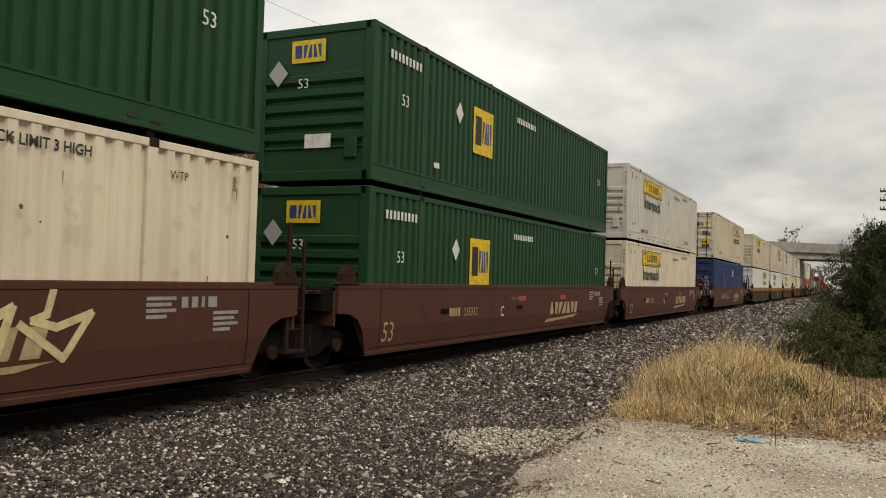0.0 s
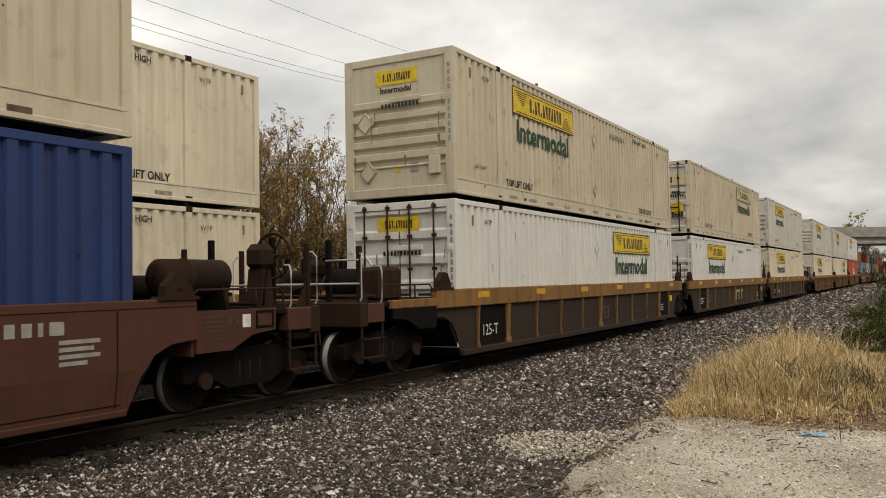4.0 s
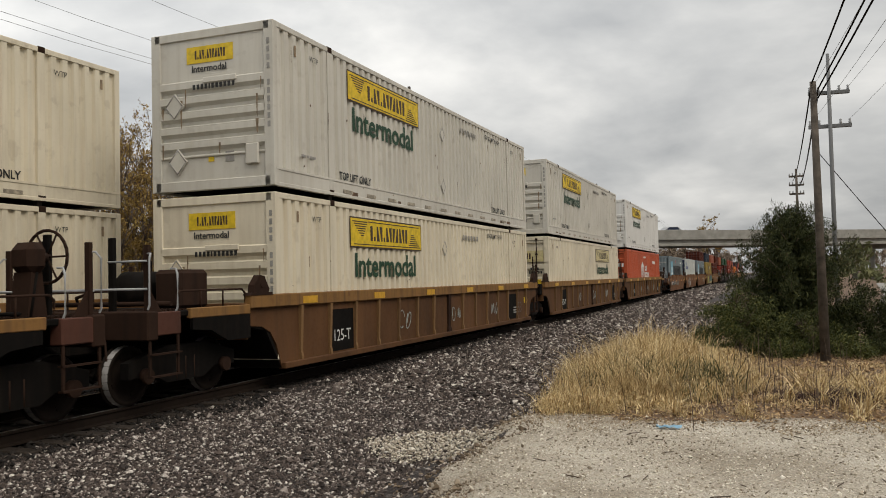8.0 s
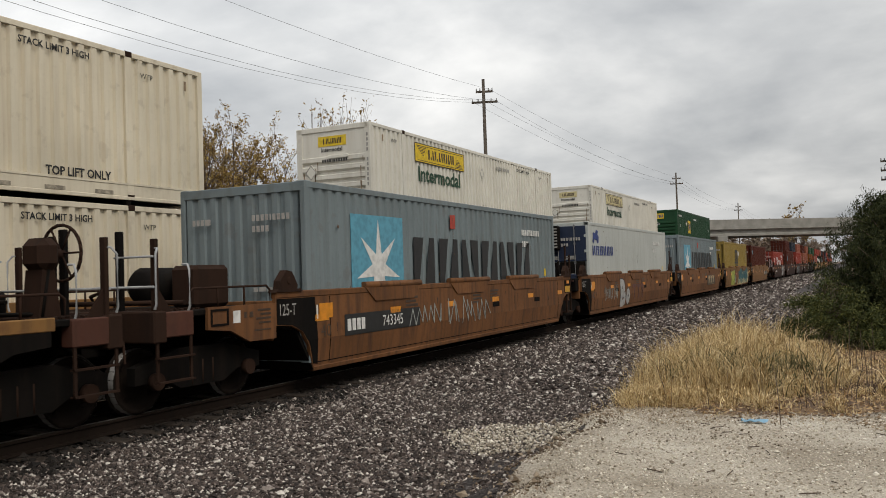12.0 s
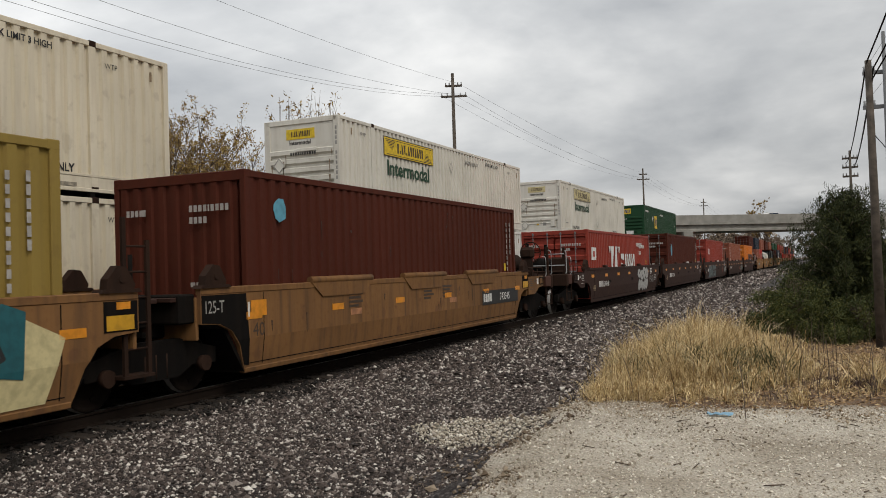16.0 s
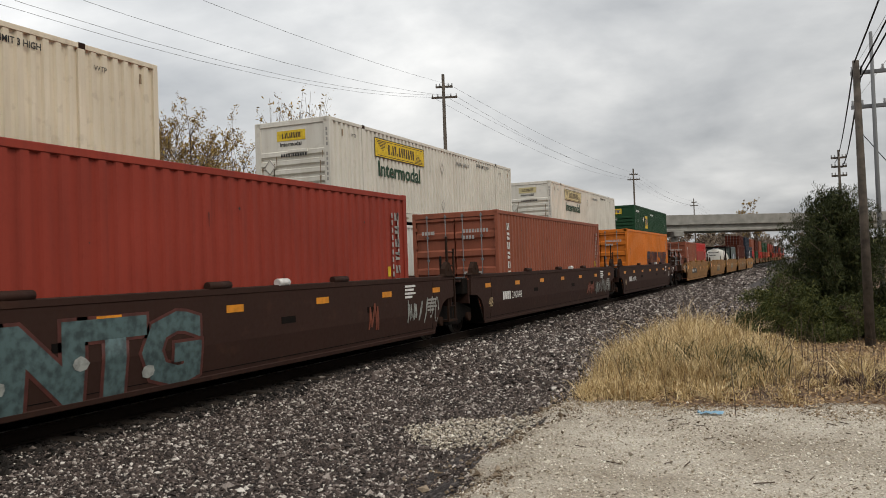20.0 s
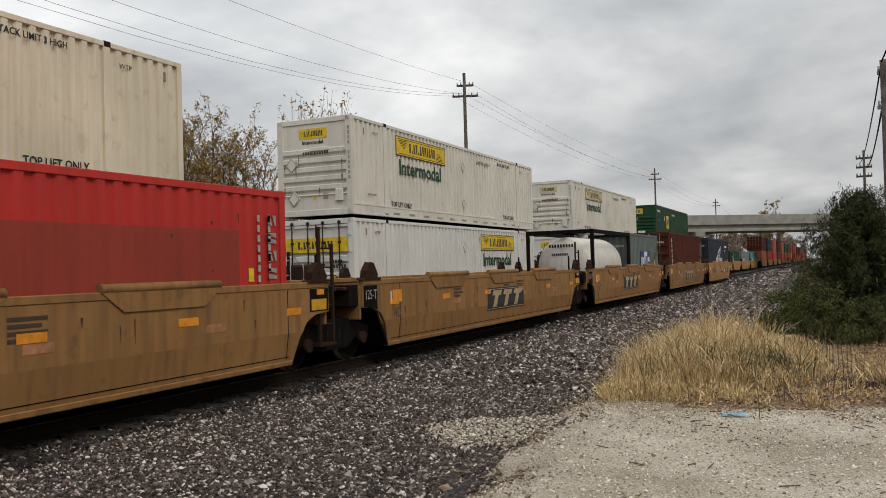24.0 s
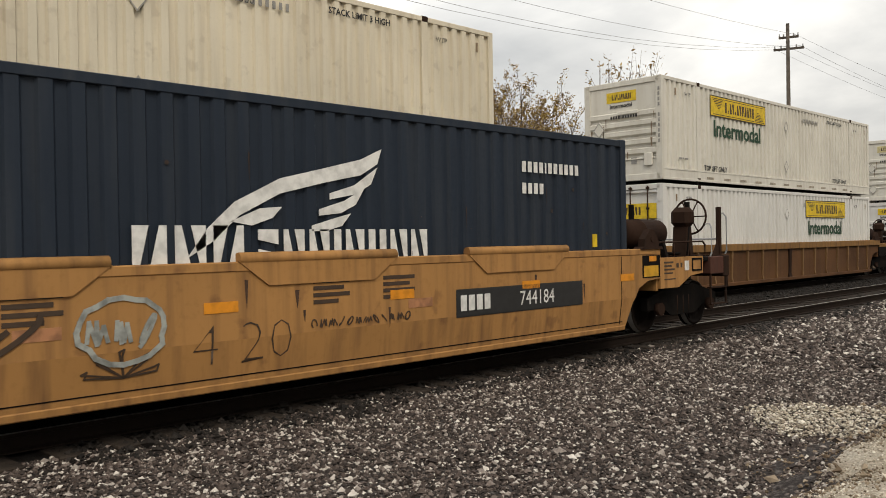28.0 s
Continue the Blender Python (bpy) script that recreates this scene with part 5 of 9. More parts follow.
def hub_sign(t, L, H):
    outline(t, "house_emblem", P_WHITE, FACE, [(6.06, 1.16), (6.06, 1.95), (6.66, 2.22), (7.26, 1.95), (7.26, 1.16), (7.04, 1.16), (7.04, 1.85), (6.78, 1.85), (6.78, 1.16), (6.54, 1.16), (6.54, 1.85), (6.28, 1.85), (6.28, 1.16)], "white house-shaped emblem")
    plain_row(t, P_WHITE, (FACE, 7.78, 1.60), 0.33, "nuo", 0.95, 0.22)
    plain_row(t, P_WHITE, (FACE, 7.5, 1.17), 0.33, "onouo.ino.", 2.35, 0.22)
    bars(t, P_WHITE, FACE, 7.2, 2.45, 0.12, [0.5] * 13, 0.35)
    bars(t, P_WHITE, FACE, L - 4.3, 2.1, 0.2, [0.55] * 10, 0.25)
    for z, n in ((2.12, 4), (1.84, 6)):
        near_bars(t, P_WHITE, -0.032, 0.28, z, 0.2, [0.5] * n, 0.2)
    for z in (1.35, 1.12):
        near_bars(t, P_DIM, -0.032, 0.34, z, 0.12, [0.6] * 7, 0.3)
    part("hexagon_emblem", Shape().add([(-0.95, -0.034, 1.85), (-0.82, -0.034, 1.72), (-0.68, -0.034, 1.85), (-0.68, -0.034, 2.05), (-0.82, -0.034, 2.18), (-0.95, -0.034, 2.05), (-0.82, 0.0, 1.95)], [(0, 1, 2, 3, 4, 5)]), P_DIM, t, "pale six-sided emblem")
    letter(t, "53", 0.34, P_WHITE, -1.0, -0.034, 0.62, NEAR)


def wing_sign(t, L, H):
    """White wing of tapering feathers above a row of letter bars."""
    feathers = [[(4.52, 1.20), (4.75, 1.50), (5.05, 1.76), (5.6, 2.02), (6.2, 2.16), (6.7, 2.28), (7.02, 2.42), (6.95, 2.24), (6.7, 2.10), (6.2, 2.0), (5.6, 1.86), (5.1, 1.62), (4.8, 1.36)],
                [(6.25, 1.88), (6.6, 1.98), (6.95, 2.2), (6.85, 2.0), (6.62, 1.88), (6.25, 1.81)],
                [(6.1, 1.70), (6.45, 1.80), (6.75, 1.95), (6.62, 1.76), (6.4, 1.66), (6.1, 1.63)],
                [(5.0, 1.56), (5.35, 1.70), (5.62, 1.72), (5.5, 1.60), (5.25, 1.52)],
                [(6.0, 1.52), (6.3, 1.60), (6.55, 1.66), (6.42, 1.52), (6.2, 1.46), (6.0, 1.46)]]
    for f in feathers:
        outline(t, "wing_feather", P_WHITE, FACE, f, "white wing feather")
    plain_row(t, P_WHITE, (FACE, 3.97, 1.12), 0.40, "non", 1.18, 0.27, 0.0, 0.2, label="row of white marks")
    plain_row(t, P_WHITE, (FACE, 5.32, 1.12), 0.36, "uooioiioo", 2.42, 0.27, 0.0, 0.2, label="row of white marks")


def make_reefer_unit(t, H):
    """Refrigeration machine set into the near end."""
    part("end_frame", Shape().box(-1.2, -0.012, 1.62, 1.2, 0.02, H - 0.12, 0.01), DARKBLUE, t, "dark blue end panel")
    part("lower_recess", Shape().box(-1.15, -0.01, 0.2, 1.15, 0.03, 1.6, 0.01), GRIME, t, "black open machine bay")
    part("unit_cover", Shape().box(-1.2, -0.34, 2.0, 0.12, -0.012, H - 0.09, 0.05), BRIGHT, t, "white machine cover")
    part("side_grille", Shape().box(0.125, -0.32, 2.02, 0.34, -0.012, H - 0.1, 0.02), GRIME, t, "dark grille beside the cover")
    for i in range(7):
        part("grille_slat", Shape().box(0.13, -0.335, 2.08 + i * 0.1, 0.33, -0.32, 2.12 + i * 0.1), P_GREY, t)
    part("orange_label", Shape().box(-0.62, -0.346, 2.45, -0.36, -0.34, 2.68), P_YELLOW, t)
    part("label_mark", Shape().box(-0.57, -0.350, 2.49, -0.41, -0.346, 2.64), P_BLACK, t)
    part("name_mark", Shape().box(-0.72, -0.346, 2.17, -0.26, -0.34, 2.26), P_BLUE, t)
    part("name_mark", Shape().box(-0.5, -0.348, 2.13, -0.2, -0.342, 2.165), P_GREEN, t)
    part("cover_seam", Shape().box(-0.9, -0.345, 2.04, -0.885, -0.34, H - 0.14), P_GREY, t)
    for x, w in ((-0.25, 0.5), (0.5, 0.34)):
        part("label_plate", Shape().box(x, -0.02, 1.68, x + w, -0.012, 1.80), P_GREY, t)
    part("motor", Shape().lathe_y([(-0.25, 0.02), (-0.25, 0.24), (-0.02, 0.26)], 16, -0.5, 1.15), GRIME, t)
    part("control_box", Shape().box(0.35, -0.2, 0.72, 0.85, 0.0, 1.2, 0.02), DARKBLUE, t)
    part("cross_pipe", Shape().tube((-1.1, -0.12, 0.62), (1.1, -0.12, 0.62), 0.035, 8), RUSTY, t)


def make_tank_container():
    """A twenty-foot frame that holds a white pressure tank."""
    t = thing("tank_container", "white tank in a dark twenty-foot steel frame", "tank container", "containers on the train")
    L, H, h = 6.06, 2.59, 1.22
    for x in (-h, h):
        for y in (0.06, L - 0.06):
            part("corner_post", Shape().box(x - 0.06, y - 0.06, 0.0, x + 0.06, y + 0.06, H, 0.01), GRIME, t)
        for z in (0.08, H - 0.08):
            part("side_rail", Shape().box(x - 0.05, 0.05, z - 0.07, x + 0.05, L - 0.05, z + 0.07, 0.01), GRIME, t)
    for y in (0.06, L - 0.06):
        for z in (0.08, H - 0.08):
            part("end_rail", Shape().box(-h, y - 0.05, z - 0.07, h, y + 0.05, z + 0.07, 0.01), GRIME, t)
    prof = [(0.32, 0.02), (0.34, 0.4), (0.42, 0.75), (0.58, 0.98), (0.85, 1.09), (L - 0.85, 1.09), (L - 0.58, 0.98), (L - 0.42, 0.75), (L - 0.34, 0.4), (L - 0.32, 0.02)]
    part("tank_shell", Shape().lathe_y(prof, 40, 0, 1.26), TANK, t, "white cylindrical pressure tank")
    part("catwalk", Shape().box(-0.25, 0.2, H - 0.06, 0.25, L - 0.2, H - 0.02), GALV, t)
    part("manhole", Shape().tube((0, L / 2, 2.3), (0, L / 2, 2.48), 0.28, 16), GALV, t)
    near_bars(t, P_BLACK, 0.33, -0.5, 1.95, 0.12, [0.6] * 10, 0.3)
    near_bars(t, P_BLACK, 0.33, -0.4, 1.65, 0.09, [0.6] * 8, 0.3)
    return t


# ---- well cars ----
SILL_TOP, SILL_LOW, HALF = 1.47, 0.20, 1.36


def make_truck(parent, y, actions):
    """Two wheelsets in cast side frames; its origin is on the rail line under the pivot."""
    t = part("truck", cached("truck_bolster", lambda: Shape().box(-1.05, -0.22, 0.42, 1.05, 0.22, 0.72, 0.04), GRIME), GRIME, parent, "cast steel truck", pose(0, y, 0))
    for sx in (-1, 1):
        prof = [(-1.2, 0.40), (-1.2, 0.62), (-0.95, 0.68), (-0.45, 0.80), (0.45, 0.80), (0.95, 0.68), (1.2, 0.62), (1.2, 0.40), (0.7, 0.42), (0.42, 0.28), (-0.42, 0.28), (-0.7, 0.42)]
        a, b = sorted((sx * 0.93, sx * 1.07))
        part("side_frame", cached(("side_frame", sx), lambda: Shape().prism_x(prof, a, b), GRIME), GRIME, t)
        joined(part("spring_group", cached(("spring_group", sx), lambda: springs(sx), RUSTY), RUSTY, t))
        for dy in (-0.89, 0.89):
            part("bearing_cap", cached(("bearing_cap", sx, dy), lambda: Shape().tube((sx * 1.06, dy, 0.42), (sx * 1.16, dy, 0.42), 0.11, 12), RUSTY), RUSTY, t)
    for i, dy in enumerate((-0.89, 0.89)):
        ws = part("wheelset", cached("wheelset", wheelset, WHEELSTEEL), WHEELSTEEL, t, "two steel wheels on an axle", pose(0, dy, 0.42))
        joined(part("tread", cached("tread", treads, TREAD), TREAD, t, "worn bright wheel treads", pose(0, dy, 0.42)))
        WHEELS[i].append(ws)
    return t


WHEELS = ([], [])


def springs(sx):
    s = Shape()
    for dy in (-0.2, 0, 0.2):
        s.tube((sx * 1.0, dy, 0.3), (sx * 1.0, dy, 0.62), 0.075, 8)
    return s


def wheelset():
    s = Shape().tube((-0.85, 0, 0), (0.85, 0, 0), 0.085, 10)
    for sx in (-1, 1):
        s.lathe_x([(sx * 0.665, 0.02), (sx * 0.665, 0.20), (sx * 0.70, 0.22), (sx * 0.70, 0.34), (sx * 0.672, 0.36), (sx * 0.672, 0.445), (sx * 0.70, 0.445), (sx * 0.71, 0.42), (sx * 0.81, 0.415), (sx * 0.81, 0.36), (sx * 0.765, 0.34), (sx * 0.765, 0.22), (sx * 0.83, 0.16), (sx * 0.83, 0.02)], 24)
        for i in range(4):
            g = i * math.pi / 2
            s.box(sx * 0.765 - 0.01, math.cos(g) * 0.28 - 0.03, math.sin(g) * 0.28 - 0.03, sx * 0.765 + 0.01, math.cos(g) * 0.28 + 0.03, math.sin(g) * 0.28 + 0.03)
    return s


def treads():
    s = Shape()
    for sx in (-1, 1):
        s.lathe_x([(sx * 0.712, 0.4205), (sx * 0.722, 0.4225), (sx * 0.80, 0.4185), (sx * 0.809, 0.4165)], 24)
    return s


def sill_profile(a, b, na=1.0, fb=1.0):
    """Side outline of a well: level along the middle, arched up over the trucks at both ends."""
    near = [(a, 0.98), (a + 0.40 * na, 0.95), (a + 0.66 * na, 0.84), (a + 0.84 * na, 0.62), (a + 0.97 * na, 0.30), (a + 1.02 * na, SILL_LOW)]
    far = [(b - 1.02 * fb, SILL_LOW), (b - 0.97 * fb, 0.30), (b - 0.84 * fb, 0.62), (b - 0.66 * fb, 0.84), (b - 0.40 * fb, 0.95), (b, 0.98)]
    return near + far + [(b, SILL_TOP - 0.02), (b - 0.02, SILL_TOP), (a + 0.02, SILL_TOP), (a, SILL_TOP - 0.02)]


CREASE, LEAN = 0.70, 0.13


def upper_plate(a, b):
    near = [(a, 0.98), (a + 0.40, 0.95), (a + 0.66, 0.84), (a + 0.77, CREASE)]
    far = [(b - 0.77, CREASE), (b - 0.66, 0.84), (b - 0.40, 0.95), (b, 0.98)]
    return near + far + [(b, SILL_TOP - 0.02), (b - 0.02, SILL_TOP), (a + 0.02, SILL_TOP), (a, SILL_TOP - 0.02)]


def lower_plate(a, b):
    return [(a + 0.77, CREASE), (a + 0.84, 0.62), (a + 0.97, 0.30), (a + 1.02, SILL_LOW), (b - 1.02, SILL_LOW), (b - 0.97, 0.30), (b - 0.84, 0.62), (b - 0.77, CREASE)]


def leaned(s, sx):
    """Shears what lies under the crease inwards."""
    s.v = [(x - sx * max(0.0, CREASE - z) * LEAN, y, z) for x, y, z in s.v]
    return s


def fold_marks(parts):
    """Lays flat paint marks onto the creased side."""
    for ob in parts:
        bm = bmesh.new()
        bm.from_mesh(ob.data)
        bm.transform(ob.matrix_basis)
        zs = [p.co.z for p in bm.verts]
        if zs and min(zs) < CREASE and min(p.co.x for p in bm.verts) > HALF - 0.01:
            if max(zs) > CREASE:
                bmesh.ops.bisect_plane(bm, geom=bm.verts[:] + bm.edges[:] + bm.faces[:], plane_co=(0, 0, CREASE), plane_no=(0, 0, 1))
            for p in bm.verts:
                p.co.x -= max(0.0, CREASE - p.co.z) * LEAN
            me = bpy.data.meshes.new(ob.data.name)
            bm.to_mesh(me)
            me.materials.append(ob.data.materials[0])
            ob.data, ob.matrix_basis = me, Matrix()
        bm.free()


def make_well(kind, Lc, near, far, gap_n, gap_f, label, marks=None, name="well_car"):
    """One unit of a stack train. The container stands from y = 0 to Lc; near and far: 'joint' or 'free'."""
    paint = {"brown": BROWN, "gold": GOLD, "oldgold": OLDGOLD, "midgold": MIDGOLD, "tangold": TANGOLD, "dark": DARK, "rib": RIB, "ribb": RIBB}[kind]
    t = thing(name, label, "railway well car", "well cars of the train")
    PAINTS[t.name] = paint
    a = -gap_n / 2 + 0.55 if near == "joint" else -0.9
    b = Lc + (gap_f / 2 - 0.60 if far == "joint" else 0.9)
    k = (kind, round(a, 2), round(b, 2))
    ribbed = kind in ("rib", "ribb")
    for sx in (1, -1):
        x0, x1 = sorted((sx * HALF, sx * (HALF - 0.06)))
        if not ribbed:
            part("side_sill", cached(("side_sill", k, sx), lambda: Shape().prism_x(upper_plate(a, b), x0, x1), paint), paint, t, "smooth side plate")
            part("lower_sill", cached(("lower_sill", k, sx), lambda: leaned(Shape().prism_x(lower_plate(a, b), x0, x1), sx), paint), paint, t, "lower side plate that leans inwards")
            c0, c1 = sorted((sx * (HALF + 0.012), sx * (HALF - 0.10)))
            part("top_chord", cached(("top_chord", k, sx), lambda: Shape().box(c0, a + 0.01, SILL_TOP - 0.09, c1, b - 0.01, SILL_TOP + 0.012, 0.012), paint), paint, t)
            part("bottom_chord", cached(("bottom_chord", k, sx), lambda: leaned(Shape().box(c0, a + 1.0, SILL_LOW - 0.01, c1, b - 1.0, SILL_LOW + 0.07, 0.012), sx), paint), paint, t)
        else:
            part("side_sill", cached(("side_sill", k, sx), lambda: Shape().prism_x(sill_profile(a, b), x0 - 0.05 * sx, x1 - 0.05 * sx), paint), paint, t, "grimy recessed side plate")
            c0, c1 = sorted((sx * (HALF + 0.03), sx * (HALF - 0.12)))
            chord = GOLDCHORD if kind == "rib" else paint
            part("top_chord", cached(("top_chord", k, sx), lambda: Shape().box(c0, a - 0.01, SILL_TOP - (0.34 if kind == "rib" else 0.21), c1, b + 0.01, SILL_TOP + 0.01, 0.015), GOLDCHORD), GOLDCHORD, t, "dirty gold top chord")
            part("bottom_chord", cached(("bottom_chord", k, sx), lambda: Shape().box(c0, a + 1.0, SILL_LOW - 0.01, c1, b - 1.0, SILL_LOW + 0.10, 0.012), paint), paint, t)
            places = (0.8, 2.2, 3.75, 5.25, 6.75, 8.2, 9.6, 11.1, 12.65, 14.15, 15.4) if kind == "rib" else [8.2 + 1.07 * i for i in range(-7, 8)]
            for i, y in enumerate(places):
                heavy = i in (1, 5, 9) if kind == "rib" else i == 7
                w = 0.17 if heavy else (0.05 if kind == "rib" else 0.085)
                m = GOLDCHORD if heavy and kind == "rib" else (RUSTY if heavy else POSTPAINT)
                part("side_post", cached(("side_post", sx, heavy, kind), lambda: tapered_post(sx, w, SILL_TOP - (0.33 if kind == "rib" else 0.2), heavy), m), m, t, "", pose(0, y, 0))
    part("well_floor", cached(("well_floor", k), lambda: Shape().box(-HALF + 0.06, a + 1.0, SILL_LOW, HALF - 0.06, b - 1.0, SILL_LOW + 0.08), GRIME), GRIME, t)
    for y, s in ((a, -1), (b, 1)):
        d = -s
        part("end_slope", cached(("end_slope", k, s), lambda: Shape().prism_x([(y + d * 0.05, 0.96), (y + d * 0.55, 0.88), (y + d * 1.0, 0.22), (y + d * 1.06, 0.22), (y + d * 0.60, 0.93), (y + d * 0.05, 1.01)], -HALF + 0.07, HALF - 0.07), GRIME), GRIME, t, "black sloping end sheet of the well")
        part("bulkhead", cached(("bulkhead", k, s), lambda: Shape().box(-HALF + 0.06, y - 0.03, 0.76, HALF - 0.06, y + 0.03, SILL_TOP - 0.12, 0.01), paint), paint, t)
        for sx in (-1, 1):
            part("locking_guide", cached(("locking_guide", s, sx), lambda: guide(s, sx), RUSTY), RUSTY, t, "rusty container guide", pose(0, y - s * 0.30, SILL_TOP))
    for end, y, s, g in ((near, a, -1, gap_n), (far, b, 1, gap_f)):
        c = -g / 2 if s < 0 else Lc + g / 2
        if end == "joint":
            y0, y1 = sorted((y, c - s * 0.12))
            part("end_beam", cached(("end_beam", k, s, round(g, 1)), lambda: Shape().box(-0.75, y0, 0.80, 0.75, y1, 1.18, 0.03).box(-1.27, min(y, y + s * 0.32), 1.0, 1.27, max(y, y + s * 0.32), 1.40, 0.02), GRIME), GRIME, t)
            part("end_platform", cached(("end_platform", k, s, round(g, 1)), lambda: Shape().box(-1.22, y0, 1.30, 1.22, y1, 1.36, 0.008), DARK), DARK, t)
            if s > 0:
                make_truck(t, c, None)
                for x in (1.18,):
                    part("ladder", cached(("ladder", 1), make_ladder, RUSTY), RUSTY, t, "side ladder with stirrup", pose(0, c - 0.55, 0))
                for x in (-0.9, 0.9):
                    part("stanchion", cached("stanchion", lambda: Shape().tube((0, 0, 1.3), (0, 0, 1.95), 0.03, 8).box(-0.05, -0.05, 1.3, 0.05, 0.05, 1.38), GRIME), GRIME, t, "", pose(x, c - 0.25, 0))
        else:
            make_free_end(t, y, s, paint, kind)
    if not ribbed:
        before = set(t.children)
        q = Shape()
        for y in (a + 1.42, b - 1.18):
            q.box(SIDE - 0.001, y, SILL_LOW + 0.1, SIDE + 0.0025, y + 0.014, SILL_TOP - 0.1)
        q.box(SIDE - 0.001, a + 1.1, SILL_LOW + 0.125, SIDE + 0.0025, b - 1.1, SILL_LOW + 0.137)
        joined(part("weld_seam", q, GRIME, t, "dark weld seams"))
        for i, y in enumerate((2.9, 7.35, 10.2)):
            part("side_slot", Shape().box(SIDE - 0.001, y, 0.86, SIDE + 0.003, y + 0.40, 0.97), P_SALMON if kind in ("gold", "midgold", "tangold") else GRIME, t, "oblong slot in the side plate")
        r, q = random.Random(int(Lc * 10) + len(kind)), Shape()
        for i in range(10 if "gold" in kind else 0):
            y, z, w, d = r.uniform(a + 1.3, b - 1.3), r.uniform(0.85, SILL_TOP - 0.12), r.uniform(0.006, 0.028), r.uniform(0.10, 0.35)
            q.prism_x([(y - w, z), (y + w, z), (y + w * 0.6, z - d * 0.6), (y + w * 0.1, z - d), (y - w * 0.7, z - d * 0.5)], SIDE - 0.001, SIDE + 0.0014)
        if q.v:
            joined(part("rust_run", q, P_SMEAR, t, "brown runs down the side plate"))
        fold_marks([o for o in t.children if o not in before])
    if marks:
        before = set(t.children)
        marks(t, a, b)
        if not ribbed:
            fold_marks([o for o in t.children if o not in before])
    return t


def tapered_post(sx, w, top, heavy):
    """Side post that widens outwards at its head and flares at a heavy foot."""
    x0, x1 = sx * (HALF - 0.09), sx * (HALF + 0.02)
    s, z0 = Shape(), SILL_LOW + 0.04
    zs = [(z0, 1.35 if heavy else 0.75, 0.9), (z0 + 0.12, 1.35 if heavy else 0.78, 0.9), (z0 + 0.2, 1.0 if heavy else 0.8, 0.7), (top, 1.0, 1.0)]
    v = []
    for z, kw, kx in zs:
        xe = x0 + (x1 - x0) * kx
        v += [(x0, -w / 2 * kw, z), (xe, -w / 2 * kw, z), (xe, w / 2 * kw, z), (x0, w / 2 * kw, z)]
    f = [(4 * i + k, 4 * i + (k + 1) % 4, 4 * i + 4 + (k + 1) % 4, 4 * i + 4 + k) for i in range(3) for k in range(4)] + [(3, 2, 1, 0), (12, 13, 14, 15)]
    s.add(v, f if sx > 0 else [tuple(reversed(q)) for q in f])
    return s


def guide(s, sx):
    """A chunky tapered block with a cheek that steers a container into the well."""
    o = Shape()
    x0, x1 = sorted((sx * (HALF + 0.02), sx * (HALF - 0.10)))
    o.prism_x([(-0.23, 0), (0.21, 0), (0.24, 0.10), (0.10, 0.31), (-0.04, 0.33), (-0.20, 0.17)], x0, x1)
    o.prism_x([(-0.33, 0), (0.33, 0), (0.29, 0.045), (-0.29, 0.045)], x0 - 0.02, x1 + 0.02)
    o.tube((x0, 0.02, 0.17), (x1 + 0.015 * sx, 0.02, 0.17), 0.05, 10)
    return o


def make_ladder():
    s = Shape()
    for y in (-0.2, 0.2):
        s.box(1.26, y - 0.03, 0.42, 1.30, y + 0.03, 2.4 if y < 0 else 2.12)
    for z in (0.44, 0.76, 1.08, 1.4, 1.72, 2.04):
        s.tube((1.28, -0.2, z), (1.28, 0.2, z), 0.015, 6)
    for z in (0.95, 1.25):
        s.box(1.0, -0.23, z, 1.27, -0.17, z + 0.07).box(1.0, 0.17, z, 1.27, 0.23, z + 0.07)
    s.box(1.06, -0.26, 0.40, 1.32, 0.26, 0.44)
    return s


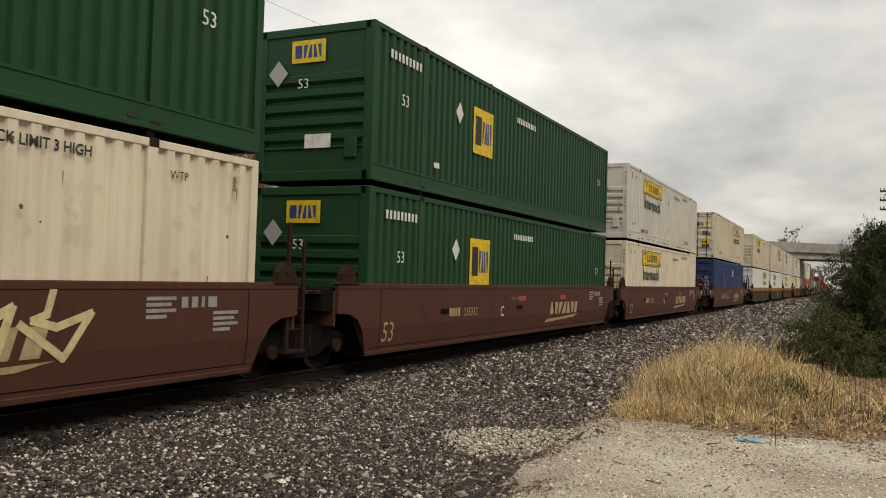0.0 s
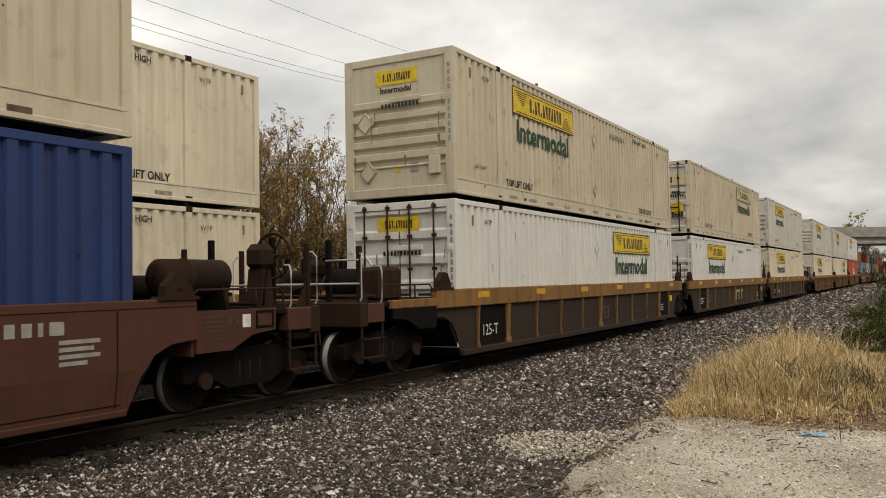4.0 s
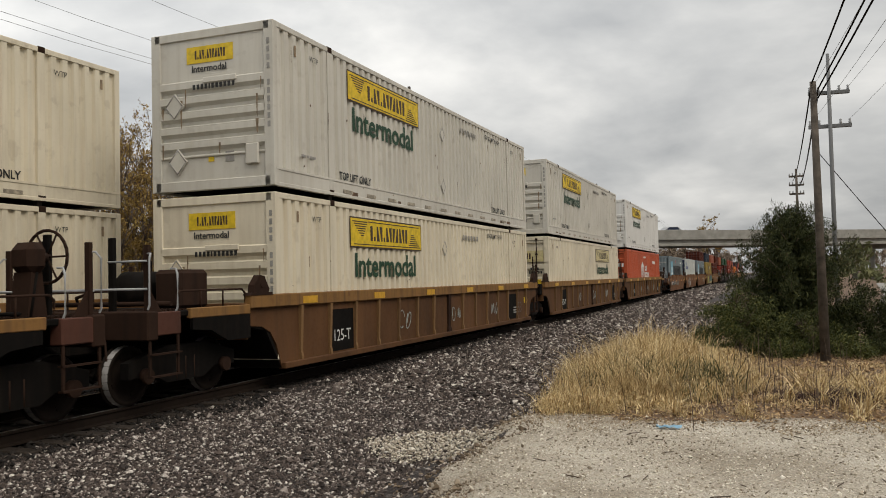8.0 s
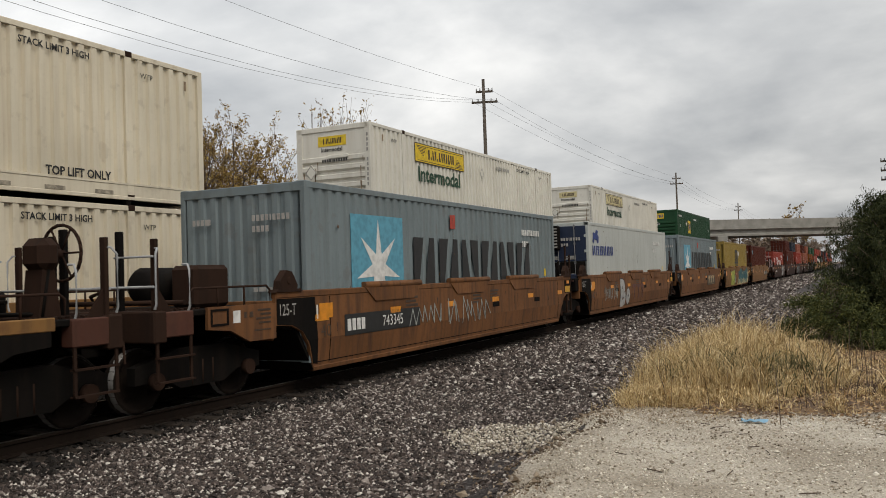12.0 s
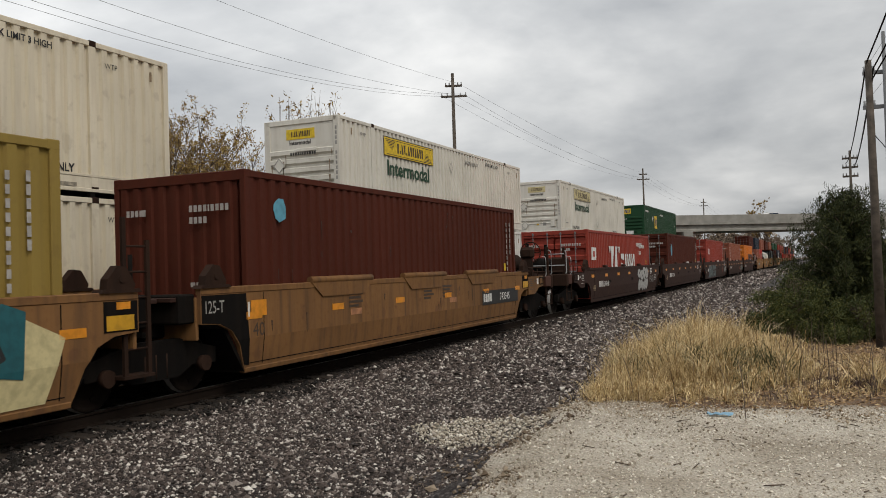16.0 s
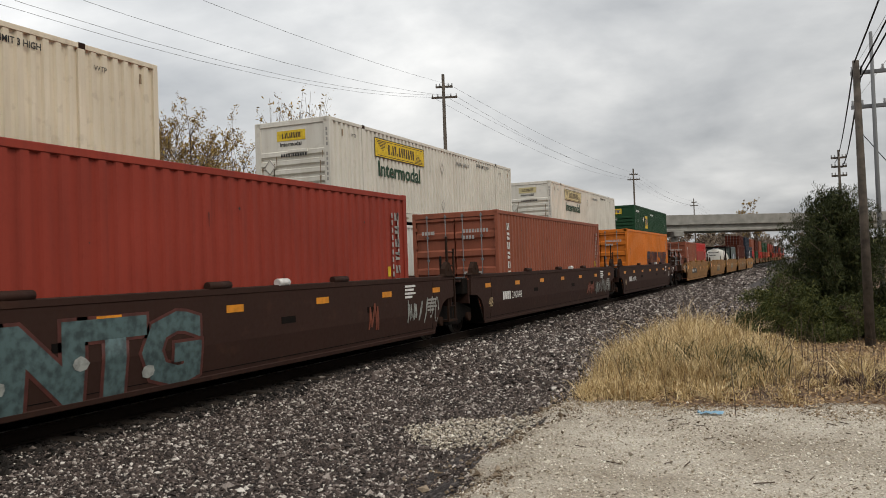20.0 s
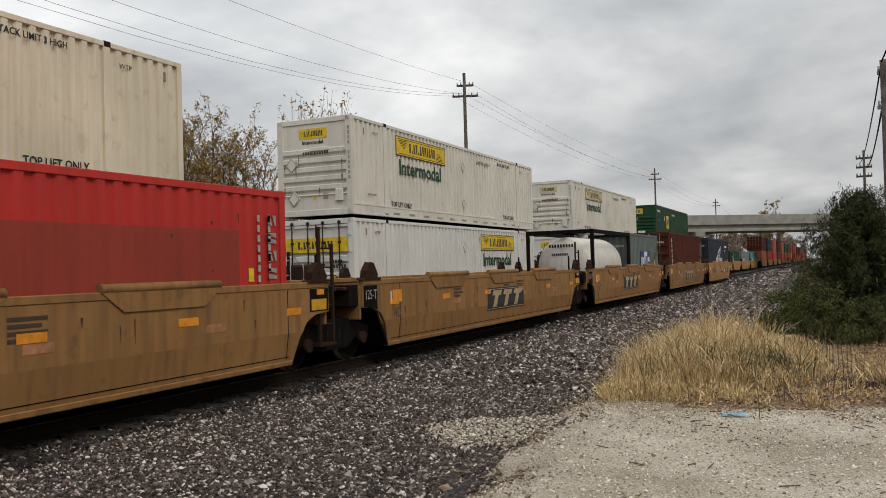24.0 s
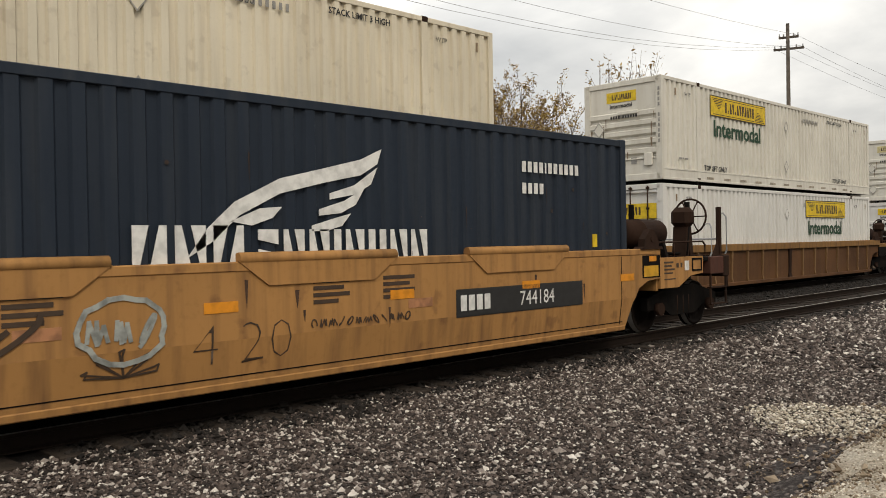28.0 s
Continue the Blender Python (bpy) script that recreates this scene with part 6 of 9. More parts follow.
def make_free_end(t, y, s, paint, kind):
    """End platform with truck, coupler, brake gear, wheel, reservoir and grab irons."""
    m = pose(0, y, 0) if s > 0 else pose(0, y, 0, 0, 0, 180)
    def put(name, key, make, mat, label="", at=None):
        return part(name, cached(("free_" + key, kind), make, mat), mat, t, label, m @ at if at is not None else m)
    put("end_platform", "platform", lambda: Shape().box(-1.32, 0.0, 1.22, 1.32, 2.35, 1.30, 0.012), GRIME)
    put("centre_sill", "sill", lambda: Shape().box(-0.32, 0.0, 0.72, 0.32, 2.75, 1.15, 0.03), GRIME)
    put("end_sill", "endsill", lambda: Shape().box(-1.38, 2.2, 0.92, 1.38, 2.42, 1.32, 0.02), RUSTY)
    for sx in (-1, 1):
        put("side_apron", "apron%d" % sx, lambda: Shape().prism_x([(0, 0.80), (0, 1.32), (1.45, 1.32), (1.45, 1.02), (1.0, 0.98), (0.6, 0.80)], min(sx * HALF, sx * (HALF - 0.05)), max(sx * HALF, sx * (HALF - 0.05))), paint if kind in ("gold", "midgold", "tangold", "dark", "brown", "oldgold") else GRIME)
    if kind in ("dark", "gold", "midgold", "tangold", "oldgold", "brown"):
        q = Shape()
        for i, (ya, yb, za, h) in enumerate(((0.12, 0.42, 1.22, 0.03), (0.12, 0.36, 1.16, 0.03), (0.12, 0.46, 1.10, 0.03), (0.12, 0.4, 1.04, 0.025), (0.52, 0.60, 1.14, 0.08), (0.66, 0.72, 1.14, 0.08), (0.12, 0.5, 0.94, 0.02))):
            q.box(HALF + 0.001, ya, za, HALF + 0.004, yb, za + h)
        mat_q = P_DIM if kind == "dark" else P_BROWN
        if s < 0:
            q.v = [(a, -b, c) for a, b, c in q.v]
            q.f = [tuple(reversed(g)) for g in q.f]
        joined(part("data_mark", q, mat_q, t, "small painted data lines", pose(0, y, 0)))
        b0, b1 = (0.80, 0.95) if s > 0 else (-0.95, -0.80)
        part("white_label", Shape().box(HALF, b0, 1.08, HALF + 0.004, b1, 1.25), P_WHITE, t, "white paper label", pose(0, y, 0))
        b0, b1 = (1.05, 1.40) if s > 0 else (-1.40, -1.05)
        part("label_frame", Shape().box(HALF, b0, 1.06, HALF + 0.012, b1, 1.09).box(HALF, b0, 1.26, HALF + 0.012, b1, 1.29).box(HALF, b0, 1.09, HALF + 0.012, b0 + 0.03, 1.26).box(HALF, b1 - 0.03, 1.09, HALF + 0.012, b1, 1.26), GRIME, t, "empty card frame", pose(0, y, 0))
    if kind in ("rib", "ribb"):
        for sx in (-1, 1):
            put("end_chord", "echord%d" % sx, lambda: Shape().box(min(sx * (HALF + 0.01), sx * (HALF - 0.08)), 0.0, 1.18, max(sx * (HALF + 0.01), sx * (HALF - 0.08)), 1.5, 1.33, 0.012), GOLDCHORD, "dirty gold end of the top chord")
    put("coupler", "coupler", lambda: Shape().box(-0.13, 2.6, 0.70, 0.13, 3.2, 0.96, 0.03).box(-0.2, 3.1, 0.68, 0.06, 3.42, 0.98, 0.04).tube((0.3, 2.5, 0.8), (0.42, 3.2, 0.35), 0.03, 6), GRIME, "knuckle coupler with air hose")
    make_truck(t, y + s * 1.25, None)
    for sx in (-1, 1):
        put("grab_iron", "grab%d" % sx, lambda: Shape().rope([(sx * 1.33, 2.36, 1.34), (sx * 1.36, 2.36, 1.40), (sx * 1.36, 2.36, 2.02), (sx * 1.33, 2.30, 2.10), (sx * 1.24, 2.28, 2.10)], 0.015, 6), GALV, "bent pale grab iron")
        put("grab_iron", "low_grab%d" % sx, lambda: Shape().rope([(sx * 1.33, 1.78, 1.3), (sx * 1.36, 1.78, 1.36), (sx * 1.36, 1.78, 1.82), (sx * 1.33, 1.78, 1.9), (sx * 1.24, 1.78, 1.9)], 0.015, 6), GALV, "bent pale grab iron")
        put("corner_post", "cpost%d" % sx, lambda: Shape().box(sx * 1.25 - 0.045, 2.24, 1.3, sx * 1.25 + 0.045, 2.30, 2.22, 0.008).prism_x([(2.24, 1.3), (2.0, 1.3), (2.24, 1.62)], sx * 1.25 - 0.01, sx * 1.25 + 0.01), RUSTY, "flat upright post with gusset")
        put("post", "post%d" % sx, lambda: Shape().box(sx * 0.62 - 0.05, 2.2, 1.3, sx * 0.62 + 0.05, 2.27, 2.34, 0.01), GRIME, "tall dark upright post")
        put("ladder", "step%d" % sx, lambda: stirrup(sx), RUSTY, "stirrup ladder under the platform")
        put("side_rail", "srail%d" % sx, lambda: Shape().rope([(sx * 1.27, 0.02, 1.33), (sx * 1.27, 0.02, 1.52), (sx * 1.27, 0.10, 1.58), (sx * 1.27, 1.62, 1.58), (sx * 1.27, 1.70, 1.52), (sx * 1.27, 1.70, 1.30)], 0.018, 6).tube((sx * 1.27, 0.6, 1.3), (sx * 1.27, 0.6, 1.58), 0.015, 6).tube((sx * 1.27, 1.15, 1.3), (sx * 1.27, 1.15, 1.58), 0.015, 6), RUSTY, "low rail along the platform")
        put("corner_box", "cbox%d" % sx, lambda: Shape().box(sx * 1.27 - 0.10, 1.72, 0.98, sx * 1.27 + 0.10, 2.38, 1.30, 0.015), BROWN, "rust-brown corner of the end sill")
    put("hand_rail", "rail", lambda: Shape().tube((-1.28, 2.32, 1.62), (1.28, 2.32, 1.62), 0.017, 6).tube((-1.28, 2.32, 2.0), (-0.62, 2.32, 2.0), 0.015, 6), GALV, "bar across the end platform")
    put("uncoupling_lever", "lever", lambda: Shape().rope([(1.3, 2.5, 0.72), (1.28, 2.5, 0.98), (1.1, 2.5, 1.02), (0.2, 2.52, 1.02), (0.1, 2.8, 0.98)], 0.016, 6), RUSTY, "bent uncoupling lever")
    put("grating", "grate", lambda: slats(), RUSTY, "slatted walkway")
    put("brake_hose", "hose", lambda: Shape().rope([(0.32, 2.45, 0.92), (0.42, 2.7, 0.72), (0.45, 2.95, 0.5), (0.38, 3.2, 0.42), (0.25, 3.42, 0.5)], 0.032, 7), GRIME, "drooping air hose")
    if s > 0:
        put("air_reservoir", "reservoir", lambda: Shape().lathe_y([(0.05, 0.02), (0.06, 0.16), (0.13, 0.25), (0.5, 0.25), (0.5, 0.262), (0.54, 0.262), (0.54, 0.25), (1.20, 0.25), (1.27, 0.16), (1.28, 0.02)], 20, 0.55, 1.74), RUSTY, "rusty brown air reservoir")
        put("small_reservoir", "reservoir2", lambda: Shape().lathe_y([(0.2, 0.02), (0.21, 0.12), (0.26, 0.17), (0.95, 0.17), (1.0, 0.12), (1.01, 0.02)], 16, -0.35, 1.62), GRIME, "smaller dark air tank")
        for yb in (0.3, 0.98):
            put("reservoir_bracket", "bracket", lambda: Shape().prism_y([(0.2, 1.3), (0.9, 1.3), (0.82, 1.62), (0.28, 1.62)], 0, 0.08), GRIME, "", pose(0, yb, 0))
        put("brake_wheel", "wheel", brake_wheel, RUSTY, "spoked hand brake wheel")
        put("brake_box", "box", lambda: Shape().box(0.56, 1.66, 1.84, 0.98, 1.94, 2.22, 0.09).prism_x([(1.66, 1.3), (1.96, 1.3), (1.88, 1.86), (1.72, 1.86)], 0.62, 0.90).tube((0.77, 1.9, 2.04), (0.77, 2.06, 2.04), 0.06, 10), RUSTY, "rusty hand brake gear housing")
        put("brake_chain", "chain", lambda: Shape().tube((0.9, 1.8, 1.86), (0.9, 1.7, 1.3), 0.02, 6).tube((0.2, 1.5, 1.36), (0.9, 1.72, 1.36), 0.025, 6), GRIME)
        put("control_valve", "cvalve", lambda: Shape().box(-0.95, 1.45, 1.3, -0.35, 1.95, 1.78, 0.05).box(-0.25, 1.55, 1.3, 0.15, 1.85, 1.62, 0.04).tube((-0.35, 1.7, 1.5), (0.3, 1.7, 1.5), 0.03, 6), GRIME, "dark valve block with pipes")
    else:
        put("dark_tank", "tank", lambda: Shape().lathe_y([(0.25, 0.02), (0.27, 0.2), (0.36, 0.27), (1.35, 0.27), (1.44, 0.2), (1.46, 0.02)], 18, -0.1, 1.62), GRIME, "dark tank on the platform")
        put("valve_box", "valve", lambda: Shape().box(-0.95, 0.5, 1.3, -0.45, 1.2, 1.9, 0.06), RUSTY, "rusty valve box")
        put("pipe_run", "pipe", lambda: Shape().tube((-1.1, 1.6, 1.4), (1.1, 1.6, 1.4), 0.035, 8).rope([(0.9, 0.2, 1.34), (0.9, 1.3, 1.38), (0.7, 1.55, 1.5), (0.3, 1.6, 1.6)], 0.025, 6), RUSTY)


def stirrup(sx):
    """Two bent uprights with three treads."""
    s, x = Shape(), sx * 1.34
    for y in (1.76, 2.34):
        s.box(x - 0.012, y - 0.02, 0.42, x + 0.012, y + 0.02, 1.0)
    for z in (0.42, 0.72):
        s.box(x - 0.06, 1.74, z, x + 0.03, 2.36, z + 0.022)
    return s


def slats():
    s = Shape()
    for i in range(9):
        s.box(-1.2, 1.42 + 0.1 * i, 1.30, 1.2, 1.46 + 0.1 * i, 1.325)
    return s


def brake_wheel():
    s = Shape()
    c = Vector((0.77, 2.08, 2.05))
    R, n = 0.33, 22
    pts = [c + Vector((math.cos(2 * math.pi * i / n) * R, 0, math.sin(2 * math.pi * i / n) * R)) for i in range(n)]
    for i in range(n):
        s.tube(pts[i], pts[(i + 1) % n], 0.02, 6)
    for i in range(6):
        g = i * math.pi / 3
        s.tube(c, c + Vector((math.cos(g) * R, 0, math.sin(g) * R)), 0.013, 5)
    s.tube(c + Vector((0, -0.12, 0)), c + Vector((0, 0.03, 0)), 0.045, 8)
    return s


# markings on the cars --------------------------------------------------
SIDE = HALF + 0.002


def reflectors(t, a, b, n=6, z=1.02, w=0.38, h=0.11, mat=None, x=SIDE):
    for i in range(n):
        y = a + 1.0 + (b - a - 2.2) * i / (n - 1)
        plate(t, "reflector", mat or P_ORANGE, x, y, y + w, z, z + h, "orange reflector strip")


def gold_flaps(t, a, b):
    for y in (1.6, 5.03, 8.38):
        w = 2.15
        part("pocket_cover", cached("pocket_cover", lambda: Shape().prism_x([(0, SILL_TOP + 0.02), (w, SILL_TOP + 0.02), (w - 0.36, SILL_TOP - 0.24), (0.36, SILL_TOP - 0.24)], SIDE, SIDE + 0.022), paint_of(t)), paint_of(t), t, "folded gold pocket cover", pose(0, y, 0))
        part("cover_roll", cached("cover_roll", lambda: Shape().tube((SIDE - 0.02, 0.02, SILL_TOP + 0.045), (SIDE - 0.02, w - 0.02, SILL_TOP + 0.045), 0.062, 10), paint_of(t)), paint_of(t), t, "", pose(0, y, 0))


def owner_panel(t, y, z=0.78, w=1.9, h=0.36, number=""):
    plate(t, "number_panel", P_BLACK, SIDE, y, y + w, z, z + h, "black panel with pale marks")
    if number:
        bars(t, P_WHITE, SIDE + 0.004, y + 0.08, z + 0.08, h - 0.16, [0.55] * 4, 0.2)
        letter(t, number, (h - 0.16) * 1.4, P_WHITE, SIDE + 0.009, y + w * 0.46, z + 0.085, wide=0.92)
    else:
        s = Shape()
        for i in range(3):
            y0 = y + w * (0.07 + 0.29 * i)
            za, zb, zc = z + h * 0.14, z + h * 0.66, z + h * 0.88
            s.prism_x([(y0 + w * 0.05, zb), (y0 + w * 0.27, zb), (y0 + w * 0.30, zc), (y0 + w * 0.08, zc)], SIDE + 0.004, SIDE + 0.008)
            s.prism_x([(y0 + w * 0.06, za), (y0 + w * 0.15, za), (y0 + w * 0.21, zb), (y0 + w * 0.12, zb)], SIDE + 0.004, SIDE + 0.008)
        for q in (0.06, 0.92):
            s.box(SIDE + 0.004, y + 0.04, z + h * q, SIDE + 0.008, y + w - 0.04, z + h * (q + 0.025))
        joined(part("owner_mark", s, P_TAN, t, "pale slanted marks between two rules"))


def scrawl(t, seed, y0, y1, z0, z1, mat, w=0.05, n=5, fill=None, x=SIDE):
    """Sprayed loops of no meaning."""
    r = random.Random(seed)
    for i in range(n):
        ya = y0 + (y1 - y0) * i / n
        wd = (y1 - y0) / n
        pts = []
        cx, cz, rx, rz = ya + wd * 0.45, (z0 + z1) / 2, wd * r.uniform(0.3, 0.45), (z1 - z0) * r.uniform(0.35, 0.5)
        g0, turns = r.uniform(0, 6.28), r.uniform(0.7, 1.5)
        zig = r.random() < 0.55
        for j in range(7 if zig else 0):
            pts.append((cx + rx * (-1 + j / 3) + r.uniform(-0.3, 0.3) * rx, cz + rz * (0.9 if j % 2 else -0.9) * r.uniform(0.5, 1.0)))
        for j in range(0 if zig else 15):
            g = g0 + turns * 6.28 * j / 14
            q = 1 - 0.35 * j / 14
            pts.append((cx + rx * math.cos(g) * q, cz + rz * math.sin(g + 0.6 * i) * q))
        if fill is not None:
            outline(t, "spray_patch", fill, SIDE, [(cx + rx * 1.15 * math.cos(k * 0.785 + i), cz + rz * 1.1 * math.sin(k * 0.785 + i) * r.uniform(0.8, 1.1)) for k in range(8)], "sprayed colour patch")
        stroke(t, "spray_stroke", mat, x + 0.005, pts, w, "sprayed graffiti line")


def data_block(t, y, z, mat=None):
    s = Shape()
    for i, w in enumerate((0.5, 0.42, 0.5, 0.34)):
        s.box(SIDE, y, z - i * 0.075, SIDE + 0.003, y + w, z - i * 0.075 + 0.045)
    joined(part("data_mark", s, mat or P_GREY, t))


def brown_marks(number="255312", tail="", big="53", art=None, tail_y=None):
    def put(t, a, b):
        bars(t, P_TAN, SIDE, a + (b - a) * 0.24, 0.80, 0.18, [0.55] * 4, 0.25)
        letter(t, number, 0.25, P_TAN, SIDE + 0.003, a + (b - a) * 0.24 + 0.75, 0.80)
        if tail:
            letter(t, tail, 0.36, P_WHITE, SIDE + 0.003, tail_y or a + (b - a) * 0.40, 0.72)
        letter(t, big, 0.52, P_TAN, SIDE + 0.003, a + 1.5, 0.42, wide=0.9)
        letter(t, "WELL LD LMT", 0.10, P_GREY, SIDE + 0.003, a + (b - a) * 0.44, 1.12)
        y = 10.0
        plain_row(t, P_TAN, (SIDE, y, 0.66), 0.34, "onoi", 2.55, 0.30, 0.32, 0.16, name="owner_mark", label="tan slanted owner mark")
        outline(t, "swoosh", P_TAN, SIDE, [(y - 0.35, 0.44), (y + 2.3, 0.53), (y + 2.75, 0.62), (y + 1.0, 0.56), (y - 0.2, 0.54)])
        for yy in (0.47, 0.66):
            plate(t, "reflector", P_RED, SIDE, a + (b - a) * yy, a + (b - a) * yy + 0.5, 1.08, 1.20, "dull orange strip")
        data_block(t, b - 3.1, 1.25, P_GREY)
        data_block(t, b - 1.9, 1.05, P_GREY)
        bars(t, P_GREY, SIDE, b - 2.5, 1.15, 0.14, [0.8, 0.8, 0.4, 1.2], 0.5)
        if art:
            art(t, a, b)
    return put


def rib_marks(seed=0, length_y=14.75, owner=False, initials=False):
    def put(t, a, b):
        for i in range(6):
            y = a + 1.6 + (b - a - 3.4) * i / 5
            plate(t, "reflector", P_AMBER, HALF + 0.032, y, y + 0.52, SILL_TOP - 0.18, SILL_TOP - 0.05, "orange reflector strip")
        letter(t, "125-T", 0.32, P_WHITE, HALF - 0.042, 1.0 if not seed else 1.92, 0.52, wide=0.95)
        if initials:
            bars(t, P_GREY, HALF - 0.048, 2.85, 0.52, 0.18, [0.7, 0.7, 0.7, 0.7], 0.3)
        letter(t, "53", 0.5, P_GRIT, HALF - 0.045, length_y, 0.5)
        if seed % 2:
            for k in range(1, 4):
                scrawl(t, seed + k, 1.6 + 3.4 * k, 2.4 + 3.4 * k, 0.5, 1.0, P_SPRAY, 0.025, 2, x=HALF - 0.045)
        for y in (8.4, 9.0, 9.72) if owner else ():
            part("owner_mark", Shape().prism_x([(y, 0.83), (y, 0.95), (y + 0.54, 0.95), (y + 0.54, 0.83), (y + 0.35, 0.83), (y + 0.33, 0.47), (y + 0.19, 0.47), (y + 0.21, 0.83)], HALF - 0.048, HALF - 0.044), P_TAN, t, "pale owner mark")
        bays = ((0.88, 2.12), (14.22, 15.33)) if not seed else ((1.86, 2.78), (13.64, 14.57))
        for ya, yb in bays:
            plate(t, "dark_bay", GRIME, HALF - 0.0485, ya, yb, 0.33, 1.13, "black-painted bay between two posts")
        for z in (0.5, 0.58, 0.66):
            bars(t, P_GREY, HALF - 0.044, b - 2.9, z, 0.045, [3, 4, 3], 0.6)
        plate(t, "yellow_panel", P_YELLOW, HALF - 0.048, b - 1.6, b - 1.2, 0.78, 0.98)
    return put


def blob(cx, cz, rx, rz, seed, n=14):
    r = random.Random(seed)
    return [(cx + rx * math.cos(6.2832 * k / n) * r.uniform(0.86, 1.1), cz + rz * math.sin(6.2832 * k / n) * r.uniform(0.88, 1.08)) for k in range(n)]


def bubbles(t, seed, y0, y1, z0, z1, fill, edge, n, hole=True):
    """A row of fat sprayed shapes with dark edges; they spell nothing."""
    w = (y1 - y0) / n
    for i in range(n):
        cx, cz = y0 + w * (i + 0.5), (z0 + z1) / 2 + 0.06 * math.sin(seed + i * 2.1)
        rz = (z1 - z0) / 2 * (0.85 + 0.15 * math.cos(i * 1.7 + seed))
        x = SIDE + 0.004 * (i % 2)
        outline(t, "spray_edge", edge, x, blob(cx, cz, w * 0.76, rz * 1.12, seed + i, 11), "dark sprayed edge")
        outline(t, "spray_fill", fill, x + 0.0045, blob(cx, cz, w * 0.63, rz * 0.95, seed + i, 11), "sprayed fill")
        if hole:
            outline(t, "spray_hole", edge, x + 0.009, blob(cx + w * 0.06, cz + rz * 0.1 * (-1) ** i, w * 0.12, rz * 0.26, seed + 3 * i, 8))


def arrow_art(t, a, b):
    z = 0.95
    stroke(t, "spray_stroke", P_CREAM, SIDE, [(10.3, 1.35), (10.2, 0.5), (10.9, 0.55), (11.3, 1.0), (10.7, 1.0), (11.5, 1.3)], 0.11, "pale sprayed line")
    stroke(t, "spray_stroke", P_CREAM, SIDE + 0.004, [(12.7, 1.42), (12.62, 1.12), (12.45, 1.06), (12.75, 0.98), (13.2, 1.12), (12.85, 0.64), (12.3, 1.02)], 0.09, "pale sprayed arrow")
    stroke(t, "spray_stroke", P_CREAM, SIDE + 0.008, [(11.5, 0.55), (11.9, 1.05), (12.2, 1.2), (12.05, 0.75), (11.6, 0.5)], 0.10, "pale sprayed line")


def chalk_art(t, a, b):
    scrawl(t, 77, 3.2, 7.2, 0.55, 1.2, P_SPRAY, 0.025, 5)


def bubble_art(t, a, b):
    fat_letters(t, "B", 3.55, 0.34, 1.25, P_SILVER, P_BLACK, 1.0)
    fat_letters(t, "o", 4.45, 0.42, 0.95, P_SILVER, P_BLACK, 0.9)
    for i, y in enumerate((5.42, 6.1, 6.8)):
        s = Shape().box(SIDE, y, 0.92, SIDE + 0.004, y + 0.56, 1.04)
        s.box(SIDE, y + 0.22, 0.48, SIDE + 0.0038, y + 0.34, 0.93)
        part("owner_mark", s, P_DEEPRUST, t, "dark red painted mark")
    scrawl(t, 71, 1.4, 3.2, 0.5, 1.15, P_SPRAY, 0.012, 6)


def wall_art(t, a, b):
    outline(t, "spray_fill", P_LIME, SIDE, [(2.5, 0.26), (4.15, 0.24), (4.25, 1.3), (3.4, 1.36), (2.3, 1.2)], "lime sprayed block")
    stroke(t, "spray_stroke", P_BLACK, SIDE + 0.005, [(2.5, 0.26), (4.15, 0.24), (4.25, 1.3), (3.4, 1.36), (2.3, 1.2)], 0.05)
    stroke(t, "spray_stroke", P_BLACK, SIDE + 0.007, [(3.4, 0.45), (3.9, 0.62), (3.6, 0.75), (4.0, 0.95), (3.5, 1.1)], 0.04)
    outline(t, "spray_fill", P_SPRAY, SIDE + 0.006, [(4.25, 0.3), (4.6, 0.45), (4.75, 0.85), (4.5, 0.95), (4.3, 0.7)], "grey sprayed patch")
    outline(t, "spray_fill", P_CREAM, SIDE, [(5.75, 0.24), (11.9, 0.3), (12.15, 1.0), (11.6, 1.25), (6.5, 1.0), (6.0, 0.6)], "cream sprayed backdrop")
    n = 7
    for i in range(n):
        y = 6.25 + i * 0.78
        z0, z1 = 0.30 + 0.05 * (i % 2), 1.30 + 0.12 * math.sin(i * 1.3)
        outline(t, "spray_fill", P_TEAL, SIDE + 0.005 + 0.0006 * i, [(y - 0.05, z0), (y + 0.34, z0 - 0.02), (y + 0.38, z0 + 0.35), (y + 0.66, z0 + 0.30), (y + 0.70, z1 - 0.1), (y + 0.42, z1), (y + 0.05, z1 - 0.06), (y - 0.08, z0 + 0.5)], "teal sprayed block")
        stroke(t, "spray_stroke", P_BLACK, SIDE + 0.012, [(y + 0.2, z0 + 0.45), (y + 0.42, z0 + 0.55), (y + 0.3, z0 + 0.8)], 0.05)
    stroke(t, "spray_stroke", P_RUST, SIDE + 0.004, [(4.9, 1.0), (5.7, 1.05), (5.4, 1.0), (5.3, 0.4)], 0.12, "rust-red sprayed line")


def silver_art(t, a, b):
    bubbles(t, 9, 8.85, 11.3, 0.78, 1.40, P_SILVER, P_BLACK, 4)
    bubbles(t, 13, 8.95, 11.2, 0.28, 0.86, P_SILVER, P_BLACK, 5, False)
    letter(t, "FSAD.", 0.5, P_SPRAY, SIDE + 0.003, 11.75, 0.62, wide=0.95, name="spray_line", bold=-0.006)


